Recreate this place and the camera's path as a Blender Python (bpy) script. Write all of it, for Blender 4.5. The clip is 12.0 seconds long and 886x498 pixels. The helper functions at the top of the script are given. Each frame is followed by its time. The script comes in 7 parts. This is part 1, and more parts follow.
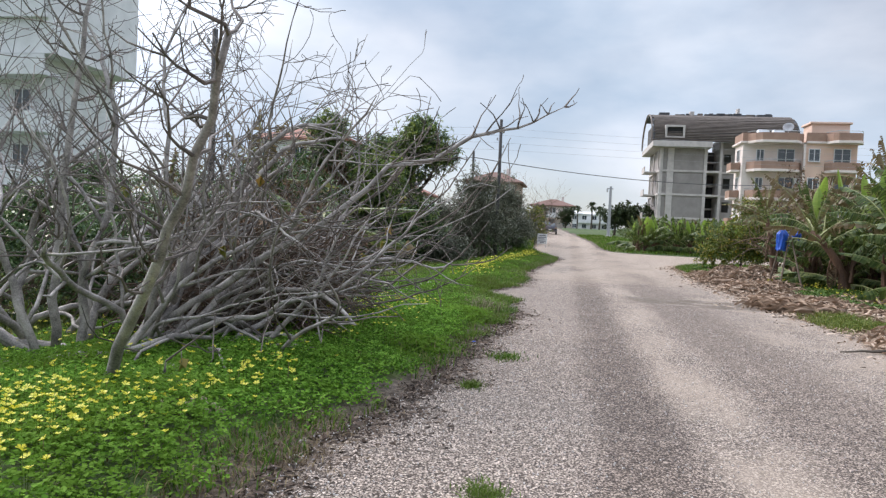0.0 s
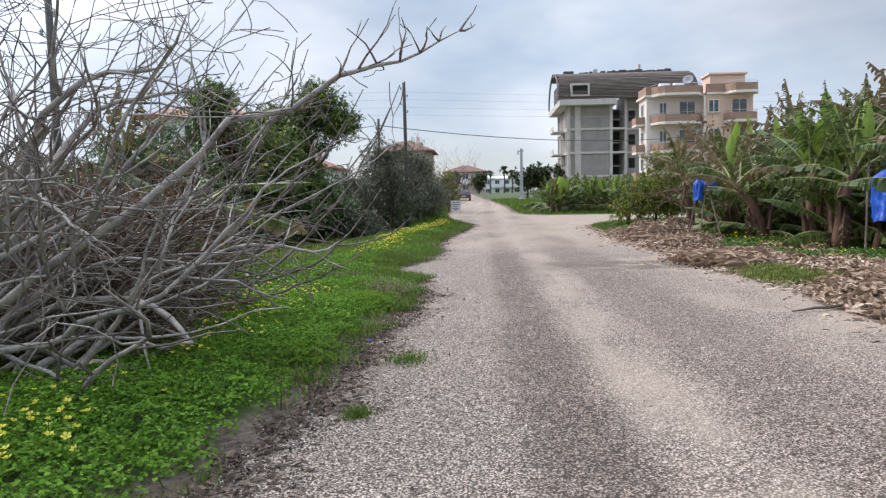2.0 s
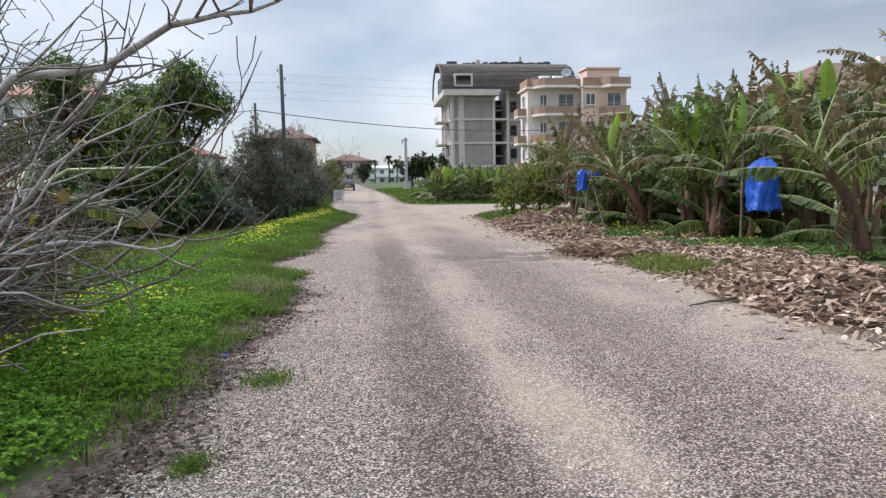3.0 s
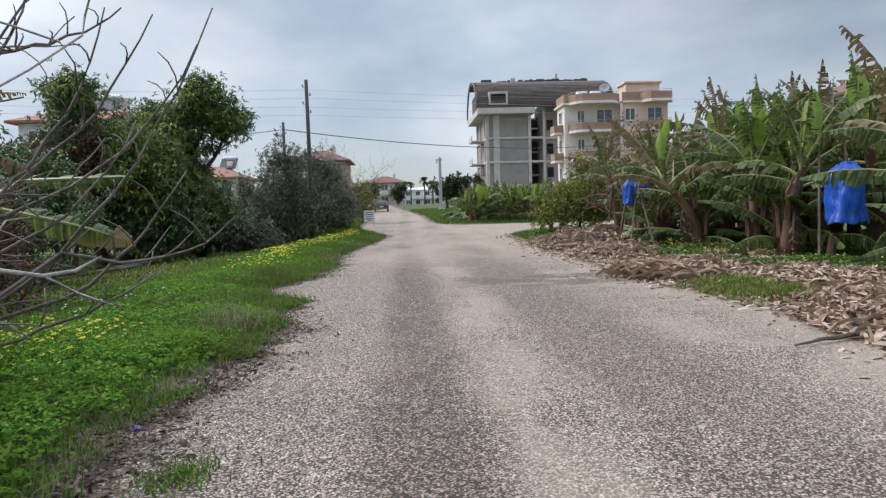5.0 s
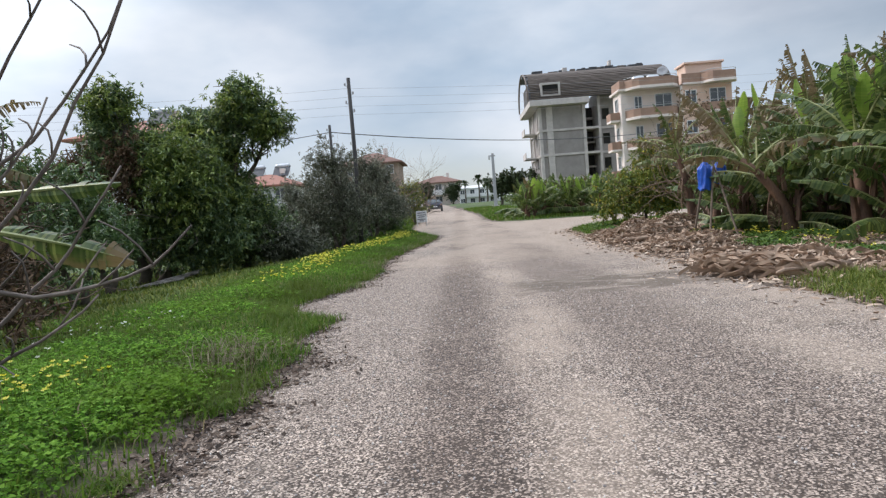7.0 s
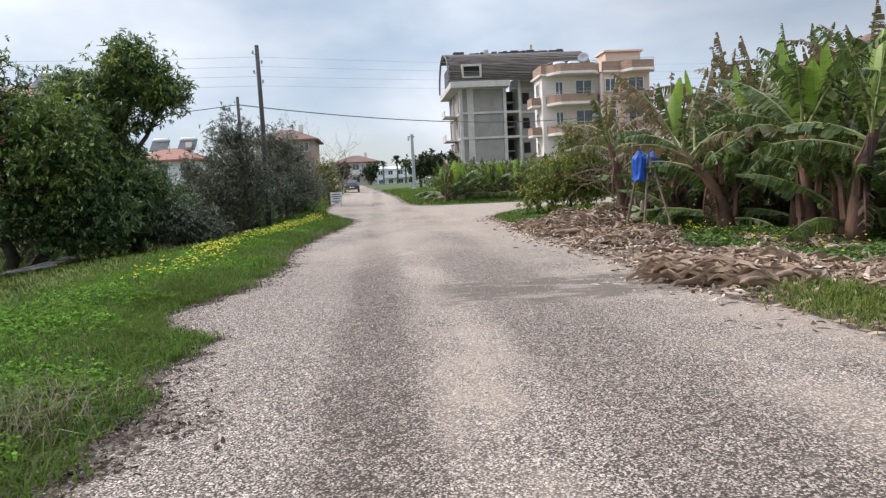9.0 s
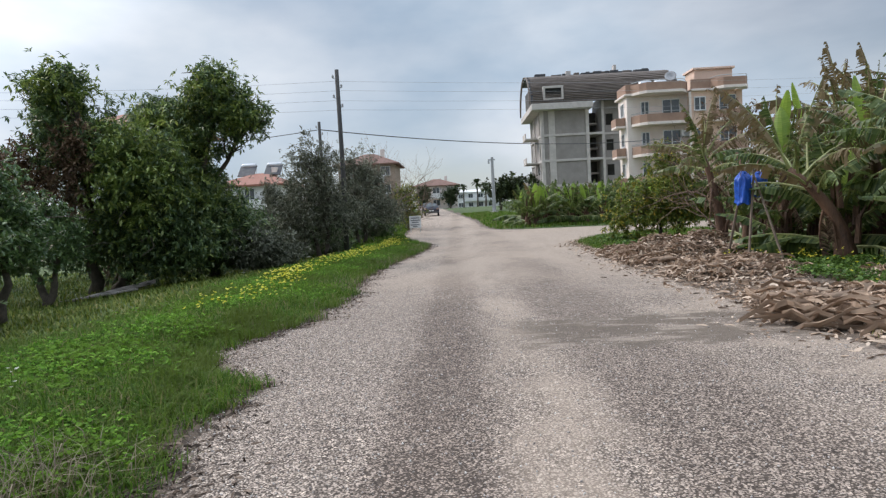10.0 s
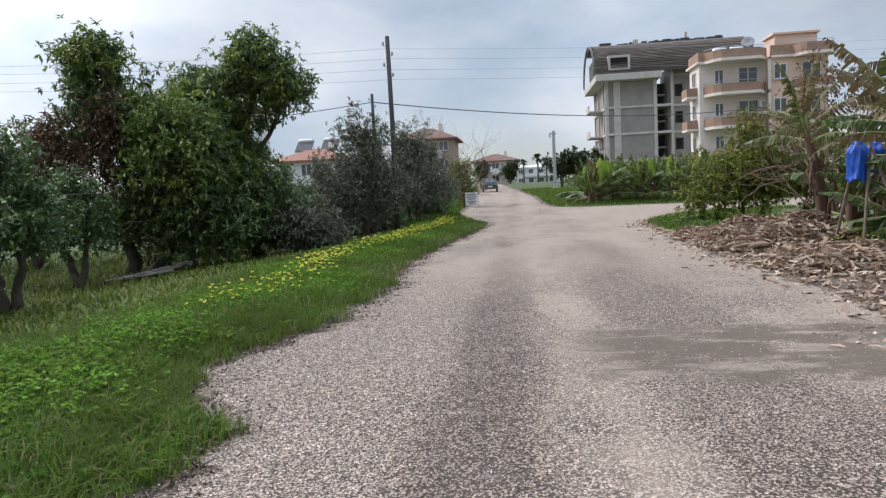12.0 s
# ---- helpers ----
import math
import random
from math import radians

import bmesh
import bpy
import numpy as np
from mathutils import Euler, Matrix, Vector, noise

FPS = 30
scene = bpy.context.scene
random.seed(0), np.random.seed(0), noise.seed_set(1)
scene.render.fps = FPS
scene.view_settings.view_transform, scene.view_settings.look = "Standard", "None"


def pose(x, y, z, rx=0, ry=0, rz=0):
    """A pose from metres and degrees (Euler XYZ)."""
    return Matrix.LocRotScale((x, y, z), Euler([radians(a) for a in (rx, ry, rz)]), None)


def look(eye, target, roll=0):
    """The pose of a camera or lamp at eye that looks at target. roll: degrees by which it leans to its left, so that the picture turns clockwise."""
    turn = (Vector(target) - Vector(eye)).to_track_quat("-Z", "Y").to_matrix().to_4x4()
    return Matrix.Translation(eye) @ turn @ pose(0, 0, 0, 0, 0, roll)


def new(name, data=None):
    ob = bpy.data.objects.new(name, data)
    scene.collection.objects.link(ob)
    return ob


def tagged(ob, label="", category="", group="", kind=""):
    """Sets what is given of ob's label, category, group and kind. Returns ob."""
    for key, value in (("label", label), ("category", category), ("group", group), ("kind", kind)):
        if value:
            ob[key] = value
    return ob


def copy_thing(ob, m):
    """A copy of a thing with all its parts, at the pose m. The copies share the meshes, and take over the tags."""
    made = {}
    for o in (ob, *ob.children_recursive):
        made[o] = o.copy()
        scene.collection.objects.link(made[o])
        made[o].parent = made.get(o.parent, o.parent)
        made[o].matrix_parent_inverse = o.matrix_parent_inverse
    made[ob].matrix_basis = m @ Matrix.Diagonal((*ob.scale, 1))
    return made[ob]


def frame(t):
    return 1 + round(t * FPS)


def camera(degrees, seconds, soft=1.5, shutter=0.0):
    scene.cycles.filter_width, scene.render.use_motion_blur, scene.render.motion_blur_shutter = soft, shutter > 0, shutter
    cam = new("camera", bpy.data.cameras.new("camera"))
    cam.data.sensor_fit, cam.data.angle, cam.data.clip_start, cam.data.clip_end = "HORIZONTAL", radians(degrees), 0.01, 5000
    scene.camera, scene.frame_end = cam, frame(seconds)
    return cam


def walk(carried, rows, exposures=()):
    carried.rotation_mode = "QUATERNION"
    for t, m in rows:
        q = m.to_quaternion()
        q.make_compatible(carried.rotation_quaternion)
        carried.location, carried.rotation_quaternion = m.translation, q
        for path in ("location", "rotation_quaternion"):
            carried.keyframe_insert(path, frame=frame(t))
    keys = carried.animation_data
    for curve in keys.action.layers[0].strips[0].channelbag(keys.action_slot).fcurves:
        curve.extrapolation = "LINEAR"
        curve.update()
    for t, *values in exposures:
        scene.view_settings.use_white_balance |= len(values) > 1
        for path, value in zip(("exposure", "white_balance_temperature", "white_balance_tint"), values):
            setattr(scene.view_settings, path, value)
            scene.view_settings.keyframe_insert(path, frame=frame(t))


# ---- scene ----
cam = camera(65.6, 12.0, soft=1.3)
PATH = [
    (0, (-0.548, 4.182, 1.586), (-0.9, 6.149, 1.521), 2.8),
    (0.5, (-0.524, 4.626, 1.554), (-0.774, 6.606, 1.428), 2.7),
    (1, (-0.477, 5.055, 1.568), (-0.805, 7.016, 1.349), -0.8),
    (1.5, (-0.52, 5.558, 1.562), (-0.741, 7.54, 1.41), -1.2),
    (2, (-0.483, 6.089, 1.56), (-0.597, 8.081, 1.415), -1.1),
    (2.5, (-0.465, 6.604, 1.56), (-0.424, 8.597, 1.394), -0.6),
    (3, (-0.408, 7.126, 1.53), (-0.191, 9.106, 1.35), -0.9),
    (3.2, (-0.359, 7.279, 1.555), (-0.258, 9.268, 1.375), -1.7),
    (4.8, (-0.015, 8.868, 1.32), (0.031, 10.865, 1.239), -2.0),
    (5, (-0.018, 9.078, 1.354), (0.093, 11.072, 1.239), -1.6),
    (5.5, (0.058, 9.497, 1.32), (0.118, 11.496, 1.338), -2.2),
    (6, (0.139, 9.898, 1.319), (0.089, 11.894, 1.215), -1.5),
    (6.5, (0.133, 10.421, 1.316), (0.245, 12.412, 1.169), -4.3),
    (6.7, (0.141, 10.581, 1.308), (0.111, 12.578, 1.202), -5.1),
    (8.3, (0.235, 11.841, 1.429), (0.207, 13.834, 1.264), -1.8),
    (8.5, (0.238, 12.039, 1.418), (0.308, 14.035, 1.319), -1.4),
    (9, (0.201, 12.56, 1.431), (0.382, 14.544, 1.251), -2.8),
    (9.5, (0.254, 13.044, 1.438), (0.177, 15.03, 1.21), -2.1),
    (10, (0.282, 13.536, 1.461), (0.235, 15.533, 1.359), -2.9),
    (10.5, (0.313, 13.996, 1.443), (0.058, 15.977, 1.341), -1.5),
    (11, (0.3, 14.453, 1.435), (0.064, 16.437, 1.344), 0.6),
    (11.5, (0.34, 14.908, 1.486), (0.1, 16.891, 1.383), -3.0),
    (12, (0.371, 15.35, 1.499), (0.149, 17.331, 1.335), -2.8),
]
walk(cam, [(t, look(eye, target, roll)) for t, eye, target, roll in PATH], [(0.0, 0.06, 6980, 19), (2.5, 0.04, 6980, 19), (5.0, -0.18, 6930, 16), (6.5, -0.13, 6980, 17), (9.0, 0.05, 7030, 18), (9.6, 0.03, 7030, 18), (9.9, -0.2, 6980, 16), (10.5, -0.2, 6980, 17), (11.0, -0.02, 6980, 17), (11.5, -0.08, 6980, 17), (12.0, -0.17, 6980, 18)])

# ---- world, sun ----
SUN_EL, SUN_AZ = radians(38), radians(-60)
world = bpy.data.worlds.new("sky_world")
scene.world = world
world.use_nodes = True
wn = world.node_tree
wn.nodes.clear()
w_out = wn.nodes.new("ShaderNodeOutputWorld")
w_bg = wn.nodes.new("ShaderNodeBackground")
w_sky = wn.nodes.new("ShaderNodeTexSky")
w_sky.sky_type, w_sky.sun_disc = "NISHITA", False
w_sky.sun_elevation, w_sky.sun_rotation = SUN_EL, SUN_AZ
w_sky.air_density, w_sky.dust_density = 1.0, 0.4
w_tc = wn.nodes.new("ShaderNodeTexCoord")
w_map = wn.nodes.new("ShaderNodeMapping")
w_map.inputs["Location"].default_value = (0.35, 0.2, 0.1)
w_map.inputs["Scale"].default_value = (1.0, 1.0, 2.3)
w_n1 = wn.nodes.new("ShaderNodeTexNoise")
w_n1.inputs["Scale"].default_value, w_n1.inputs["Detail"].default_value = 1.5, 7
w_n1.inputs["Roughness"].default_value = 0.48
w_n1.inputs["Distortion"].default_value = 0.3
w_r1 = wn.nodes.new("ShaderNodeValToRGB")
w_r1.color_ramp.elements[0].position, w_r1.color_ramp.elements[0].color = 0.36, (0.3, 0.3, 0.3, 1)
w_r1.color_ramp.elements[1].position, w_r1.color_ramp.elements[1].color = 0.62, (1, 1, 1, 1)
w_n2 = wn.nodes.new("ShaderNodeTexNoise")
w_n2.inputs["Scale"].default_value, w_n2.inputs["Detail"].default_value = 2.4, 6
w_r2 = wn.nodes.new("ShaderNodeValToRGB")
w_r2.color_ramp.elements[0].position, w_r2.color_ramp.elements[0].color = 0.34, (4.8, 6.8, 8.9, 1)
w_r2.color_ramp.elements[1].position, w_r2.color_ramp.elements[1].color = 0.62, (9.2, 10.7, 12.1, 1)
w_mix = wn.nodes.new("ShaderNodeMix")
w_mix.data_type = "RGBA"
wn.links.new(w_tc.outputs["Generated"], w_map.inputs["Vector"])
wn.links.new(w_map.outputs["Vector"], w_n1.inputs["Vector"])
wn.links.new(w_map.outputs["Vector"], w_n2.inputs["Vector"])
wn.links.new(w_n1.outputs["Fac"], w_r1.inputs["Fac"])
wn.links.new(w_n2.outputs["Fac"], w_r2.inputs["Fac"])
wn.links.new(w_r1.outputs["Color"], w_mix.inputs["Factor"])
wn.links.new(w_sky.outputs["Color"], w_mix.inputs["A"])
wn.links.new(w_r2.outputs["Color"], w_mix.inputs["B"])
w_sep = wn.nodes.new("ShaderNodeSeparateXYZ")
wn.links.new(w_tc.outputs["Generated"], w_sep.inputs["Vector"])
w_up = wn.nodes.new("ShaderNodeMapRange")
w_up.interpolation_type = "SMOOTHSTEP"
w_up.inputs["From Min"].default_value, w_up.inputs["From Max"].default_value = 0.25, 1.0
w_up.inputs["To Min"].default_value, w_up.inputs["To Max"].default_value = 1.02, 3.0
wn.links.new(w_sep.outputs["Z"], w_up.inputs["Value"])
# cloud glows round the veiled sun
w_dot = wn.nodes.new("ShaderNodeVectorMath")
w_dot.operation = "DOT_PRODUCT"
wn.links.new(w_tc.outputs["Generated"], w_dot.inputs[0])
w_dot.inputs[1].default_value = (math.sin(SUN_AZ) * math.cos(SUN_EL), math.cos(SUN_AZ) * math.cos(SUN_EL), math.sin(SUN_EL))
w_glow = wn.nodes.new("ShaderNodeMapRange")
w_glow.interpolation_type = "SMOOTHSTEP"
w_glow.inputs["From Min"].default_value, w_glow.inputs["From Max"].default_value = 0.74, 1.0
w_glow.inputs["To Min"].default_value, w_glow.inputs["To Max"].default_value = 1.0, 2.5
wn.links.new(w_dot.outputs["Value"], w_glow.inputs["Value"])
w_both = wn.nodes.new("ShaderNodeMath")
w_both.operation = "MULTIPLY"
wn.links.new(w_up.outputs["Result"], w_both.inputs[0])
wn.links.new(w_glow.outputs["Result"], w_both.inputs[1])
w_dome = wn.nodes.new("ShaderNodeVectorMath")
w_dome.operation = "SCALE"
wn.links.new(w_mix.outputs["Result"], w_dome.inputs[0])
wn.links.new(w_both.outputs["Value"], w_dome.inputs["Scale"])
wn.links.new(w_dome.outputs["Vector"], w_bg.inputs["Color"])
w_bg.inputs["Strength"].default_value = 0.09
wn.links.new(w_bg.outputs["Background"], w_out.inputs["Surface"])

sun_data = bpy.data.lights.new("sun", "SUN")
sun_data.energy, sun_data.angle, sun_data.color = 2.0, radians(18), (1.0, 0.93, 0.83)
sun = new("sun", sun_data)
sun_dir = Vector((math.sin(SUN_AZ) * math.cos(SUN_EL), math.cos(SUN_AZ) * math.cos(SUN_EL), math.sin(SUN_EL)))
sun.matrix_world = look(sun_dir * 60, (0, 0, 0))

# ---- materials ----


def material(name):
    m = bpy.data.materials.new(name)
    m.use_nodes = True
    return m, m.node_tree, m.node_tree.nodes["Principled BSDF"]


def ramp(nt, fac, stops):
    r = nt.nodes.new("ShaderNodeValToRGB")
    els = r.color_ramp.elements
    while len(els) < len(stops):
        els.new(0.5)
    for e, (p, c) in zip(els, stops):
        e.position, e.color = p, (*c, 1)
    nt.links.new(fac, r.inputs["Fac"])
    return r.outputs["Color"]


def noise_fac(nt, scale, detail=5.0, rough=0.55, vec=None, stretch=None):
    n = nt.nodes.new("ShaderNodeTexNoise")
    n.inputs["Scale"].default_value, n.inputs["Detail"].default_value, n.inputs["Roughness"].default_value = scale, detail, rough
    if vec is None:
        vec = nt.nodes.new("ShaderNodeNewGeometry").outputs["Position"]
    if stretch:
        mp = nt.nodes.new("ShaderNodeMapping")
        mp.inputs["Scale"].default_value = stretch
        nt.links.new(vec, mp.inputs["Vector"])
        vec = mp.outputs["Vector"]
    nt.links.new(vec, n.inputs["Vector"])
    return n.outputs["Fac"]


def mixed(nt, fac, a, b, blend="MIX"):
    mx = nt.nodes.new("ShaderNodeMix")
    mx.data_type, mx.blend_type = "RGBA", blend
    for sock, v in (("Factor", fac), ("A", a), ("B", b)):
        if isinstance(v, (int, float)):
            mx.inputs[sock].default_value = v
        elif isinstance(v, tuple):
            mx.inputs[sock].default_value = (*v, 1)
        else:
            nt.links.new(v, mx.inputs[sock])
    return mx.outputs["Result"]


def calc(nt, op, a, b=0.0):
    n = nt.nodes.new("ShaderNodeMath")
    n.operation = op
    for i, v in enumerate((a, b)):
        if isinstance(v, (int, float)):
            n.inputs[i].default_value = v
        else:
            nt.links.new(v, n.inputs[i])
    return n.outputs["Value"]


def span(nt, v, lo, hi, a=0.0, b=1.0):
    n = nt.nodes.new("ShaderNodeMapRange")
    n.interpolation_type = "SMOOTHSTEP"
    nt.links.new(v, n.inputs["Value"])
    for s, x in (("From Min", lo), ("From Max", hi), ("To Min", a), ("To Max", b)):
        n.inputs[s].default_value = x
    return n.outputs["Result"]


def bumped(nt, bsdf, height, strength=0.4, dist=0.01):
    b = nt.nodes.new("ShaderNodeBump")
    b.inputs["Strength"].default_value, b.inputs["Distance"].default_value = strength, dist
    nt.links.new(height, b.inputs["Height"])
    nt.links.new(b.outputs["Normal"], bsdf.inputs["Normal"])


def attribute(nt, name):
    a = nt.nodes.new("ShaderNodeAttribute")
    a.attribute_name = name
    return a.outputs["Fac"]


def plain(name, c1, c2, scale=3.0, rough=0.8, metal=0.0, bump=0.3, dist=0.01, stretch=None, fine=40.0):
    """A surface with large stains and fine grain between two colours."""
    m, nt, bs = material(name)
    big = noise_fac(nt, scale, 5, 0.6, stretch=stretch)
    small = noise_fac(nt, fine, 3, 0.6, stretch=stretch)
    f = calc(nt, "ADD", calc(nt, "MULTIPLY", big, 0.65), calc(nt, "MULTIPLY", small, 0.35))
    col = ramp(nt, f, [(0.32, c1), (0.66, c2)])
    nt.links.new(col, bs.inputs["Base Color"])
    bs.inputs["Roughness"].default_value, bs.inputs["Metallic"].default_value = rough, metal
    if bump:
        bumped(nt, bs, f, bump, dist)
    return m


def leaf_material(name, stops, rough=0.5, translucent=0.3, patch=None, dry=None, gloss=0.4):
    """Leaves: colour by leaf, with light shining through; dry: colour towards an attribute of that name."""
    m, nt, bs = material(name)
    g = nt.nodes.new("ShaderNodeNewGeometry")
    col = ramp(nt, g.outputs["Random Per Island"], stops)
    if patch:
        col = mixed(nt, span(nt, noise_fac(nt, patch[0], 3), 0.45, 0.65), col, patch[1])
    if dry:
        d = calc(nt, "ADD", attribute(nt, "dry"), calc(nt, "MULTIPLY", calc(nt, "SUBTRACT", noise_fac(nt, 5.0), 0.5), 0.9))
        o = nt.nodes.new("ShaderNodeObjectInfo")
        d = calc(nt, "ADD", d, calc(nt, "MULTIPLY", calc(nt, "SUBTRACT", o.outputs["Random"], 0.5), 0.5))
        col = mixed(nt, span(nt, d, 0.5, 0.85), col, dry)
    nt.links.new(col, bs.inputs["Base Color"])
    bs.inputs["Roughness"].default_value = rough
    bs.inputs["Specular IOR Level"].default_value = gloss
    tr = nt.nodes.new("ShaderNodeBsdfTranslucent")
    nt.links.new(col, tr.inputs["Color"])
    mx = nt.nodes.new("ShaderNodeMixShader")
    mx.inputs["Fac"].default_value = translucent
    nt.links.new(bs.outputs["BSDF"], mx.inputs[1])
    nt.links.new(tr.outputs["BSDF"], mx.inputs[2])
    nt.links.new(mx.outputs["Shader"], nt.nodes["Material Output"].inputs["Surface"])
    return m


def road_material():
    """Worn chip seal: pale stones in dark binder, a dark bare track, sandy dust and a damp patch."""
    m, nt, bs = material("chip_seal")
    pos = nt.nodes.new("ShaderNodeNewGeometry").outputs["Position"]
    sep = nt.nodes.new("ShaderNodeSeparateXYZ")
    nt.links.new(pos, sep.inputs["Vector"])
    X, Y = sep.outputs["X"], sep.outputs["Y"]
    vo = nt.nodes.new("ShaderNodeTexVoronoi")
    vo.inputs["Scale"].default_value = 70
    wn3 = nt.nodes.new("ShaderNodeTexNoise")
    wn3.inputs["Scale"].default_value = 150
    nt.links.new(pos, wn3.inputs["Vector"])
    shift = nt.nodes.new("ShaderNodeVectorMath")
    shift.operation = "MULTIPLY_ADD"
    nt.links.new(wn3.outputs["Color"], shift.inputs[0])
    shift.inputs[1].default_value = (0.011, 0.011, 0.0)
    nt.links.new(pos, shift.inputs[2])
    nt.links.new(shift.outputs["Vector"], vo.inputs["Vector"])
    bw = nt.nodes.new("ShaderNodeRGBToBW")
    nt.links.new(vo.outputs["Color"], bw.inputs["Color"])
    stone = ramp(nt, bw.outputs["Val"], [(0.14, (0.055, 0.043, 0.036)), (0.32, (0.3, 0.246, 0.21)), (0.65, (0.5, 0.42, 0.365)), (0.95, (0.8, 0.69, 0.605))])
    binder = (0.075, 0.058, 0.048)
    gap = span(nt, vo.outputs["Distance"], 0.44, 0.64)
    wob = calc(nt, "MULTIPLY", calc(nt, "SUBTRACT", noise_fac(nt, 0.55, 4), 0.5), 1.6)
    xw = calc(nt, "ADD", X, wob)
    xt = calc(nt, "ADD", X, calc(nt, "MULTIPLY", wob, 0.3))
    # the bare track down the middle, where stones are lost
    track = calc(nt, "MULTIPLY", span(nt, xt, -0.5, -0.05), span(nt, xt, 0.75, 0.2))
    track2 = calc(nt, "MULTIPLY", span(nt, xt, 1.1, 1.5), span(nt, xt, 2.9, 2.2))
    worn = calc(nt, "MULTIPLY", calc(nt, "MAXIMUM", track, calc(nt, "MULTIPLY", track2, 0.6)), span(nt, noise_fac(nt, 1.7, 5), 0.15, 0.5))
    clump = calc(nt, "MULTIPLY", calc(nt, "SUBTRACT", noise_fac(nt, 16, 4, 0.6), 0.5), 0.7)
    lost = span(nt, calc(nt, "ADD", calc(nt, "ADD", bw.outputs["Val"], clump), calc(nt, "MULTIPLY", worn, 0.25)), 0.83, 0.96)
    base = mixed(nt, calc(nt, "MAXIMUM", gap, lost), stone, binder)
    base = mixed(nt, 1.0, base, ramp(nt, noise_fac(nt, 26, 3, 0.7), [(0.36, (0.6, 0.58, 0.56)), (0.5, (1.0, 1.0, 1.0)), (0.64, (1.28, 1.26, 1.22))]), "MULTIPLY")
    base = mixed(nt, worn, base, (0.86, 0.835, 0.825), "MULTIPLY")
    # sandy dust
    dust = calc(nt, "MULTIPLY", calc(nt, "MULTIPLY", span(nt, xt, 0.4, 0.7), span(nt, xt, 1.5, 1.0)), span(nt, noise_fac(nt, 1.2, 5, stretch=(1, 0.4, 1)), 0.35, 0.62))
    dust = calc(nt, "MAXIMUM", dust, calc(nt, "MULTIPLY", span(nt, xw, 2.2, 3.4), span(nt, noise_fac(nt, 0.9, 5), 0.4, 0.65)))
    dust = calc(nt, "MAXIMUM", calc(nt, "MULTIPLY", dust, 0.55), calc(nt, "MULTIPLY", span(nt, Y, 22, 32), span(nt, noise_fac(nt, 0.7, 5, stretch=(1, 0.35, 1)), 0.3, 0.6, 0.15, 0.6)))
    dust = calc(nt, "MAXIMUM", dust, calc(nt, "MULTIPLY", span(nt, xw, 3.2, 4.3), 0.5))
    base = mixed(nt, dust, base, ramp(nt, noise_fac(nt, 25, 4), [(0.3, (0.35, 0.28, 0.225)), (0.7, (0.48, 0.395, 0.325))]))
    # damp bare patch across the right half
    yw = calc(nt, "ADD", Y, calc(nt, "MULTIPLY", calc(nt, "SUBTRACT", noise_fac(nt, 1.6, 6, 0.7), 0.5), 2.2))
    damp = calc(nt, "MULTIPLY", calc(nt, "MULTIPLY", span(nt, yw, 20.35, 20.75), span(nt, yw, 22.7, 22.2)), span(nt, calc(nt, "ADD", xt, calc(nt, "SUBTRACT", noise_fac(nt, 2.6, 5), 0.5)), 0.5, 1.3))
    damp = calc(nt, "MULTIPLY", damp, span(nt, noise_fac(nt, 2.2, 5), 0.36, 0.46, 0.25, 1.0))
    base = mixed(nt, calc(nt, "MULTIPLY", damp, 0.75), base, ramp(nt, noise_fac(nt, 40, 4), [(0.3, (0.25, 0.207, 0.172)), (0.7, (0.34, 0.285, 0.24))]))
    wet = calc(nt, "MULTIPLY", damp, span(nt, noise_fac(nt, 1.1, 6, 0.65, stretch=(0.6, 1.6, 1)), 0.40, 0.48))
    base = mixed(nt, wet, base, (0.5, 0.48, 0.46), "MULTIPLY")
    stain = span(nt, noise_fac(nt, 1.3, 6, 0.65), 0.58, 0.72, 0.0, 0.3)
    base = mixed(nt, stain, base, (0.2, 0.175, 0.15))
    soil = span(nt, calc(nt, "ADD", attribute(nt, "edge"), calc(nt, "MULTIPLY", calc(nt, "SUBTRACT", noise_fac(nt, 4.0, 6), 0.5), 0.9)), 0.47, 0.85, 0.0, 0.62)
    base = mixed(nt, soil, base, ramp(nt, noise_fac(nt, 18, 5), [(0.3, (0.06, 0.044, 0.034)), (0.7, (0.2, 0.15, 0.115))]))
    base = mixed(nt, 1.0, base, (1.0, 0.97, 0.93), "MULTIPLY")
    nt.links.new(base, bs.inputs["Base Color"])
    bs.inputs["Roughness"].default_value = 0.85
    bs.inputs["Specular IOR Level"].default_value = 0.3
    h = calc(nt, "SUBTRACT", calc(nt, "ADD", 1.0, calc(nt, "MULTIPLY", bw.outputs["Val"], 0.7)), vo.outputs["Distance"])
    bumped(nt, bs, h, 0.6, 0.012)
    return m


def ground_material():
    m, nt, bs = material("earth_and_turf")
    soil = ramp(nt, noise_fac(nt, 22, 6, 0.7), [(0.35, (0.06, 0.044, 0.033)), (0.65, (0.19, 0.142, 0.107))])
    turf = ramp(nt, noise_fac(nt, 3.5, 6), [(0.3, (0.03, 0.055, 0.014)), (0.55, (0.06, 0.095, 0.022)), (0.75, (0.1, 0.115, 0.035))])
    f = span(nt, calc(nt, "ADD", attribute(nt, "soil"), calc(nt, "MULTIPLY", calc(nt, "SUBTRACT", noise_fac(nt, 2.5, 5), 0.5), 0.8)), 0.35, 0.7)
    nt.links.new(mixed(nt, f, turf, soil), bs.inputs["Base Color"])
    bs.inputs["Roughness"].default_value = 0.95
    bumped(nt, bs, noise_fac(nt, 14, 6), 0.7, 0.04)
    return m


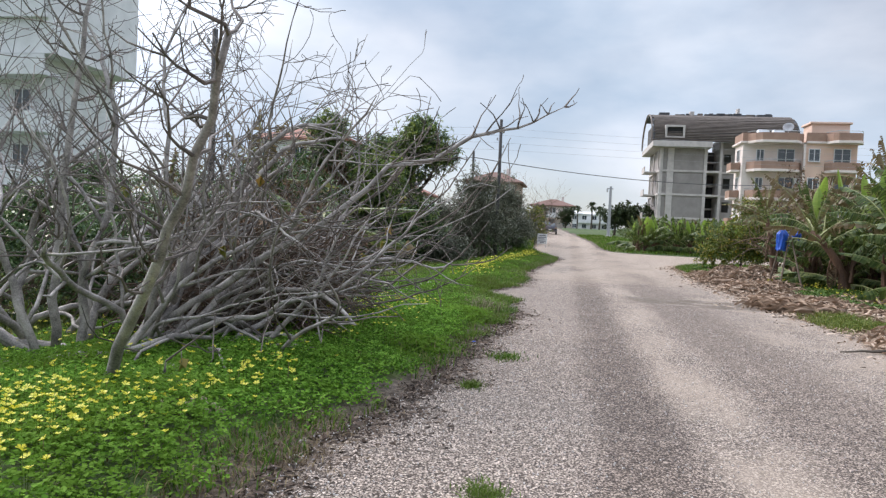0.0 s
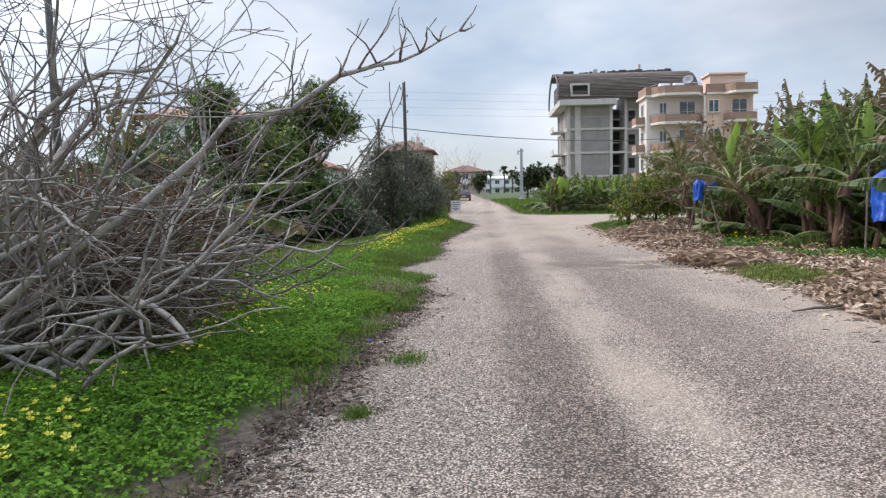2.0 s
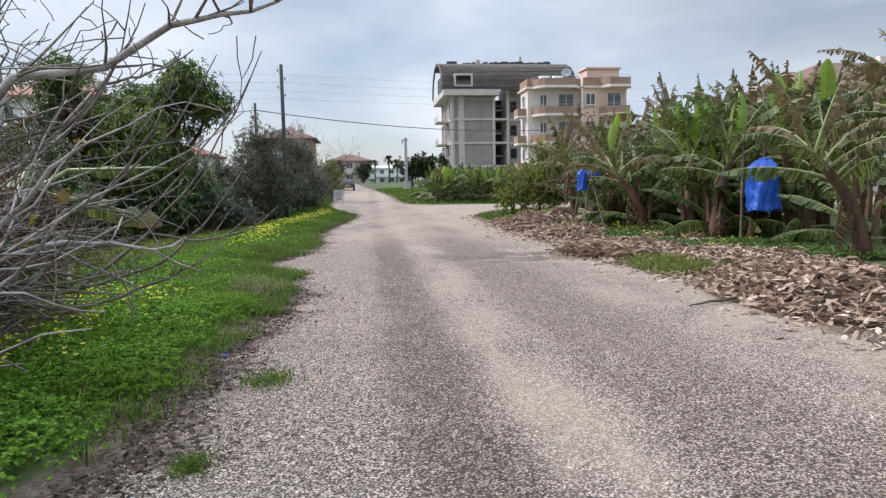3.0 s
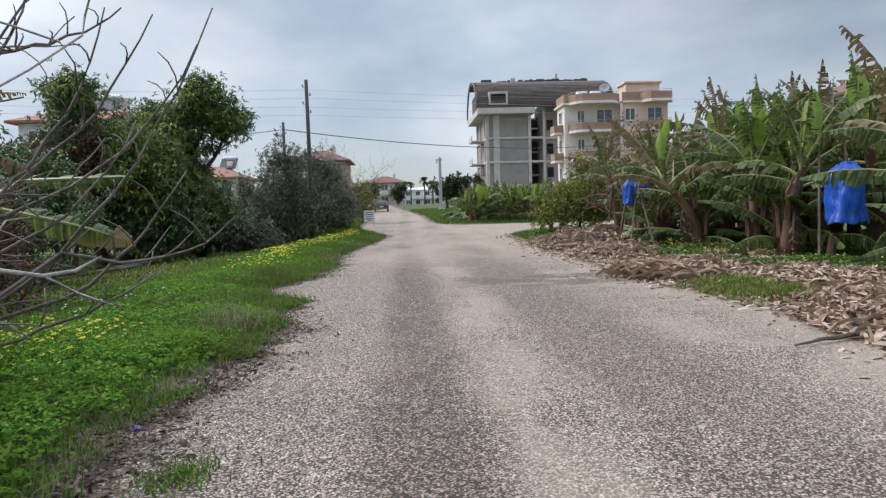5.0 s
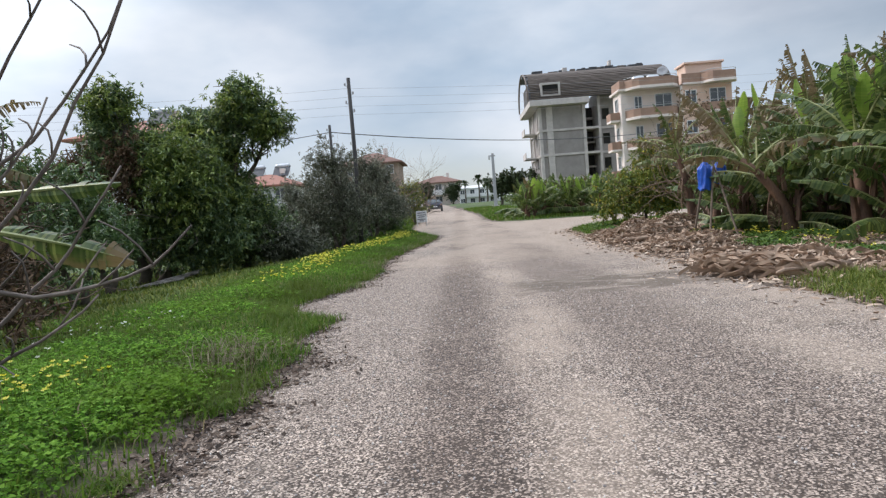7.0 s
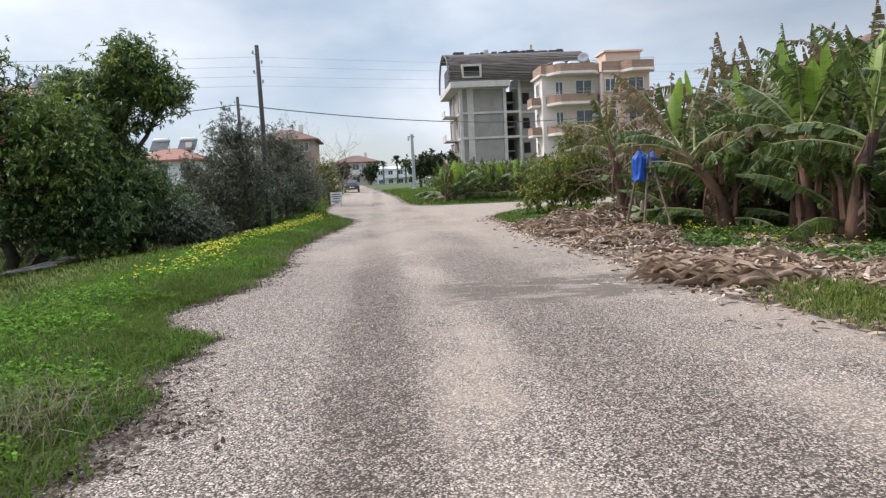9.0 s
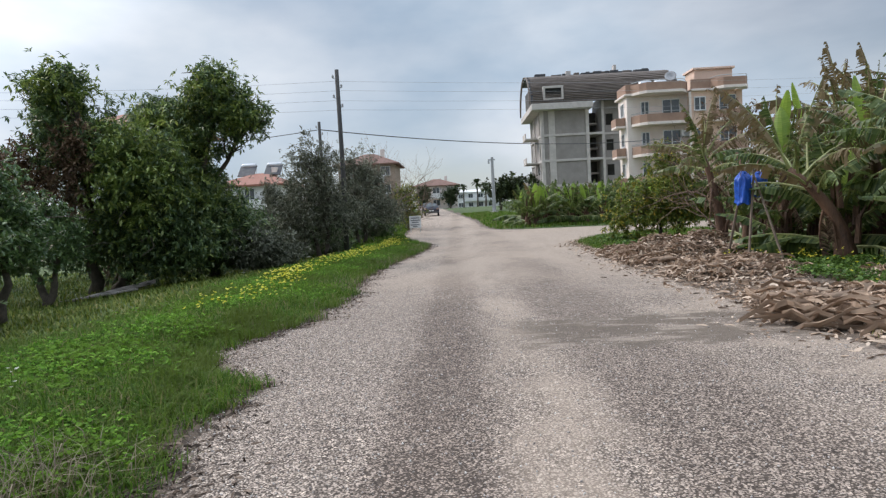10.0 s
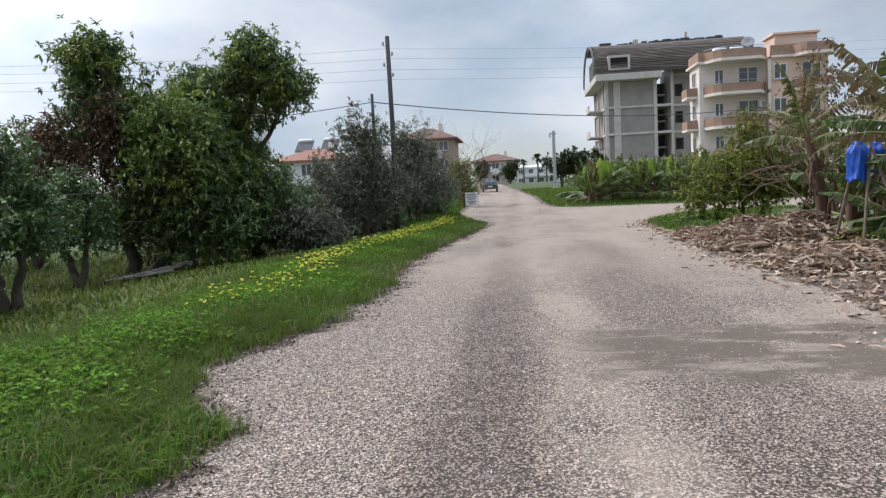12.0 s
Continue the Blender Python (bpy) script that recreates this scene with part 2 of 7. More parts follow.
M_road = road_material()
M_ground = ground_material()
M_fig = plain("fig_bark", (0.05, 0.044, 0.04), (0.5, 0.45, 0.41), 4.5, 0.8, bump=0.4, fine=60)
M_figtwig = plain("fig_twig", (0.027, 0.022, 0.019), (0.22, 0.178, 0.15), 2.5, 0.8, fine=30)
M_bark = plain("tree_bark", (0.045, 0.035, 0.028), (0.13, 0.105, 0.08), 7, 0.9, bump=0.7, dist=0.02)
M_twig = plain("dry_twig", (0.1, 0.075, 0.055), (0.24, 0.18, 0.135), 8, 0.9)
M_avocado = leaf_material("avocado_leaf", [(0.0, (0.055, 0.098, 0.045)), (0.5, (0.11, 0.175, 0.07)), (0.8, (0.17, 0.24, 0.085)), (1.0, (0.3, 0.36, 0.11))], 0.38, 0.35, gloss=0.55)
# yellowish tip leaves, made pale so that light on the crowns is in the colour
M_lityoung = leaf_material("lit_young_leaf", [(0.0, (0.09, 0.145, 0.03)), (0.6, (0.18, 0.245, 0.055)), (1.0, (0.32, 0.36, 0.1))], 0.42, 0.35)
M_citrus = leaf_material("orchard_leaf", [(0.0, (0.05, 0.095, 0.04)), (0.7, (0.105, 0.18, 0.06)), (1.0, (0.17, 0.24, 0.075))], 0.4, 0.28, gloss=0.5)
M_olive = leaf_material("olive_leaf", [(0.0, (0.065, 0.074, 0.05)), (0.6, (0.145, 0.158, 0.105)), (1.0, (0.29, 0.3, 0.22))], 0.5, 0.2)
M_brownleaf = leaf_material("withered_leaf", [(0.0, (0.070, 0.042, 0.025)), (0.6, (0.168, 0.105, 0.063)), (1.0, (0.280, 0.182, 0.112))], 0.8, 0.2)
M_litter = leaf_material("dark_litter", [(0.0, (0.03, 0.02, 0.014)), (0.6, (0.085, 0.056, 0.04)), (1.0, (0.24, 0.175, 0.13))], 0.9, 0.1)
M_hedge = leaf_material("hedge_leaf", [(0.0, (0.063, 0.105, 0.019)), (0.6, (0.152, 0.200, 0.032)), (0.9, (0.327, 0.294, 0.056)), (1.0, (0.555, 0.399, 0.064))], 0.5, 0.3)
M_far = leaf_material("far_leaf", [(0.0, (0.024, 0.042, 0.017)), (1.0, (0.072, 0.096, 0.036))], 0.6, 0.2)
M_banana = leaf_material("banana_leaf", [(0.0, (0.045, 0.078, 0.02)), (0.45, (0.09, 0.136, 0.033)), (0.8, (0.15, 0.19, 0.053)), (1.0, (0.25, 0.29, 0.085))], 0.4, 0.35, dry=(0.185, 0.135, 0.066))
M_banana_new = leaf_material("new_banana_leaf", [(0.0, (0.2, 0.32, 0.05)), (1.0, (0.28, 0.38, 0.07))], 0.35, 0.45)
M_deadleaf = leaf_material("dead_banana_leaf", [(0.0, (0.09, 0.055, 0.036)), (0.3, (0.25, 0.165, 0.11)), (0.7, (0.45, 0.325, 0.235)), (1.0, (0.7, 0.56, 0.44))], 0.85, 0.15)
M_rib = plain("banana_midrib", (0.16, 0.19, 0.06), (0.33, 0.34, 0.14), 5, 0.5)
M_stem = plain("banana_stem", (0.03, 0.015, 0.01), (0.18, 0.092, 0.052), 4, 0.75, stretch=(1, 1, 0.25), bump=0.6, dist=0.02)
M_stalk = plain("dry_banana_stalk", (0.12, 0.078, 0.052), (0.42, 0.29, 0.205), 6, 0.85, stretch=(0.3, 1, 1), bump=0.7, dist=0.02)
M_hangleaf = leaf_material("hanging_dead_leaf", [(0.0, (0.06, 0.038, 0.024)), (0.5, (0.16, 0.105, 0.062)), (1.0, (0.3, 0.21, 0.13))], 0.85, 0.2)
M_clover = leaf_material("clover_leaf", [(0.0, (0.045, 0.115, 0.014)), (0.5, (0.115, 0.265, 0.03)), (1.0, (0.24, 0.43, 0.065))], 0.75, 0.4, patch=(0.8, (0.12, 0.225, 0.026)), gloss=0.08)
M_weed = leaf_material("broad_weed_leaf", [(0.0, (0.03, 0.07, 0.012)), (0.6, (0.075, 0.15, 0.022)), (1.0, (0.15, 0.24, 0.04))], 0.6, 0.3)
M_grass = leaf_material("grass_blade", [(0.0, (0.038, 0.09, 0.012)), (0.5, (0.08, 0.168, 0.021)), (0.84, (0.155, 0.24, 0.036)), (0.94, (0.22, 0.2, 0.085)), (1.0, (0.3, 0.245, 0.14))], 0.65, 0.4, patch=(0.6, (0.1, 0.145, 0.026)), gloss=0.12)
M_meadow = leaf_material("meadow_blade", [(0.0, (0.067, 0.109, 0.014)), (0.6, (0.142, 0.194, 0.027)), (0.9, (0.223, 0.248, 0.043)), (1.0, (0.356, 0.296, 0.110))], 0.6, 0.3)
M_browngrass = leaf_material("brown_grass_blade", [(0.0, (0.075, 0.052, 0.03)), (0.7, (0.17, 0.12, 0.065)), (1.0, (0.27, 0.2, 0.11))], 0.85, 0.15)
M_straw = leaf_material("straw_blade", [(0.0, (0.13, 0.1, 0.065)), (1.0, (0.32, 0.27, 0.18))], 0.8, 0.2)
M_flower = leaf_material("yellow_petal", [(0.0, (0.62, 0.56, 0.03)), (1.0, (0.85, 0.78, 0.12))], 0.5, 0.35)
M_white = leaf_material("white_petal", [(0.0, (0.6, 0.6, 0.52)), (1.0, (0.8, 0.8, 0.75))], 0.5, 0.3)
M_figleaf = leaf_material("yellowed_fig_leaf", [(0.0, (0.1, 0.11, 0.015)), (0.6, (0.22, 0.19, 0.03)), (1.0, (0.26, 0.14, 0.04))], 0.6, 0.35)
M_deadwood = plain("dead_wood", (0.16, 0.1, 0.07), (0.3, 0.2, 0.15), 6, 0.9)
M_tangle = plain("dead_brown_twig", (0.028, 0.018, 0.013), (0.19, 0.125, 0.088), 4, 0.9, bump=0)
M_cobble = plain("field_stone", (0.2, 0.145, 0.11), (0.48, 0.36, 0.29), 9, 0.85)
M_pole = plain("tarred_timber", (0.03, 0.03, 0.03), (0.085, 0.08, 0.078), 3, 0.85, stretch=(1, 1, 0.15))
M_concrete = plain("cast_concrete", (0.42, 0.385, 0.36), (0.62, 0.572, 0.535), 1.2, 0.85)
M_block = plain("grey_blockwork", (0.24, 0.218, 0.205), (0.35, 0.322, 0.302), 1.0, 0.9)
# for walls deep in the shell: their shade is in the colour
M_shade = plain("shade_toned_wall", (0.05, 0.048, 0.046), (0.11, 0.105, 0.1), 1.0, 0.9)
# near-black colour that stands in for the shade in an opening
M_holeshade = plain("opening_shade", (0.012, 0.012, 0.013), (0.03, 0.03, 0.03), 2, 0.95, bump=0)
M_batten = plain("roof_batten", (0.085, 0.068, 0.058), (0.2, 0.165, 0.142), 2, 0.85, stretch=(0.3, 1, 1))
M_felt = plain("roof_felt", (0.035, 0.036, 0.04), (0.09, 0.09, 0.095), 2, 0.7)
M_peach = plain("peach_render", (0.66, 0.46, 0.36), (0.8, 0.58, 0.46), 0.8, 0.85)
M_cream = plain("cream_render", (0.68, 0.58, 0.53), (0.83, 0.74, 0.68), 0.9, 0.85)
M_tan = plain("tan_render", (0.3, 0.22, 0.17), (0.46, 0.35, 0.28), 0.8, 0.85)
M_terra = plain("terracotta_paint", (0.27, 0.165, 0.12), (0.4, 0.255, 0.185), 1.2, 0.8)
M_whitewall = plain("white_render", (0.6, 0.6, 0.6), (0.82, 0.82, 0.81), 0.7, 0.85)
M_tile = plain("red_roof_tile", (0.2, 0.08, 0.055), (0.36, 0.16, 0.11), 3, 0.8, stretch=(4, 1, 1))
M_brownroof = plain("brown_roof_tile", (0.11, 0.055, 0.042), (0.22, 0.115, 0.085), 3, 0.8)
M_frame = plain("white_window_frame", (0.7, 0.7, 0.7), (0.82, 0.82, 0.82), 4, 0.4, bump=0)
M_steel = plain("galvanised_steel", (0.4, 0.41, 0.42), (0.55, 0.56, 0.57), 6, 0.45, 0.7)
M_cable = plain("black_cable", (0.05, 0.05, 0.05), (0.1, 0.1, 0.1), 10, 0.6, bump=0)
M_wire = plain("bare_aluminium_wire", (0.3, 0.31, 0.32), (0.42, 0.43, 0.44), 10, 0.6, bump=0)
M_paint = plain("dark_blue_car_paint", (0.008, 0.01, 0.024), (0.014, 0.018, 0.036), 3, 0.3, bump=0)
M_rubber = plain("tyre_rubber", (0.015, 0.015, 0.015), (0.035, 0.035, 0.035), 20, 0.8)
M_board = plain("weathered_white_board", (0.55, 0.56, 0.56), (0.8, 0.81, 0.81), 4, 0.6, bump=0)
M_ink = plain("faded_grey_print", (0.12, 0.13, 0.14), (0.2, 0.21, 0.22), 10, 0.7, bump=0)
M_greyplastic = plain("grey_plastic", (0.3, 0.3, 0.31), (0.42, 0.42, 0.43), 5, 0.6)


def glass_material():
    m, nt, bs = material("window_glass")
    bs.inputs["Base Color"].default_value = (0.03, 0.045, 0.05, 1)
    bs.inputs["Roughness"].default_value, bs.inputs["Specular IOR Level"].default_value = 0.06, 0.8
    return m


def bag_material():
    m, nt, bs = material("blue_polythene")
    f = noise_fac(nt, 7, 5, 0.6, stretch=(1, 1, 0.5))
    nt.links.new(ramp(nt, f, [(0.3, (0.008, 0.06, 0.36)), (0.7, (0.02, 0.14, 0.62))]), bs.inputs["Base Color"])
    bs.inputs["Roughness"].default_value = 0.35
    bumped(nt, bs, f, 0.9, 0.05)
    return m


M_glass = glass_material()
M_bag = bag_material()

# ---- mesh helpers ----
rng = np.random.default_rng(7)


class Shape:
    """Collects points and faces of one mesh."""

    def __init__(self):
        self.v, self.f = [], []

    def add(self, verts, faces):
        n = len(self.v)
        self.v.extend(tuple(p) for p in verts)
        self.f.extend(tuple(i + n for i in q) for q in faces)
        return self

    def box(self, x0, y0, z0, x1, y1, z1, bevel=0.0):
        b = bevel
        if not b:
            v = [(x, y, z) for z in (z0, z1) for x, y in ((x0, y0), (x1, y0), (x1, y1), (x0, y1))]
            return self.add(v, [(0, 3, 2, 1), (4, 5, 6, 7), (0, 1, 5, 4), (1, 2, 6, 5), (2, 3, 7, 6), (3, 0, 4, 7)])
        ring = [(x0 + b, y0), (x1 - b, y0), (x1, y0 + b), (x1, y1 - b), (x1 - b, y1), (x0 + b, y1), (x0, y1 - b), (x0, y0 + b)]
        cx, cy = (x0 + x1) / 2, (y0 + y1) / 2
        inner = [(cx + (x - cx) * (1 - b / (x1 - x0)), cy + (y - cy) * (1 - b / (y1 - y0))) for x, y in ring]
        v = [(x, y, z0) for x, y in inner] + [(x, y, z0 + b) for x, y in ring] + [(x, y, z1 - b) for x, y in ring] + [(x, y, z1) for x, y in inner]
        f = [tuple(range(7, -1, -1)), tuple(range(24, 32))]
        f += [(k * 8 + i, k * 8 + (i + 1) % 8, k * 8 + 8 + (i + 1) % 8, k * 8 + 8 + i) for k in range(3) for i in range(8)]
        return self.add(v, f)

    def tube(self, path, radii, sides=6, cap=True):
        path = [Vector(p) for p in path]
        up = Vector((0.31, 0.17, 0.93))
        v = []
        for i, p in enumerate(path):
            d = (path[min(i + 1, len(path) - 1)] - path[max(i - 1, 0)]).normalized()
            a = d.cross(up)
            a = a.normalized() if a.length > 1e-4 else Vector((1, 0, 0))
            b = d.cross(a)
            r = radii[i] if hasattr(radii, "__len__") else radii
            v += [p + (a * math.cos(k * math.tau / sides) + b * math.sin(k * math.tau / sides)) * r for k in range(sides)]
        n = len(path)
        f = [(i * sides + k, i * sides + (k + 1) % sides, (i + 1) * sides + (k + 1) % sides, (i + 1) * sides + k) for i in range(n - 1) for k in range(sides)]
        if cap:
            f += [tuple(range(sides - 1, -1, -1)), tuple(range((n - 1) * sides, n * sides))]
        return self.add(v, f)

    def lathe(self, profile, sides=16, at=(0, 0, 0)):
        v = [(at[0] + r * math.cos(k * math.tau / sides), at[1] + r * math.sin(k * math.tau / sides), at[2] + z) for r, z in profile for k in range(sides)]
        n = len(profile)
        f = [(i * sides + k, i * sides + (k + 1) % sides, (i + 1) * sides + (k + 1) % sides, (i + 1) * sides + k) for i in range(n - 1) for k in range(sides)]
        f += [tuple(range(sides - 1, -1, -1)), tuple(range((n - 1) * sides, n * sides))]
        return self.add(v, f)

    def mesh(self, name, smooth=False):
        me = bpy.data.meshes.new(name)
        me.from_pydata(self.v, [], self.f)
        if smooth:
            me.polygons.foreach_set("use_smooth", [True] * len(me.polygons))
        me.update()
        return me


def array_mesh(name, V, F, smooth=False):
    """A mesh from arrays of points and of faces with one number of corners."""
    me = bpy.data.meshes.new(name)
    V, F = np.asarray(V, np.float32), np.asarray(F, np.int32)
    me.vertices.add(len(V))
    me.vertices.foreach_set("co", V.ravel())
    m, k = F.shape
    me.loops.add(m * k)
    me.loops.foreach_set("vertex_index", F.ravel())
    me.polygons.add(m)
    me.polygons.foreach_set("loop_start", np.arange(0, m * k, k, dtype=np.int32))
    if smooth:
        me.polygons.foreach_set("use_smooth", np.ones(m, bool))
    me.update(calc_edges=True)
    return me


def point_attribute(me, name, values):
    a = me.attributes.new(name, "FLOAT", "POINT")
    a.data.foreach_set("value", np.asarray(values, np.float32))


def part(name, shape, mat, parent=None, label="", smooth=False, at=None):
    """One mesh object under a thing or a part."""
    me = shape.mesh(name, smooth) if isinstance(shape, Shape) else shape
    if not me.materials:
        me.materials.append(mat)
    ob = new(name, me)
    if parent is not None:
        ob.parent = parent
    if at:
        ob.location = at
    return tagged(ob, label)


def thing(name, loc, label, category, group="", turn=0.0, kind=""):
    ob = new(name)
    ob.empty_display_size = 0.2
    ob.matrix_basis = pose(*loc, 0, 0, turn)
    return tagged(ob, label, category, group, kind)


def frames_along(d):
    """Turns that lay x along each row of d, rolled by chance."""
    d = d / np.linalg.norm(d, axis=1, keepdims=True)
    r = rng.normal(size=d.shape)
    y = np.cross(r, d)
    y /= np.linalg.norm(y, axis=1, keepdims=True) + 1e-9
    z = np.cross(d, y)
    return np.stack([d, y, z], 2)


def frames_up(d):
    """Turns that lay x along each row of d and keep z as far up as can be."""
    d = d / np.linalg.norm(d, axis=1, keepdims=True)
    up = np.tile(np.array([0.0, 0.0, 1.0]), (len(d), 1)) + rng.normal(size=d.shape) * 0.35
    y = np.cross(up, d)
    y /= np.linalg.norm(y, axis=1, keepdims=True) + 1e-9
    return np.stack([d, y, np.cross(d, y)], 2)


def strewn(TV, TF, P, R, S):
    """Copies of a small template at places P, with turns R and sizes S, as arrays."""
    V = np.einsum("nij,vj->nvi", R, TV) * S[:, None, None] + P[:, None, :]
    F = TF[None] + (np.arange(len(P)) * len(TV))[:, None, None]
    return V.reshape(-1, 3), F.reshape(-1, TF.shape[1])


def leaf_template(w, droop=0.12, fold=0.06):
    v = np.array([(0, 0, 0), (0.45, -w, fold), (1, 0, -droop), (0.45, w, fold)], float)
    return v, np.array([(0, 1, 2, 3)])


def smooth01(a, b, x):
    t = np.clip((np.asarray(x, float) - a) / (b - a), 0, 1)
    return t * t * (3 - 2 * t)


def wave(x, y, s=1.0, seed=0.0):
    """Cheap rolling unevenness, about -1 to 1."""
    return (np.sin(x * 1.3 * s + 1.7 * seed + 0.8 * np.sin(y * 0.9 * s + seed)) + np.sin(y * 1.1 * s + 2.3 * seed + np.sin(x * 0.7 * s))
            + 0.6 * np.sin(2.9 * x * s + 2.1 * y * s + seed)) / 2.6


# ---- the lie of the land ----
EDGE_L = np.array([(-40, -3.4), (-5, -2.7), (7.9, -2.28), (9.4, -2.06), (10.9, -1.83), (14, -1.68), (16.3, -1.45), (18.6, -1.62), (19.6, -1.52),
                   (20.2, -2.2), (21.4, -2.45), (22.7, -1.95), (26.2, -1.65), (28, -1.9), (30.8, -1.95), (36, -1.6), (42.4, -1.05), (44.8, -1.1), (47, -1.8), (52, -2.7),
                   (60, -2.9), (95, -4.2), (170, -8)])
EDGE_R = np.array([(-40, 6), (5, 5.2), (13.4, 4.2), (15.6, 4.5), (19.4, 4.35), (21.6, 3.9), (23.3, 4.3), (30.2, 4.25), (35, 4.7), (40.5, 4.8), (42.5, 5.2),
                   (44.5, 6.5), (46, 9.0), (46.01, 9.0), (53.0, 9.0), (53.6, 4.0), (55, 2.4), (60, 1.9), (72, 1.7), (95, 0.4), (170, -4)])


def edge_left(y):
    return np.interp(y, EDGE_L[:, 0], EDGE_L[:, 1]) + 0.06 * np.sin(np.asarray(y) * 4.1) + 0.05 * np.sin(np.asarray(y) * 9.7 + 1) + 0.03 * np.sin(np.asarray(y) * 23.0)


def edge_right(y):
    return np.interp(y, EDGE_R[:, 0], EDGE_R[:, 1]) + 0.07 * np.sin(np.asarray(y) * 3.3 + 2) + 0.04 * np.sin(np.asarray(y) * 11.3)


def rise(y):
    y = np.asarray(y, float)
    return 0.023 * np.clip(y - 40, 0, 110) * smooth01(36, 50, y)


def land(x, y):
    """Height of the ground."""
    x, y = np.asarray(x, float), np.asarray(y, float)
    l, r = edge_left(y), edge_right(y)
    dl, dr = np.clip(l - x, 0, None), np.clip(x - r, 0, None)
    left = 0.1 * smooth01(0.1, 1.0, dl) - 0.55 * smooth01(1.2, 8.5, dl) + 0.03 * wave(x, y, 1.1) * smooth01(0.3, 1.5, dl)
    right = 0.07 * smooth01(0.1, 1.0, dr) + 0.05 * wave(x, y, 0.8, 2) * smooth01(0.3, 2, dr)
    side = smooth01(45.2, 45.9, y) * (1 - smooth01(53, 53.8, y)) * smooth01(6, 7, x)
    return rise(y) + left + right * (1 - side) - 0.03 * side


def ground_z(x, y):
    return float(land(x, y))


def near_axis(lo, hi, step, far_lo, far_hi):
    a = np.arange(lo, hi + 1e-6, step)
    out = [hi]
    s = step
    while out[-1] < far_hi:
        s *= 1.35
        out.append(out[-1] + s)
    back = [lo]
    s = step
    while back[-1] > far_lo:
        s *= 1.35
        back.append(back[-1] - s)
    return np.array(back[:0:-1] + list(a) + out[1:])


def build_ground():
    xs, ys = near_axis(-14, 16, 0.22, -900, 900), near_axis(2, 58, 0.22, -400, 1500)
    X, Y = np.meshgrid(xs, ys)
    l, r = edge_left(Y), edge_right(Y)
    Z = land(X, Y) + 0.012 * rng.normal(size=X.shape) * (np.abs(X) < 16)
    inside = (X > l + 0.05) & (X < r - 0.05)
    Z = np.where(inside, rise(Y) - 0.03, Z)
    nx, ny = len(xs), len(ys)
    i = np.arange(nx * ny).reshape(ny, nx)
    F = np.stack([i[:-1, :-1], i[:-1, 1:], i[1:, 1:], i[1:, :-1]], -1).reshape(-1, 4)
    me = array_mesh("ground", np.stack([X, Y, Z], -1).reshape(-1, 3), F, True)
    d = np.maximum(l - X, X - r)
    soil = np.where(X < 1.5, 1.0 - smooth01(0.15, 0.75, d), 0.95 - 0.55 * smooth01(1.5, 4, d))
    soil = np.where((X > 1.5) & (Y > 34), 1.0 - smooth01(0.1, 0.6, d), soil)
    point_attribute(me, "soil", soil.ravel())
    tagged(part("ground", me, M_ground), "uneven earth with weeds and rough turf", "ground", kind="structure")


def build_road():
    ys = np.concatenate([np.arange(-40, 2, 1.0), np.arange(2, 60, 0.14), np.arange(60, 171, 1.5)])
    u = np.concatenate([[0, 0.004, 0.012, 0.025], np.linspace(0.05, 0.95, 22), [0.975, 0.988, 0.996, 1]])
    L, R = edge_left(ys) - 0.05, edge_right(ys) + 0.05
    X = L[:, None] + (R - L)[:, None] * u
    Y = np.repeat(ys[:, None], len(u), 1)
    d = np.minimum(X - L[:, None], R[:, None] - X)
    Z = rise(Y) + 0.015 * smooth01(0, 0.25, d) + 0.012 * wave(X, Y, 0.9, 3) * smooth01(0.1, 0.6, d) + 0.01
    Z = Z - 0.045 * (1 - smooth01(0, 0.1, d))
    i = np.arange(X.size).reshape(X.shape)
    F = np.stack([i[:-1, :-1], i[:-1, 1:], i[1:, 1:], i[1:, :-1]], -1).reshape(-1, 4)
    me = array_mesh("road", np.stack([X, Y, Z], -1).reshape(-1, 3), F, True)
    dl = X - L[:, None]
    edge = np.clip(1.0 - dl / (0.8 + 0.6 * smooth01(9, 11, Y) * (1 - smooth01(17, 19, Y))), 0, 1) * (0.75 + 0.35 * wave(X * 0 + 3, Y, 2.0, 1))
    edge = np.maximum(edge, np.clip(1.0 - (R[:, None] - X) / 0.6, 0, 1) * 0.8)
    point_attribute(me, "edge", edge.ravel())
    tagged(part("road", me, M_road), "worn pale chip-seal village road with loose stones", "road", kind="structure")
    xs = np.arange(8.6, 80, 0.6)
    v = np.linspace(0, 1, 9)
    X = np.repeat(xs[:, None], 9, 1)
    lo, hi = 45.9 + 0.15 * np.sin(xs * 1.7), 53.0 + 0.15 * np.sin(xs * 2.1)
    Y = lo[:, None] + (hi - lo)[:, None] * v
    Z = rise(Y) + 0.03
    i = np.arange(X.size).reshape(X.shape)
    F = np.stack([i[:-1, :-1], i[1:, :-1], i[1:, 1:], i[:-1, 1:]], -1).reshape(-1, 4)
    me = array_mesh("side_road", np.stack([X, Y, Z], -1).reshape(-1, 3), F, True)
    point_attribute(me, "edge", np.zeros(X.size))
    tagged(part("side_road", me, M_road), "side road of worn chip seal", "road", kind="structure")


build_ground()
build_road()

# ---- buildings ----


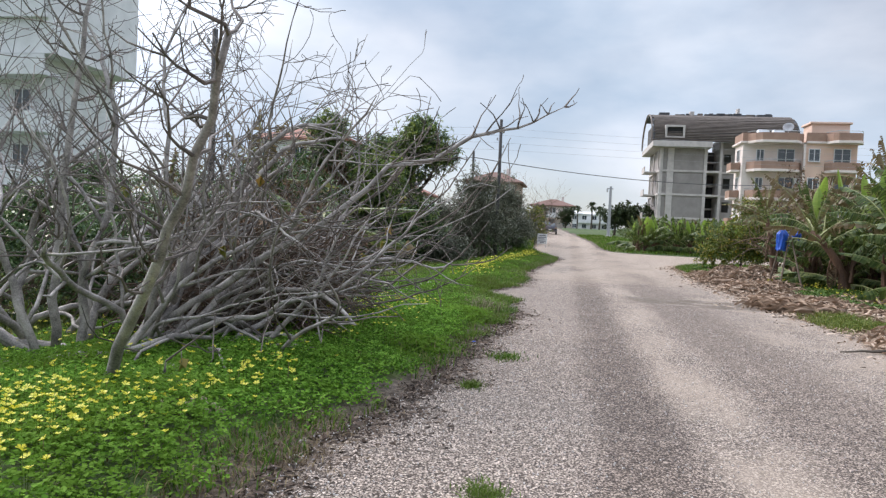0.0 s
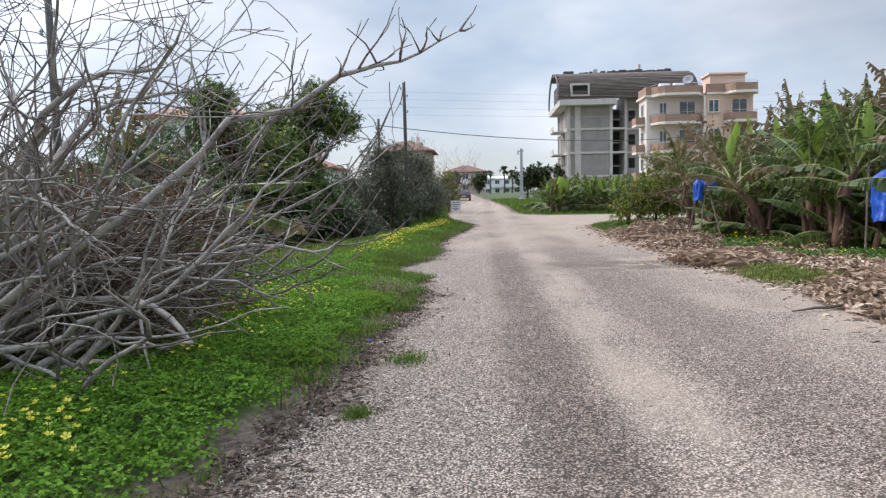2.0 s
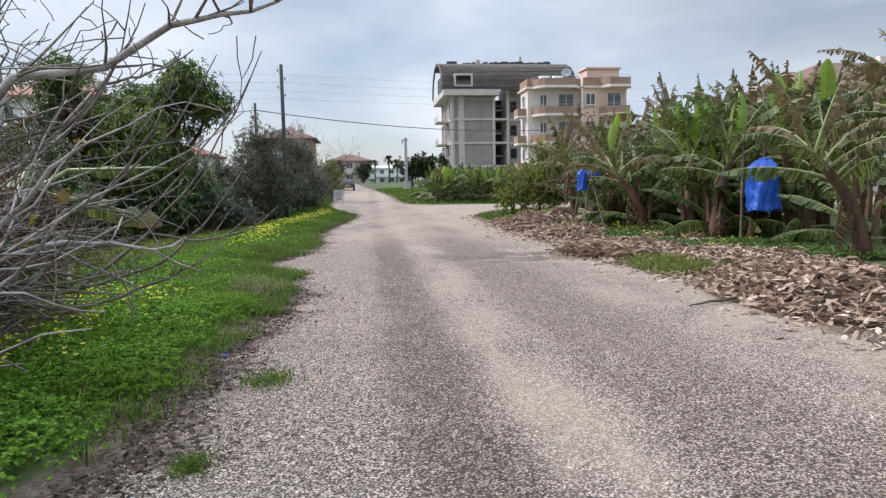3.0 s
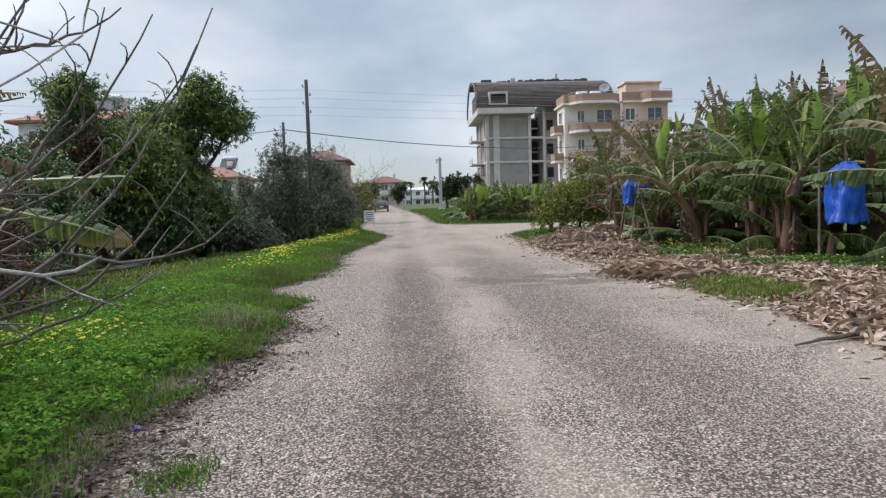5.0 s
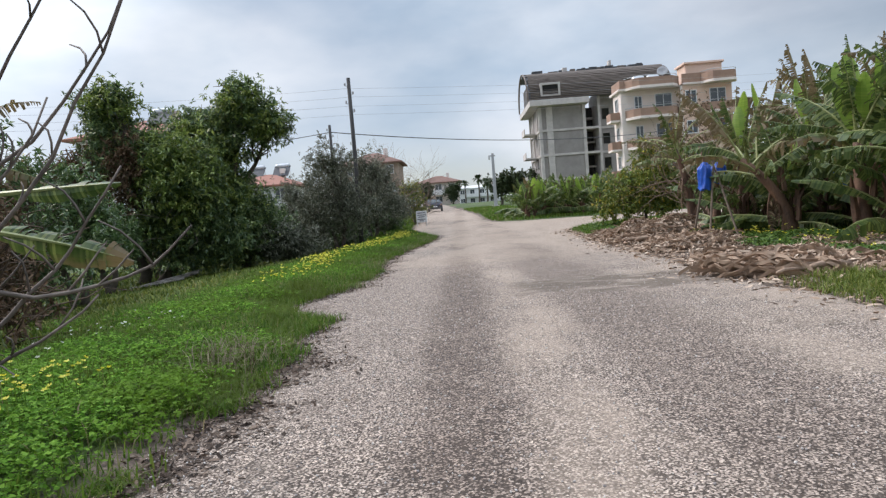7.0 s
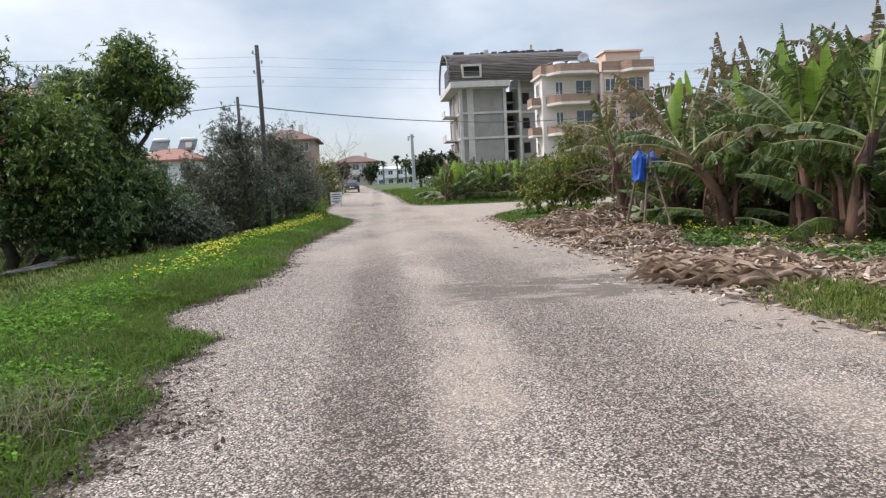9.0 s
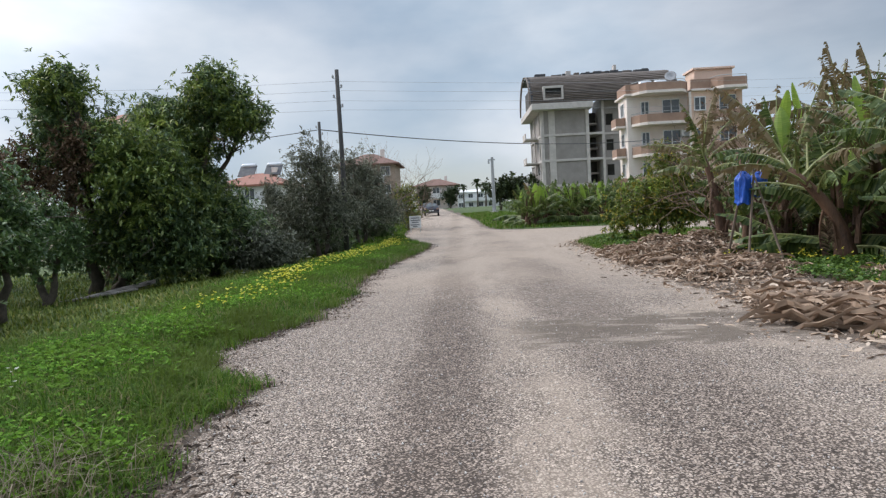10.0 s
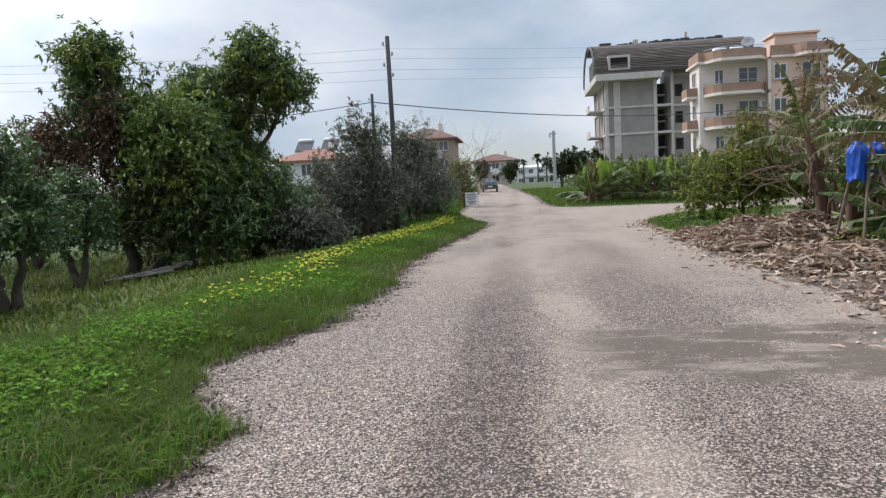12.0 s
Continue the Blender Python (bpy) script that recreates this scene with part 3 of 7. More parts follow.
def window(parent, x, y, z, w, h, depth=0.12, facing=0.0, shut=False):
    """A framed window set in a wall that faces -y (facing turns it)."""
    root = new("window")
    root.parent = parent
    root.matrix_basis = pose(x, y, z, 0, 0, facing)
    fr = Shape()
    t = 0.07
    fr.box(-w / 2, -0.05, 0, -w / 2 + t, depth, h).box(w / 2 - t, -0.05, 0, w / 2, depth, h)
    fr.box(-w / 2 + t, -0.05, 0, w / 2 - t, depth, t).box(-w / 2 + t, -0.05, h - t, w / 2 - t, depth, h).box(-t / 2, -0.04, t, t / 2, depth, h - t)
    part("frame", fr, M_frame, root)
    part("pane", Shape().box(-w / 2 + t, 0.0, t, -t / 2, 0.02, h - t), M_glass, root)
    part("pane", Shape().box(t / 2, 0.0, t, w / 2 - t, 0.02, h - t), M_glass, root)
    part("sill", Shape().box(-w / 2 - 0.06, -0.14, -0.06, w / 2 + 0.06, -0.05, -0.002), M_concrete, root)


def grey_shell():
    """Unfinished apartment block: concrete frame, block infill, open bays and a curved attic roof."""
    g = 1.0
    b = thing("apartment_building", (11.0, 100.0, g), "unfinished grey concrete apartment block with curved attic roof", "building")
    W, D, H, BAY = 6.2, 12.0, 12.6, 1.6
    fl = [0.0, 3.1, 6.25, 9.4, H]
    for k in range(4):
        z0, z1 = fl[k] + 0.28, fl[k + 1] - 0.02
        part("block_wall", Shape().box(2.0, 0.25, z0, W - 0.45, 0.5, z1), M_block, b)
        part("block_wall", Shape().box(0.3, 0.3, z0, 1.1, 0.5, z1), M_block, b)
        part("side_wall", Shape().box(0.3, 2.2, z0, 0.5, 7.0, z1).box(0.3, 9.0, z0, 0.5, D - 0.5, z1), M_block, b)
        part("floor_slab", Shape().box(0.12, 0.12, fl[k], W + BAY, D, fl[k] + 0.28, 0.02), M_concrete, b)
        part("back_wall", Shape().box(0.3, D - 0.4, z0, W + 4, D - 0.2, z1), M_block, b)
        part("inner_wall", Shape().box(W, 4.2, z0, W + BAY, 4.4, z1), M_shade, b)
        if k:
            part("balcony_slab", Shape().box(-1.5, 3.0, fl[k], 0.11, 6.5, fl[k] + 0.18).box(-1.5, 3.0, fl[k] + 0.18, -1.4, 6.5, fl[k] + 0.85), M_concrete, b)
    for x in (0.15, 1.15, 1.55, W - 0.42):
        part("column", Shape().box(x, 0.14, 0.1, x + 0.42, 0.6, H - 0.01, 0.02), M_concrete, b)
    for y in (2.0, 7.0, D - 0.6):
        part("column", Shape().box(0.14, y, 0.1, 0.5, y + 0.4, H - 0.01, 0.02), M_concrete, b)
    # stair bay, its shade put into the dark inner walls, then the set-back right wing with window holes
    part("stair_wall", Shape().box(W + BAY, 0.2, 0.0, W + BAY + 0.3, 6.0, H + 1.4), M_concrete, b)
    for k in range(4):
        z0, z1 = fl[k] + 0.28, fl[k + 1]
        s = Shape()
        s.box(W + BAY + 0.3, 1.2, z0, W + BAY + 0.7, 1.45, z1).box(W + BAY + 1.6, 1.2, z0, W + BAY + 3.4, 1.45, z1)
        s.box(W + BAY + 0.7, 1.2, z0, W + BAY + 1.6, 1.45, z0 + 0.9).box(W + BAY + 0.7, 1.2, z1 - 0.6, W + BAY + 1.6, 1.45, z1)
        part("wing_wall", s, M_block, b)
        part("wing_slab", Shape().box(W + BAY + 0.3, 1.1, fl[k], W + BAY + 3.4, D, fl[k] + 0.28), M_concrete, b)
        part("wing_back", Shape().box(W + BAY + 0.3, 5, z0, W + BAY + 3.4, 5.2, z1), M_shade, b)
        part("stair_flight", Shape().box(W + 0.3, 2.5, fl[k] + 1.5, W + BAY - 0.1, 4.0, fl[k] + 1.7), M_concrete, b)
    part("attic_wall", Shape().box(W + BAY + 0.32, 1.15, H, W + BAY + 3.4, 1.6, H + 2.0), M_block, b)
    # eaves slab
    part("eaves_slab", Shape().box(-1.0, -1.2, H, W + 0.3, D + 0.6, H + 0.75, 0.04), M_concrete, b)
    # curved roof of battens rising to a ridge
    n, roof = 13, Shape()
    prof = []
    for i in range(n):
        a = i / (n - 1)
        prof.append((-0.9 + 6.5 * (1 - math.cos(a * math.pi / 2)), H + 0.75 + 4.2 * math.sin(a * math.pi / 2)))
    for (y0, z0), (y1, z1) in zip(prof, prof[1:]):
        roof.add([(-1.0, y0, z0), (W + 11, y0, z0), (W + 11, y1, z1), (-1.0, y1, z1)], [(0, 1, 2, 3)])
    roof.add([(-1.0, prof[-1][0], prof[-1][1]), (W + 11, prof[-1][0], prof[-1][1]), (W + 11, D - 2, prof[-1][1] - 0.3), (-1.0, D - 2, prof[-1][1] - 0.3)], [(0, 1, 2, 3)])
    me = roof.mesh("roof")
    part("roof", me, M_felt, b)
    for i in range(30):
        a = (i + 0.4) / 30
        y, z = -0.9 + 6.5 * (1 - math.cos(a * math.pi / 2)), H + 0.75 + 4.2 * math.sin(a * math.pi / 2)
        x0 = -1.0 + rng.random() * 0.3
        part("batten", Shape().tube([(x0, y - 0.05, z + 0.06), (W + 10.5 + rng.random() * 0.4, y - 0.05, z + 0.06 + rng.normal() * 0.02)], 0.085, 4), M_batten, b)
    # arched gable rib, and dormer opening filled by a black sheet for its shade
    arch = [(-1.15, -0.9 + 6.5 * (1 - math.cos(a * math.pi / 24)), H + 0.75 + 4.3 * math.sin(a * math.pi / 24)) for a in range(13)]
    arch += [(-1.15, D - 1.5 - y, z) for _, y, z in arch[::-1]]
    part("gable_rib", Shape().tube(arch, 0.13, 4), M_batten, b)
    # gable wall coloured dark for the shade under the roof
    part("gable_wall", Shape().box(-0.6, 1.4, H + 0.75, -0.4, D - 2.5, H + 3.4), M_shade, b)
    d = part("dormer", Shape().box(0.5, -1.0, H + 2.6, 3.0, 0.9, H + 2.85).box(0.5, -1.0, H + 1.2, 0.75, 0.9, H + 2.6).box(2.75, -1.0, H + 1.2, 3.0, 0.9, H + 2.6), M_concrete, b)
    part("shade_sheet", Shape().box(0.75, -0.75, H + 1.4, 2.75, -0.7, H + 2.6), M_holeshade, d)
    part("sill", Shape().box(0.75, -0.97, H + 1.2, 2.75, -0.75, H + 1.4), M_concrete, d)
    for x, w, h in ((0.3, 1.4, 0.5), (4.4, 0.6, 0.7), (7.2, 2.6, 0.35), (10.6, 0.35, 1.2), (13.2, 2.0, 0.4)):
        part("chimney", Shape().box(x, 5.0, H + 4.7, x + w, 6.0, H + 5.0 + h, 0.03), M_felt if w > 1 else M_concrete, b)
    # stacked felt rolls and boards along the ridge
    for k in range(16):
        x, w, h = 2.2 + 0.78 * k + 0.3 * rng.random(), rng.uniform(0.4, 1.1), rng.uniform(0.2, 0.55)
        part("roof_board", Shape().box(x, 4.6 + 0.3 * rng.random(), H + 4.7, x + w, 5.4, H + 4.95 + h, 0.03), M_felt if k % 4 else M_batten, b)


def orange_block():
    """Finished four-storey apartment house with rounded balconies."""
    b = thing("apartment_building", (17.05, 79.0, 0.3), "peach and cream apartment house with rounded terracotta balconies", "building")
    W, D = 10.6, 5.0
    H, st = 11.7, 2.93
    part("wall", Shape().box(0, 1.6, 0, 5.8, D, H), M_cream, b)
    part("wall", Shape().box(5.8, 0.6, 0, W, D, H), M_peach, b)
    part("parapet", Shape().box(-0.1, 1.5, H, 5.8, 1.7, H + 0.9).box(5.8, 0.5, H, W + 0.1, 0.7, H + 0.9).box(-0.1, 1.7, H, 0.1, D, H + 0.9).box(W - 0.1, 0.7, H, W + 0.1, D, H + 0.9), M_terra, b)
    part("roof_slab", Shape().box(-0.3, 1.3, H - 0.2, 5.8, D + 0.3, H, 0.03).box(5.8, 0.3, H - 0.2, W + 0.3, D + 0.3, H, 0.03), M_cream, b)
    part("penthouse", Shape().box(6.6, 1.8, H, 10.2, 4.4, H + 2.0), M_peach, b)
    part("penthouse_roof", Shape().box(6.4, 1.6, H + 2.0, 10.4, 4.6, H + 2.2, 0.03), M_peach, b)

    def balcony(x0, x1, y0, z, bow):
        n = 10
        xs = [x0 + (x1 - x0) * i / n for i in range(n + 1)]
        ys = [y0 - bow * min(1.0, 2.2 * math.sin(math.pi * i / n)) for i in range(n + 1)]
        v, f = [], []
        for lo, hi, out in ((z - 0.25, z, 0.12),):
            for x, y in zip(xs, ys):
                v += [(x, y - out, lo), (x, y - out, hi), (x, y0, hi), (x, y0, lo)]
            for i in range(n):
                for k in range(4):
                    f.append((i * 4 + k, (i + 1) * 4 + k, (i + 1) * 4 + (k + 1) % 4, i * 4 + (k + 1) % 4))
        bal = part("balcony", Shape().add(v, f), M_cream, b)
        v, f = [], []
        for x, y in zip(xs, ys):
            v += [(x, y, z), (x, y, z + 0.75), (x, y + 0.12, z + 0.75), (x, y + 0.12, z)]
        for i in range(n):
            for k in range(4):
                f.append((i * 4 + k, (i + 1) * 4 + k, (i + 1) * 4 + (k + 1) % 4, i * 4 + (k + 1) % 4))
        part("parapet", Shape().add(v, f), M_terra, bal)
        part("rail", Shape().tube([(x, y + 0.06, z + 0.95) for x, y in zip(xs, ys)], 0.03, 5), M_steel, bal)

    balcony(0.35, 5.7, 1.48, H, 1.7)
    balcony(7.6, 11.0, 0.48, H, 1.4)
    for k in range(4):
        z = k * st
        if k:
            balcony(0.35, 5.7, 1.58, z, 1.7)
            balcony(7.6, 11.0, 0.58, z, 1.4)
            side = part("balcony", Shape().box(-0.95, 2.3, z - 0.2, -0.005, 4.3, z, 0.02), M_cream, b)
            part("parapet", Shape().box(-0.95, 2.3, z + 0.002, -0.83, 4.3, z + 0.75).box(-0.83, 2.3, z + 0.002, -0.005, 2.42, z + 0.75), M_terra, side)
        window(b, 1.7, 1.56, z + 0.9, 0.8, 1.25)
        window(b, 4.2, 1.56, z + 0.15, 1.7, 2.1)
        window(b, 6.6, 0.56, z + 0.9, 1.1, 1.3)
        window(b, 9.2, 0.56, z + 0.15, 1.6, 2.1)
        window(b, -0.04, 3.3, z + 0.9, 1.2, 1.3, 0.1, -90)
        part("column", Shape().box(5.5, 0.25, z + 0.01, 5.7, 0.5, z + st - 0.27), M_cream, b)
    ac = part("air_conditioner", Shape().box(5.0, 1.15, 7.4, 5.85, 1.5, 8.0, 0.03), M_frame, b)
    part("fan_grille", Shape().lathe([(0.24, 0), (0.24, 0.02)], 14).mesh("fan_grille"), M_greyplastic, ac).matrix_basis = pose(5.45, 1.145, 7.7, 90, 0, 0)
    dish = thing("satellite_dish", (21.6, 81.5, 0.3 + H), "grey satellite dish on a roof mast", "antenna")
    part("mast", Shape().tube([(0, 0, 0), (0, 0, 1.5)], 0.04), M_steel, dish)
    bowl = [(0.02, 0)] + [(0.55 * a, 0.2 * a * a) for a in (0.3, 0.6, 0.85, 1.0)] + [(0.53, 0.23), (0.3, 0.1), (0.02, 0.03)]
    part("reflector", Shape().lathe(bowl, 18), M_greyplastic, dish, smooth=True).matrix_basis = pose(0, 0, 1.6, 65, 0, -20)
    for x in (18.5, 20.0):
        tank = thing("water_tank", (x + 0.9, 82.8, 0.3 + H), "steel roof water tank on legs", "tank", "roof tanks")
        part("cylinder", Shape().lathe([(0.1, 0), (0.45, 0.08), (0.5, 0.2), (0.5, 1.1), (0.45, 1.22), (0.1, 1.3)], 14), M_steel, tank, smooth=True).matrix_basis = pose(-0.6, 0, 1.1, 0, 90, 0)
        for dx, dy in ((-0.4, -0.3), (0.4, -0.3), (-0.4, 0.3), (0.4, 0.3)):
            part("leg", Shape().tube([(dx, dy, 0), (dx, dy, 0.85)], 0.03, 5), M_steel, tank)


def hipped_house(x, y, w, d, h, roof_h, mat_wall, mat_roof, label, storeys=2, over=0.7, turn=0.0, cols=3, base=None):
    z = ground_z(x, y) if base is None else base
    b = thing("house", (x, y, z - 0.2), label, "house", turn=turn)
    h += 0.2
    part("wall", Shape().box(-w / 2, -d / 2, 0, w / 2, d / 2, h), mat_wall, b)
    r = Shape()
    a, c, k = w / 2 + over, d / 2 + over, min(w, d) / 2
    r.add([(-a, -c, h), (a, -c, h), (a, c, h), (-a, c, h), (-a + k, 0, h + roof_h), (a - k, 0, h + roof_h), (-a, -c, h - 0.2), (a, -c, h - 0.2), (a, c, h - 0.2), (-a, c, h - 0.2)],
          [(0, 1, 5, 4), (1, 2, 5), (2, 3, 4, 5), (3, 0, 4), (6, 7, 1, 0), (7, 8, 2, 1), (8, 9, 3, 2), (9, 6, 0, 3), (9, 8, 7, 6)])
    part("roof", r, mat_roof, b)
    st = h / storeys
    for s in range(storeys):
        for i in range(cols):
            window(b, -w / 2 + w * (i + 0.5) / cols, -d / 2 - 0.04, s * st + 0.9, min(1.5, w / cols * 0.5), st * 0.5)
        if s:
            bal = part("balcony", Shape().box(-w * 0.32, -d / 2 - 1.2, s * st - 0.18, w * 0.32, -d / 2 - 0.002, s * st), M_whitewall, b)
            part("parapet", Shape().box(-w * 0.32, -d / 2 - 1.2, s * st + 0.002, w * 0.32, -d / 2 - 1.1, s * st + 0.85), M_whitewall, bal)
    part("side_window", Shape().box(w / 2 + 0.005, -0.8, st * 0.35, w / 2 + 0.04, 0.8, st * 0.75), M_glass, b)
    part("chimney", Shape().box(w * 0.2, -0.3, h + roof_h * 0.4, w * 0.2 + 0.6, 0.3, h + roof_h + 0.6, 0.03), M_cream, b)
    return b


def solar_heater(x, y, z):
    s = thing("solar_water_heater", (x, y, z), "steel tank and tilted dark solar panels on the roof", "water heater", "solar heaters")
    part("tank", Shape().lathe([(0.08, 0), (0.28, 0.06), (0.3, 0.2), (0.3, 1.5), (0.28, 1.64), (0.08, 1.7)], 12), M_steel, s, smooth=True).matrix_basis = pose(-0.85, 0.5, 1.35, 0, 90, 0)
    part("panel", Shape().box(-0.95, -1.0, 0, 0.95, 1.0, 0.08, 0.01), M_felt, s).matrix_basis = pose(0, -0.3, 0.7, 38, 0, 0)
    for dx, dy, h in ((-0.8, 0.5, 1.1), (0.8, 0.5, 1.1), (-0.8, -1.0, 0.15), (0.8, -1.0, 0.15)):
        part("leg", Shape().tube([(dx, dy, 0), (dx, dy, h)], 0.03, 5), M_steel, s)


grey_shell()
orange_block()
# far end of the road, and houses behind the trees
hipped_house(-4.0, 165, 9, 10, 5.0, 1.6, M_cream, M_brownroof, "cream house with a dull red tiled hip roof", 2)
hipped_house(-12.2, 115, 8, 9, 7.6, 1.8, M_tan, M_brownroof, "brown-roofed apartment house behind bare trees", 3)
hipped_house(-22.0, 92, 7.0, 9, 4.9, 1.5, M_whitewall, M_tile, "white house with a red tiled roof", 2)
solar_heater(-20.5, 92.5, 6.0 + ground_z(-22, 92))
solar_heater(-23.5, 92.5, 6.0 + ground_z(-22, 92))
hipped_house(-25.6, 70, 9, 9, 9.6, 1.8, M_whitewall, M_tile, "tall white house with a red roof behind the orchard", 3, base=-0.4)
solar_heater(-24.4, 69, 10.2)
hipped_house(43.2, 66, 14, 10, 9.6, 2.2, M_cream, M_brownroof, "cream house with a weathered red roof above the bananas", 3, base=0.3)
hipped_house(8.0, 240, 16, 10, 5.4, 0.9, M_whitewall, M_whitewall, "low white building at the end of the road", 2, 0.3, cols=5)
hipped_house(-3.0, 300, 22, 10, 7.4, 0.9, M_whitewall, M_whitewall, "low white building at the end of the road", 2, 0.3, cols=6)


def white_block():
    """White apartment block beyond the fig tree, with a deep overhanging upper floor."""
    b = thing("apartment_building", (-41.2, 44.0, -0.6), "white rendered apartment block with overhanging balconies", "building")
    part("wall", Shape().box(-8, 0, 0, 6.6, 7.0, 20), M_whitewall, b)
    for k in range(1, 6):
        z = k * 3.6
        bal = part("balcony", Shape().box(-8.5, -1.6, z - 0.3, 7.8, -0.002, z, 0.03), M_whitewall, b)
        part("parapet", Shape().box(-8.5, -1.6, z + 0.002, 7.8, -1.45, z + 1.0), M_whitewall, bal)
    part("upper_block", Shape().box(-8.2, -1.3, 11.9, 8.2, 7.2, 20.2), M_whitewall, b)
    for k in range(3):
        for x in (-5, -1.5, 2, 5):
            window(b, x, -0.04, k * 3.6 + 1.2, 1.3, 1.5)


white_block()

# ---- poles, cables, sign, cars ----


def timber_pole(x, y, h, r, label):
    p = thing("utility_pole", (x, y, ground_z(x, y) - 0.1), label, "pole", "utility poles")
    part("post", Shape().tube([(0, 0, 0), (0.03, 0, h * 0.5), (0, 0, h)], [r, r * 0.88, r * 0.75], 10), M_pole, p, smooth=True)
    for k, z in enumerate((h - 0.35, h - 0.75, h - 1.15, h - 1.55)):
        i = part("insulator", Shape().lathe([(0.02, 0), (0.05, 0.02), (0.035, 0.06), (0.05, 0.09), (0.02, 0.14)], 8), M_greyplastic, p)
        i.location = (0.17 if k % 2 else -0.17, -0.04, z)
        part("bracket", Shape().tube([(0, -0.02, z - 0.05), (0.17 if k % 2 else -0.17, -0.04, z)], 0.014, 5), M_steel, p)
    return p


PA, PB, PC = (-4.45, 42.4), (-7.5, 53.7), (4.45, 91.0)
timber_pole(*PA, 7.75, 0.11, "tall dark tarred timber utility pole")
timber_pole(*PB, 7.1, 0.11, "shorter dark timber utility pole")
timber_pole(-9.9, 21.0, 7.0, 0.1, "dark timber pole standing behind the fig tree")
cp = thing("street_pole", (PC[0], PC[1], ground_z(*PC) - 0.05), "pale square concrete pole beside the grass verge", "pole")
part("post", Shape().tube([(0, 0, 0), (0, 0, 6.3)], [0.26, 0.17], 4), M_greyplastic, cp)
part("bracket", Shape().box(-0.5, -0.06, 5.95, 0.3, 0.06, 6.1, 0.02).box(-0.5, -0.1, 5.6, -0.3, 0.1, 5.95, 0.02), M_steel, cp)
part("base", Shape().box(-0.4, -0.4, -0.1, 0.4, 0.4, 0.25, 0.04), M_concrete, cp)


def cable(a, b, sag, r=0.012, label="sagging black overhead cable"):
    a, b = Vector(a), Vector(b)
    pts = [a.lerp(b, i / 24) - Vector((0, 0, sag * 4 * (i / 24) * (1 - i / 24))) for i in range(25)]
    c = tagged(part("overhead_cable", Shape().tube(pts, r, 5), M_cable if r > 0.01 else M_wire), label, "cable", "overhead cables", "structure")
    return c


zb = ground_z(*PB)
cable((PB[0], PB[1], zb + 6.55), (22.0, 79.5, 7.6), 0.75, 0.03)
cable((PB[0], PB[1], zb + 6.55), (-34.0, 47.0, 6.0), 0.8, 0.022)
for k in range(4):
    z = 7.2 - 0.4 * k
    cable((PA[0] + (0.17 if k % 2 else -0.17), PA[1], z), (48.0, 60.0 + k, 9.6 - 0.25 * k), 0.7, 0.005, "thin overhead electric wire")
    cable((PA[0] + (0.17 if k % 2 else -0.17), PA[1], z), (-40.0, 37.0 - k, 8.4 - 0.35 * k), 0.6, 0.005, "thin overhead electric wire")

SX, SY = -2.35, 56.0
sg = thing("notice_board", (SX, SY, ground_z(SX, SY)), "small white printed notice board on two legs", "sign", turn=-6)
part("board", Shape().box(-0.36, -0.02, 0.3, 0.36, 0.02, 1.05, 0.008), M_board, sg)
for x in (-0.3, 0.3):
    part("leg", Shape().tube([(x, 0.045, -0.05), (x, 0.045, 1.0)], 0.022, 6), M_steel, sg)
for z, w in ((0.92, 0.5), (0.78, 0.56), (0.66, 0.42), (0.5, 0.56), (0.4, 0.3)):
    part("print_line", Shape().box(-w / 2, -0.026, z - 0.03, w / 2, -0.0225, z + 0.03), M_ink, sg)


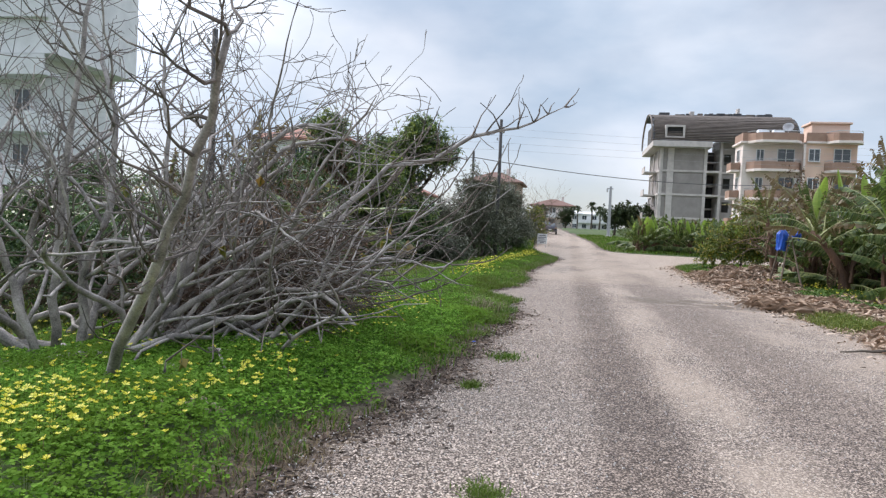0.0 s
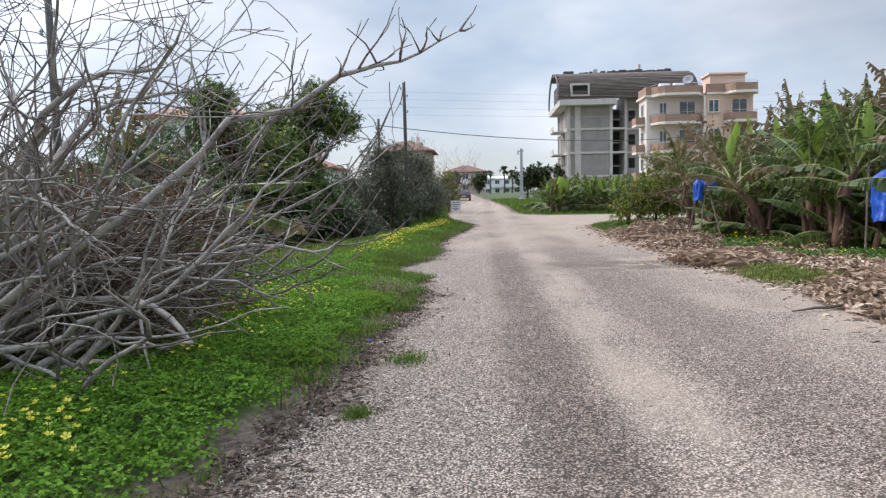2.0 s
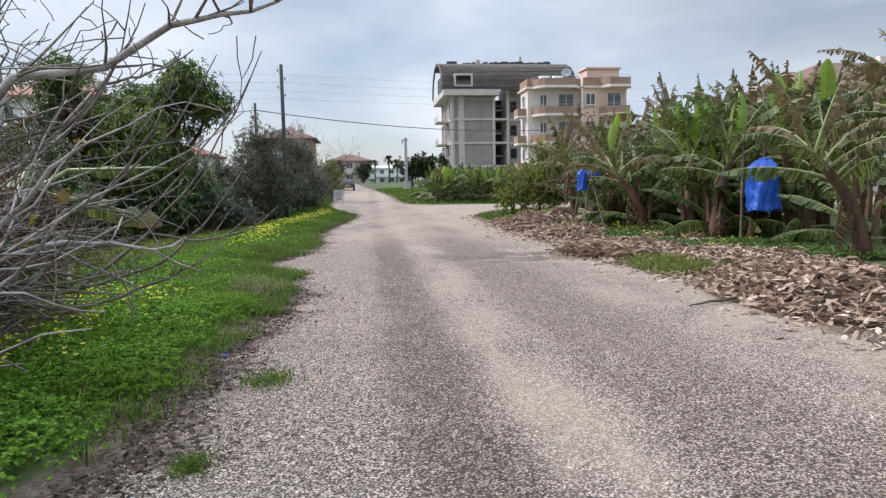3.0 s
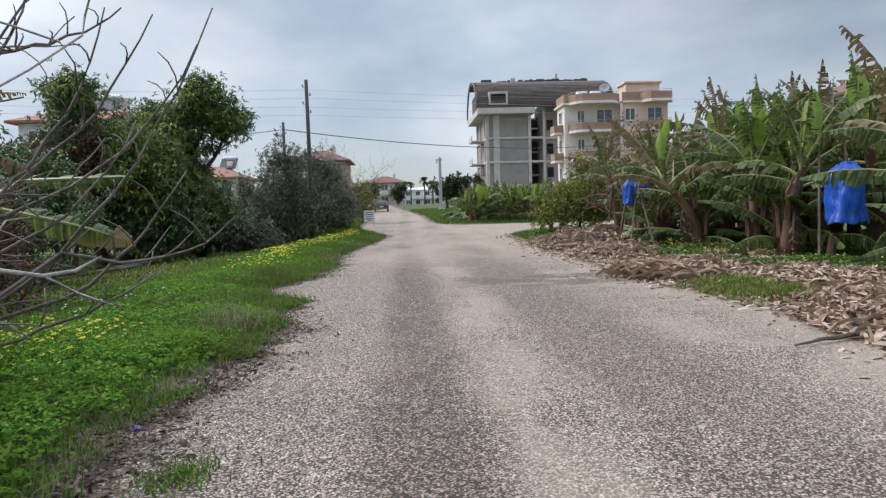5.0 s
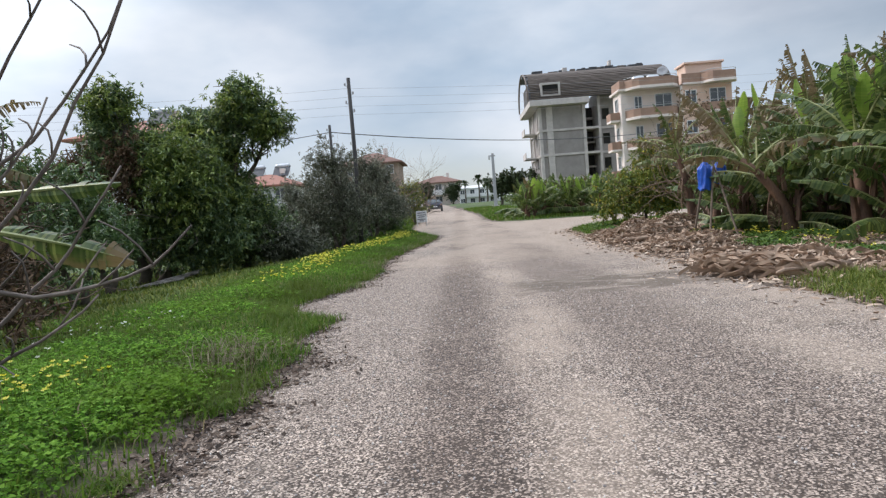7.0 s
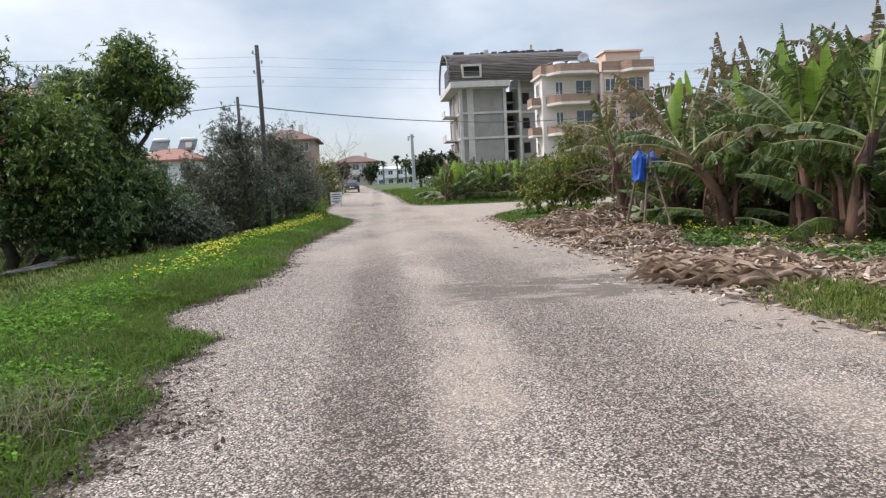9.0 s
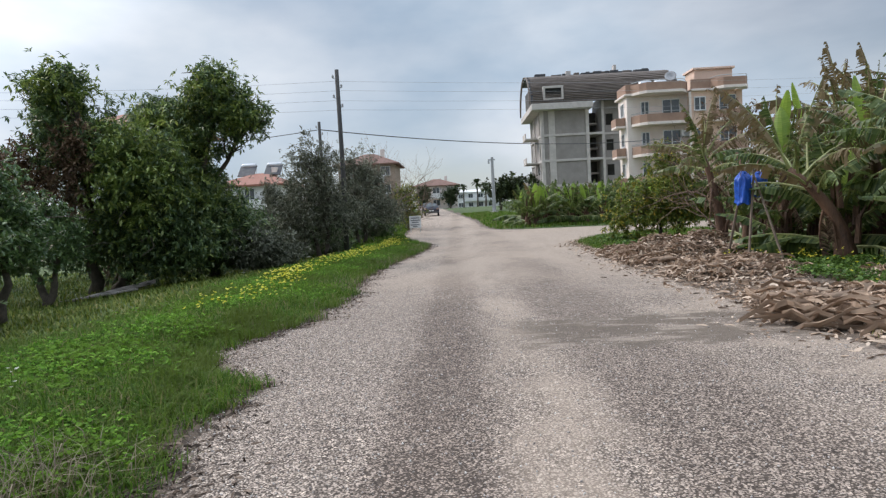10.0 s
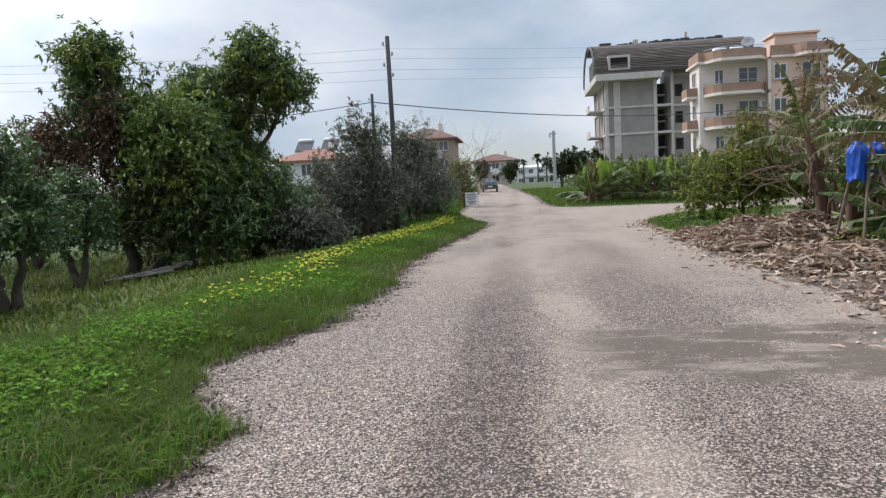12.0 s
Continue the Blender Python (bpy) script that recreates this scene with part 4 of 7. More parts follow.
def car(x, y, turn, label):
    c = thing("car", (x, y, ground_z(x, y) + 0.02), label, "car", turn=turn)
    # side outline of the body: bonnet, cabin and boot
    prof = [(-2.1, 0.35), (-2.15, 0.75), (-1.95, 0.98), (-1.25, 1.02), (-0.75, 1.43), (0.55, 1.46), (1.2, 1.02), (1.95, 0.88), (2.12, 0.62), (2.1, 0.35)]
    v, f = [], []
    for s in (-1, -0.93, 0.93, 1):
        for px, pz in prof:
            w = 0.86 if pz < 1.1 else 0.64
            inset = 1.0 if abs(s) < 1 else 0.93
            v.append((s * w, px * (0.99 if abs(s) == 1 else 1.0), 0.35 + (pz - 0.35) * inset))
    m = len(prof)
    for k in range(3):
        f += [(k * m + i, k * m + (i + 1) % m, (k + 1) * m + (i + 1) % m, (k + 1) * m + i) for i in range(m)]
    f += [tuple(range(m - 1, -1, -1)), tuple(range(3 * m, 4 * m))]
    part("body", Shape().add(v, f), M_paint, c)
    part("rear_window", Shape().add([(-0.6, -1.225, 1.08), (0.6, -1.225, 1.08), (0.52, -0.8, 1.42), (-0.52, -0.8, 1.42)], [(0, 1, 2, 3)]).box(-0.5, -1.2, 1.02, 0.5, -1.1, 1.05), M_glass, c)
    for s in (-1, 1):
        part("side_window", Shape().add([(s * 0.80, -1.1, 1.06), (s * 0.80, 1.0, 1.06), (s * 0.665, 0.5, 1.38), (s * 0.665, -0.7, 1.38)], [(0, 1, 2, 3)]), M_glass, c)
        part("tail_light", Shape().box(s * 0.7 - 0.12, -2.17, 0.72, s * 0.7 + 0.12, -2.1, 0.9, 0.02), M_terra, c)
        for wy in (-1.3, 1.3):
            wh = new("wheel")
            wh.parent = c
            wh.matrix_basis = pose(s * 0.78, wy, 0.32, 0, 90, 0)
            part("tyre", Shape().lathe([(0.2, -0.1), (0.3, -0.1), (0.32, -0.06), (0.32, 0.06), (0.3, 0.1), (0.2, 0.1)], 16), M_rubber, wh)
            part("rim", Shape().lathe([(0.05, -0.11), (0.2, -0.105), (0.2, 0.105), (0.05, 0.11)], 12), M_steel, wh)
    part("number_plate", Shape().box(-0.26, -2.17, 0.55, 0.26, -2.14, 0.66), M_frame, c)
    part("bumper", Shape().box(-0.82, -2.2, 0.34, 0.82, -2.1, 0.55, 0.03), M_felt, c)


car(-2.75, 95, 2, "dark blue saloon car parked on the roadside")
car(-3.9, 112, 3, "dark saloon car parked further along the road")

# ---- trees ----


def bent(a, b, bow, n=7, wob=0.03):
    """A wavering line from a to b that bows by a vector."""
    a, b, bow = Vector(a), Vector(b), Vector(bow)
    L = (b - a).length
    pts = []
    for i in range(n):
        t = i / (n - 1)
        p = a.lerp(b, t) + bow * (4 * t * (1 - t))
        if 0 < i < n - 1:
            p += Vector(rng.normal(size=3)) * wob * L
        pts.append(p)
    return pts


def crown_mesh(name, blobs, whorls, per, size, width, droop=0.5, gap=0.0):
    """Leaves in whorls through the outer part of a heap of egg shapes."""
    vol = np.array([b[3] * b[4] * b[5] for b in blobs]) ** 0.75
    pick = rng.choice(len(blobs), whorls, p=vol / vol.sum())
    B = np.array(blobs, float)[pick]
    d = rng.normal(size=(whorls, 3))
    d /= np.linalg.norm(d, axis=1, keepdims=True)
    rad = rng.random(whorls) ** 0.45
    lump = 1.0 + 0.16 * np.sin(d[:, 0] * 7 + B[:, 0] * 3) * np.sin(d[:, 2] * 6 + B[:, 1]) + 0.1 * rng.normal(size=whorls)
    P = B[:, :3] + d * B[:, 3:6] * (rad * lump)[:, None]
    # shoots gather into sprays, and the leaves of each shoot stand round its tip
    own = rng.integers(0, max(1, whorls // 9), whorls)
    P = np.where((rng.random(whorls) < 0.75)[:, None], P[own] + rng.normal(size=(whorls, 3)) * (0.75 * size + 0.05), P)
    if gap:
        keep = np.sin(P[:, 0] * 2.3 + 1) * np.sin(P[:, 1] * 2.1) * np.sin(P[:, 2] * 2.7 + 0.5) < 1 - gap
        P, d = P[keep], d[keep]
    n = len(P)
    axis = d * 0.8 + rng.normal(size=(n, 3)) * 0.3 + np.array([0, 0, 0.35])
    axis /= np.linalg.norm(axis, axis=1, keepdims=True)
    side = np.cross(axis, rng.normal(size=(n, 3)))
    side /= np.linalg.norm(side, axis=1, keepdims=True)
    other = np.cross(axis, side)
    turn = (np.arange(per) * math.tau / per)[None] + rng.normal(size=(n, per)) * 0.3
    open_by = rng.uniform(0.6, 1.6, (n, per))
    ld = (axis[:, None] * np.cos(open_by)[..., None] + (side[:, None] * np.cos(turn)[..., None] + other[:, None] * np.sin(turn)[..., None]) * np.sin(open_by)[..., None]).reshape(-1, 3)
    ld[:, 2] -= droop
    A = np.repeat(P, per, 0)
    R = frames_up(ld)
    tv, tf = leaf_template(width)
    S = size * rng.uniform(0.6, 1.25, n * per)
    A = A + rng.normal(size=A.shape) * size * 0.12
    V, F = strewn(tv, tf, A, R, S)
    return array_mesh(name, V, F)


def leafy_tree(kind, x, y, trunks, blobs, leaf_mat, whorls, per, size, width, label, category="tree", droop=0.5, gap=0.0, bark=None, extra=None, r0=0.14, group=""):
    """Tapered trunks, limbs into each part of the crown, and leaves. Crown parts lie about the foot of the tree."""
    z = ground_z(x, y)
    t = thing(kind, (x, y, z - 0.03), label, category, group)
    bark = bark or M_bark
    tops = []
    for (bx, by, tx, ty, tz) in trunks:
        path = bent((bx, by, 0), (tx, ty, tz), (0.05, 0.05, 0), 6, 0.03)
        part("trunk", Shape().tube(path, [r0 * (1.25 - 0.6 * i / 5) for i in range(6)], 8), bark, t, smooth=True)
        tops.append(path[-1])
    for b in blobs:
        limbs = Shape()
        c = Vector(b[:3])
        a = min(tops, key=lambda q: (q - c).length)
        main = bent(a, c, (0, 0, 0.1), 5, 0.05)
        limbs.tube(main, [r0 * (0.6 - 0.09 * i) for i in range(5)], 6)
        for k in range(7):
            e = c + Vector(rng.normal(size=3)) * 0.5 * Vector(b[3:6]).length * 0.6
            limbs.tube(bent(main[2 + k % 3], e, (0, 0, 0.1), 5, 0.05), [r0 * 0.22 * (1 - 0.2 * i) for i in range(5)], 5)
        part("limb", limbs, bark, t, smooth=True)
    part("crown", crown_mesh("crown", blobs, whorls, per, size, width, droop, gap), leaf_mat, t)
    for (nm, eb, em, ew, ep, es, ewd, lab) in extra or ():
        part(nm, crown_mesh(nm, eb, ew, ep, es, ewd, droop), em, t, lab)
    return t


def bare_branches(shape, p, d, length, r, depth, spread=0.5, up=0.25, leaves=None, chance=0.6, fine=None, reach=99.0):
    """A forking bare branch: bends upwards, with side shoots; thin shoots go to the shape called fine. It stops at x = reach."""
    n = max(4, int(length / 0.22))
    pts, rad = [Vector(p)], [r]
    d = Vector(d).normalized()
    shoots = []
    for i in range(n):
        d = (d + Vector(rng.normal(size=3)) * 0.2 + Vector((0, 0, up * 0.16))).normalized()
        q = pts[-1] + d * (length / n)
        if q.x > (reach - 0.35 * max(0.0, q.y - 1.0) if q.y > 0.7 else min(reach, 3.9 + 0.5 * q.y)) or q.y > 3.1 or (reach < 50 and (q.y < -1.6 or (q.x > 2.4 and q.z < 0.25 * (q.x - 0.4)))):
            break
        pts.append(q)
        rad.append(max(r * (1 - 0.8 * (i + 1) / n), 0.0042))
        if depth and i > 0:
            shoots.append((pts[-1].copy(), d.copy(), rad[-1], i / n))
    if len(pts) < 3:
        return
    rad[-1] = min(rad[-1], 0.005)
    (fine if fine is not None and depth < 2 else shape).tube(pts, rad, 7 if r > 0.03 else 5 if r > 0.012 else 4)
    if leaves is not None and not depth and rng.random() < 0.045:
        leaves.append(pts[-1])
    if depth:
        for k, (q, e, rr, s) in enumerate(shoots):
            if rng.random() < chance:
                side = Vector(rng.normal(size=3)).cross(e).normalized()
                nd = (e + side * (spread + 0.4 * rng.random())).normalized()
                bare_branches(shape, q, nd, length * (0.62 - 0.3 * s) * rng.uniform(0.55, 1.2), rr * 0.62, depth - 1, spread, up, leaves, chance * 0.86, fine, reach)


def fig_tree():
    """The big bare fig with many grey stems leaning towards the road."""
    x, y = -5.5, 11.0
    z = ground_z(x, y)
    t = thing("fig_tree", (x, y, z - 0.05), "bare grey many-stemmed fig tree sprawling over the verge", "tree")
    tips = []
    # (foot, aim, length, radius, lift)
    stems = [((0.1, 0.1), (0.45, 0.1, 1.0), 4.2, 0.1, 0.1), ((0.15, 0.0), (0.75, 0.2, 0.62), 4.6, 0.085, 0.2), ((0.3, 0.3), (0.85, 0.3, 0.5), 4.6, 0.08, 0.15),
             ((0.1, 0.5), (0.9, 0.45, 0.42), 4.4, 0.07, 0.12), ((-0.1, 0.2), (0.8, 0.55, 0.5), 4.6, 0.065, 0.2), ((-0.4, 0.1), (0.2, 0.3, 1.0), 4.4, 0.07, 0.1),
             ((-0.7, 0.6), (-0.1, 0.1, 1.0), 4.6, 0.07, 0.1), ((-1.2, 0.2), (-0.2, -0.2, 1.0), 4.2, 0.06, 0.1), ((-0.6, -0.3), (0.1, -0.15, 1.0), 3.8, 0.06, 0.1),
             ((0.3, -0.1), (0.9, 0.1, 0.5), 3.8, 0.06, 0.05), ((0.2, 0.2), (0.9, 0.25, 0.45), 4.2, 0.065, -0.05), ((0.5, 0.6), (0.85, 0.5, 0.45), 4.2, 0.06, -0.1),
             ((-1.8, 0.9), (-0.05, 0.2, 1.0), 4.6, 0.065, 0.1), ((-2.4, 0.2), (0.3, 0.1, 0.95), 4.2, 0.055, 0.1), ((-1.6, 1.4), (0.5, 0.4, 0.8), 4.4, 0.06, 0.1),
             ((0.0, 0.9), (0.6, 0.75, 0.55), 4.0, 0.06, 0.15), ((-0.5, -0.2), (-0.9, -0.3, 0.25), 2.8, 0.06, 0.25), ((0.4, 0.9), (0.75, 0.3, 0.8), 4.6, 0.055, 0.12),
             ((0.5, 0.6), (0.9, 0.24, 0.5), 4.7, 0.05, -0.15), ((0.4, 0.2), (0.9, 0.12, 0.45), 4.8, 0.05, 0.12), ((0.1, 0.2), (0.8, 0.12, 0.55), 4.8, 0.05, 0.15),
             ((0.0, 0.6), (0.7, 0.35, 0.7), 4.8, 0.055, 0.1), ((-0.3, 0.9), (0.55, 0.5, 0.75), 4.6, 0.055, 0.1), ((-3.0, 0.6), (0.1, 0.2, 1.0), 4.2, 0.055, 0.1),
             ((-2.2, 1.3), (0.35, 0.3, 0.85), 4.4, 0.06, 0.1), ((-0.9, 0.9), (0.4, 0.2, 0.9), 4.6, 0.06, 0.1), ((0.3, 1.2), (0.8, 0.45, 0.55), 4.2, 0.05, -0.15),
             ((0.2, -0.2), (0.6, -0.1, 0.8), 4.0, 0.05, 0.15), ((-1.4, -0.3), (0.3, -0.05, 0.95), 4.0, 0.06, 0.1), ((0.4, 0.4), (0.8, 0.35, 0.5), 3.8, 0.05, -0.1),
             ((0.2, 0.4), (0.55, 0.2, 0.85), 5.0, 0.05, 0.05), ((0.0, 0.2), (0.5, 0.1, 0.9), 5.0, 0.05, 0.08)]
    for (fx, fy), aim, length, r, lift in stems:
        s = Shape()
        twigs = Shape()
        bare_branches(s, (fx, fy, 0.0), aim, length * rng.uniform(0.92, 1.08), r * 0.82, 3, 0.85, lift, tips, 0.6, twigs, 4.7)
        st = part("stem", s, M_fig, t, smooth=True)
        tagged(part("twig_spray", twigs, M_figtwig, st, "thin brown-grey twigs"), kind="stuff")
    # two stout leaders that lean towards the road: points from foot to top
    for foot, knee, top, r in (((0.9, -1.35, 0.0), (2.1, -2.3, 1.45), (2.95, -3.05, 2.75), 0.05), ((-0.75, 0.1, 0.0), (-0.6, 0.0, 1.9), (-0.35, 0.1, 4.3), 0.05)):
        foot, knee, top = Vector(foot), Vector(knee), Vector(top)
        line = [foot * (1 - u) ** 2 + (knee * 2 - (foot + top) / 2) * 2 * u * (1 - u) + top * u * u + Vector(rng.normal(size=3)) * 0.015 for u in (i / 11 for i in range(12))]
        lead, shoots = Shape(), Shape()
        lead.tube(line, [r * (1.1 - 0.06 * i) for i in range(12)], 8)
        for i in range(4, 12):
            for k in range(2):
                out = Vector((rng.normal() * 0.7, rng.normal() * 0.7, 0.55))
                if out.x > 0.3:
                    out.x *= 0.3
                tw = bent(line[i], line[i] + out.normalized() * rng.uniform(0.5, 1.1), (0, 0, -0.08), 6, 0.03)
                shoots.tube(tw, [r * 0.3, r * 0.27, r * 0.22, r * 0.18, r * 0.13, 0.005], 5)
                for q in (2, 3, 4):
                    e = tw[q] + Vector((rng.normal(), rng.normal(), 0.8)).normalized() * rng.uniform(0.15, 0.4)
                    shoots.tube(bent(tw[q], e, (0, 0, -0.02), 4, 0.03), [0.007, 0.006, 0.005, 0.004], 4)
        tagged(part("twig_spray", shoots, M_figtwig, part("stem", lead, M_fig, t, smooth=True), "thin brown-grey twigs"), kind="stuff")
    # the long bough that arches out over the verge
    bough, shoots = Shape(), Shape()
    arc = bent((0.3, 0.3, 0.3), (3.83, 0.95, 2.72), (0, 0, 0.1), 10, 0.015) + bent((3.98, 0.98, 2.76), (4.85, 1.2, 3.12), (0, 0, -0.06), 6, 0.01)
    bough.tube(arc, [0.05 - 0.003 * i for i in range(len(arc))], 6)
    for i in range(5, len(arc)):
        for k in range(2):
            bare_branches(shoots, arc[i], (rng.normal() * 0.5 + 0.3, rng.normal() * 0.4, 0.9 - 0.8 * k), rng.uniform(0.35, 0.8) * (0.45 if i > len(arc) - 4 else 1.0), 0.012, 1, 0.6, 0.25, None, 0.4)
    tagged(part("twig_spray", shoots, M_figtwig, part("bough", bough, M_fig, t, smooth=True), "thin brown-grey twigs"), kind="stuff")
    # long bare whips that curve up over the verge: (knee, bend, tip)
    whips = [((2.55, 3.5, 0.95), (3.5, 3.66, 1.75), (4.04, 3.66, 3.05)), ((2.5, 3.4, 1.5), (3.45, 3.66, 1.85), (3.9, 3.66, 2.78)), ((2.5, 3.4, 1.65), (3.2, 3.66, 2.2), (3.57, 3.66, 3.05)),
             ((2.45, 3.3, 1.55), (3.0, 3.6, 2.2), (3.23, 3.66, 3.1)), ((2.5, 3.4, 2.7), (3.0, 3.66, 2.8), (3.34, 3.66, 3.1)), ((2.85, 3.5, 1.2), (3.7, 3.66, 0.95), (4.13, 3.66, 1.45)),
             ((2.9, 3.5, 0.85), (3.35, 3.66, 1.15), (3.77, 3.66, 1.79)), ((2.2, 3.2, 2.2), (2.7, 3.5, 2.7), (2.8, 3.6, 3.7)), ((2.3, 3.2, 1.1), (3.0, 3.5, 1.4), (3.45, 3.6, 2.2)),
             ((1.9, 2.9, 1.9), (2.6, 3.3, 2.5), (3.0, 3.4, 3.5)), ((2.6, 3.3, 0.6), (3.2, 3.5, 0.75), (3.6, 3.6, 1.1))]
    for knee, turn_at, tip in whips:
        foot, knee, turn_at, tip = (Vector(q) for q in ((0.6 + 0.3 * rng.random(), 1.1, 0.25), knee, turn_at, tip))
        line = bent(foot, knee, (0, 0, 0.12), 7, 0.03)[:-1]
        for i in range(9):
            u = i / 8
            line.append(knee * (1 - u) ** 2 + turn_at * 2 * u * (1 - u) + tip * u * u + Vector(rng.normal(size=3)) * 0.012)
        whip = Shape().tube(line, [0.024 - 0.0013 * i for i in range(len(line))], 5)
        for i in (7, 9, 10, 12):
            side = Vector((rng.normal() * 0.4, rng.normal() * 0.4, 0.7))
            tw = bent(line[i], line[i] + side * rng.uniform(0.15, 0.4), (0.03, 0, 0.02), 4, 0.01)
            whip.tube(tw, [0.008, 0.007, 0.006, 0.004], 4)
        part("whip", whip, M_figtwig, t, "long curved bare shoot", smooth=True)
    tangle = Shape()
    for k in range(850):
        p = Vector((rng.uniform(-0.8, 1.9), rng.uniform(0.9, 2.4), 0))
        p.z = rng.uniform(0.05, 0.35 + 0.5 * min(2.0, 0.8 + p.x))
        e = p + Vector((rng.uniform(0.15, 0.9), rng.normal() * 0.3, rng.uniform(-0.15, 0.6)))
        tangle.tube(bent(p, e, (0, 0, 0.05), 4, 0.06), [0.01, 0.009, 0.007, 0.004], 4)
    tagged(part("dead_tangle", tangle, M_tangle, t, "dense tangle of dead brown twigs"), kind="stuff")
    lying = Shape()
    lying.tube(bent((-1.6, -0.9, 0.08), (1.2, 0.1, 0.35), (0, -0.1, -0.1), 8), [0.05, 0.055, 0.05, 0.045, 0.04, 0.04, 0.03, 0.02], 7)
    lying.tube(bent((-2.6, -0.3, 0.3), (0.2, 0.4, 0.12), (0, 0, 0.05), 7), [0.09, 0.085, 0.08, 0.075, 0.07, 0.06, 0.05], 7)
    part("fallen_limb", lying, M_fig, t, smooth=True)
    P = np.array([p for p in tips], float)
    P = P[P[:, 2] < 2.1]
    if len(P):
        P = np.repeat(P, 3, 0)
        tv, tf = leaf_template(0.4, 0.3, 0.1)
        d = rng.normal(size=(len(P), 3))
        d[:, 2] -= 0.9
        V, F = strewn(tv, tf, P, frames_up(d), rng.uniform(0.06, 0.15, len(P)))
        part("leaves", array_mesh("leaves", V, F), M_figleaf, t, "last yellowed leaves")


def palm_far(x, y, h):
    z = ground_z(x, y)
    t = thing("palm_tree", (x, y, z), "distant dark palm with a round crown", "tree", "far palms")
    part("trunk", Shape().tube([(0, 0, 0), (0.1, 0, h * 0.5), (0, 0, h)], [0.28, 0.2, 0.2], 7), M_bark, t)
    s = Shape()
    for k in range(34):
        a, e = k * 2.4, rng.uniform(-0.6, 1.2)
        d = Vector((math.cos(a) * math.cos(e), math.sin(a) * math.cos(e), math.sin(e)))
        p0, side = Vector((0, 0, h)), Vector((-math.sin(a), math.cos(a), 0))
        p1, p2 = p0 + d * 1.1, p0 + d * 1.9 - Vector((0, 0, 0.5))
        s.add([p0 + side * 0.1, p1 + side * 0.42, p2, p1 - side * 0.42, p0 - side * 0.1], [(0, 1, 3, 4), (1, 2, 3)])
    part("crown", s, M_far, t)


# the big avocado group behind the meadow; paler leaves brighten crown tops and near sides as if lit
leafy_tree("avocado_tree", -10.9, 34.2, [(0, 0, 0.2, 0, 2.4), (0.5, 0.3, 1.6, 0.3, 2.6)],
           [(-0.7, 0, 5.8, 0.95, 1.0, 1.1), (-0.1, 0, 4.6, 1.5, 1.4, 1.1), (-0.2, -0.4, 6.5, 0.45, 0.5, 0.5), (1.7, -0.1, 3.4, 1.6, 1.5, 1.5), (2.0, 0.1, 1.6, 1.9, 1.4, 1.4), (0.2, 0, 1.7, 1.2, 1.2, 0.9)],
           M_avocado, 5600, 8, 0.175, 0.18, "tall dark green avocado tree with a withered side", "tree", 0.4,
           extra=[("withered_crown", [(-2.1, -0.4, 3.5, 1.0, 0.8, 1.3), (-1.4, -0.5, 3.9, 0.9, 0.8, 1.1), (-0.4, -0.9, 3.2, 1.1, 0.7, 1.1), (0.3, -1.1, 4.2, 0.8, 0.6, 0.8)], M_brownleaf, 1300, 6, 0.18, 0.15, "brown withered leaves"),
                  ("young_growth", [(-0.4, -0.4, 6.1, 1.0, 1.0, 0.8), (1.8, -0.7, 4.5, 1.3, 0.9, 0.7), (1.9, -0.9, 3.2, 1.6, 1.0, 1.4)], M_lityoung, 900, 6, 0.2, 0.17, "")], r0=0.17)
leafy_tree("avocado_tree", -7.9, 36.5, [(0, 0, -0.2, 0, 2.6)],
           [(-1.0, 0, 4.6, 1.5, 1.4, 1.4), (0.4, 0, 6.0, 1.0, 1.0, 0.95), (0.1, 0, 6.75, 0.5, 0.5, 0.45), (1.15, 0, 5.3, 0.95, 0.9, 0.75), (-0.9, -0.2, 2.8, 1.6, 1.4, 1.3), (0.1, -0.3, 1.6, 1.5, 1.4, 1.3), (-1.5, -0.6, 1.2, 1.3, 1.2, 1.0), (-0.9, 0.4, 5.6, 0.7, 0.6, 0.7), (-2.1, 0, 4.9, 1.1, 1.0, 1.0), (-1.6, 0.3, 5.7, 0.45, 0.5, 0.5)],
           M_avocado, 8200, 8, 0.175, 0.18, "broad glossy dark avocado tree with light green tips", "tree", 0.4,
           extra=[("young_growth", [(-1.1, -0.5, 4.9, 1.3, 1.2, 1.1), (0.3, -0.4, 6.4, 0.9, 0.9, 0.6), (1.1, -0.4, 5.4, 0.9, 0.8, 0.7), (-0.6, -0.9, 3.0, 1.8, 1.0, 1.3)], M_lityoung, 1300, 6, 0.2, 0.17, "")], r0=0.18)
# small orchard trees
for ox, oy, s in ((-9.3, 27.2, 1.0), (-10.6, 31.2, 0.85), (-17.5, 33.0, 1.15), (-19.5, 29.0, 1.2), (-22.5, 34.0, 1.3), (-16.0, 37.0, 1.3)):
    leafy_tree("orchard_tree", ox, oy, [(0, 0, -0.35 * s, 0.1, 1.1 * s), (0.05, 0, 0.4 * s, 0, 1.15 * s)],
               [(-0.2 * s, 0, 2.3 * s, 1.35 * s, 1.3 * s, 1.05 * s), (0.6 * s, 0.1, 1.75 * s, 0.9 * s, 0.9 * s, 0.7 * s), (-0.8 * s, 0, 1.7 * s, 0.9 * s, 0.9 * s, 0.65 * s), (0, 0, 3.1 * s, 0.8 * s, 0.8 * s, 0.5 * s)],
               M_citrus, int(1500 * s), 7, 0.13, 0.22, "low dark orchard tree with a forked trunk", "tree", 0.35, r0=0.1, group="orchard trees")
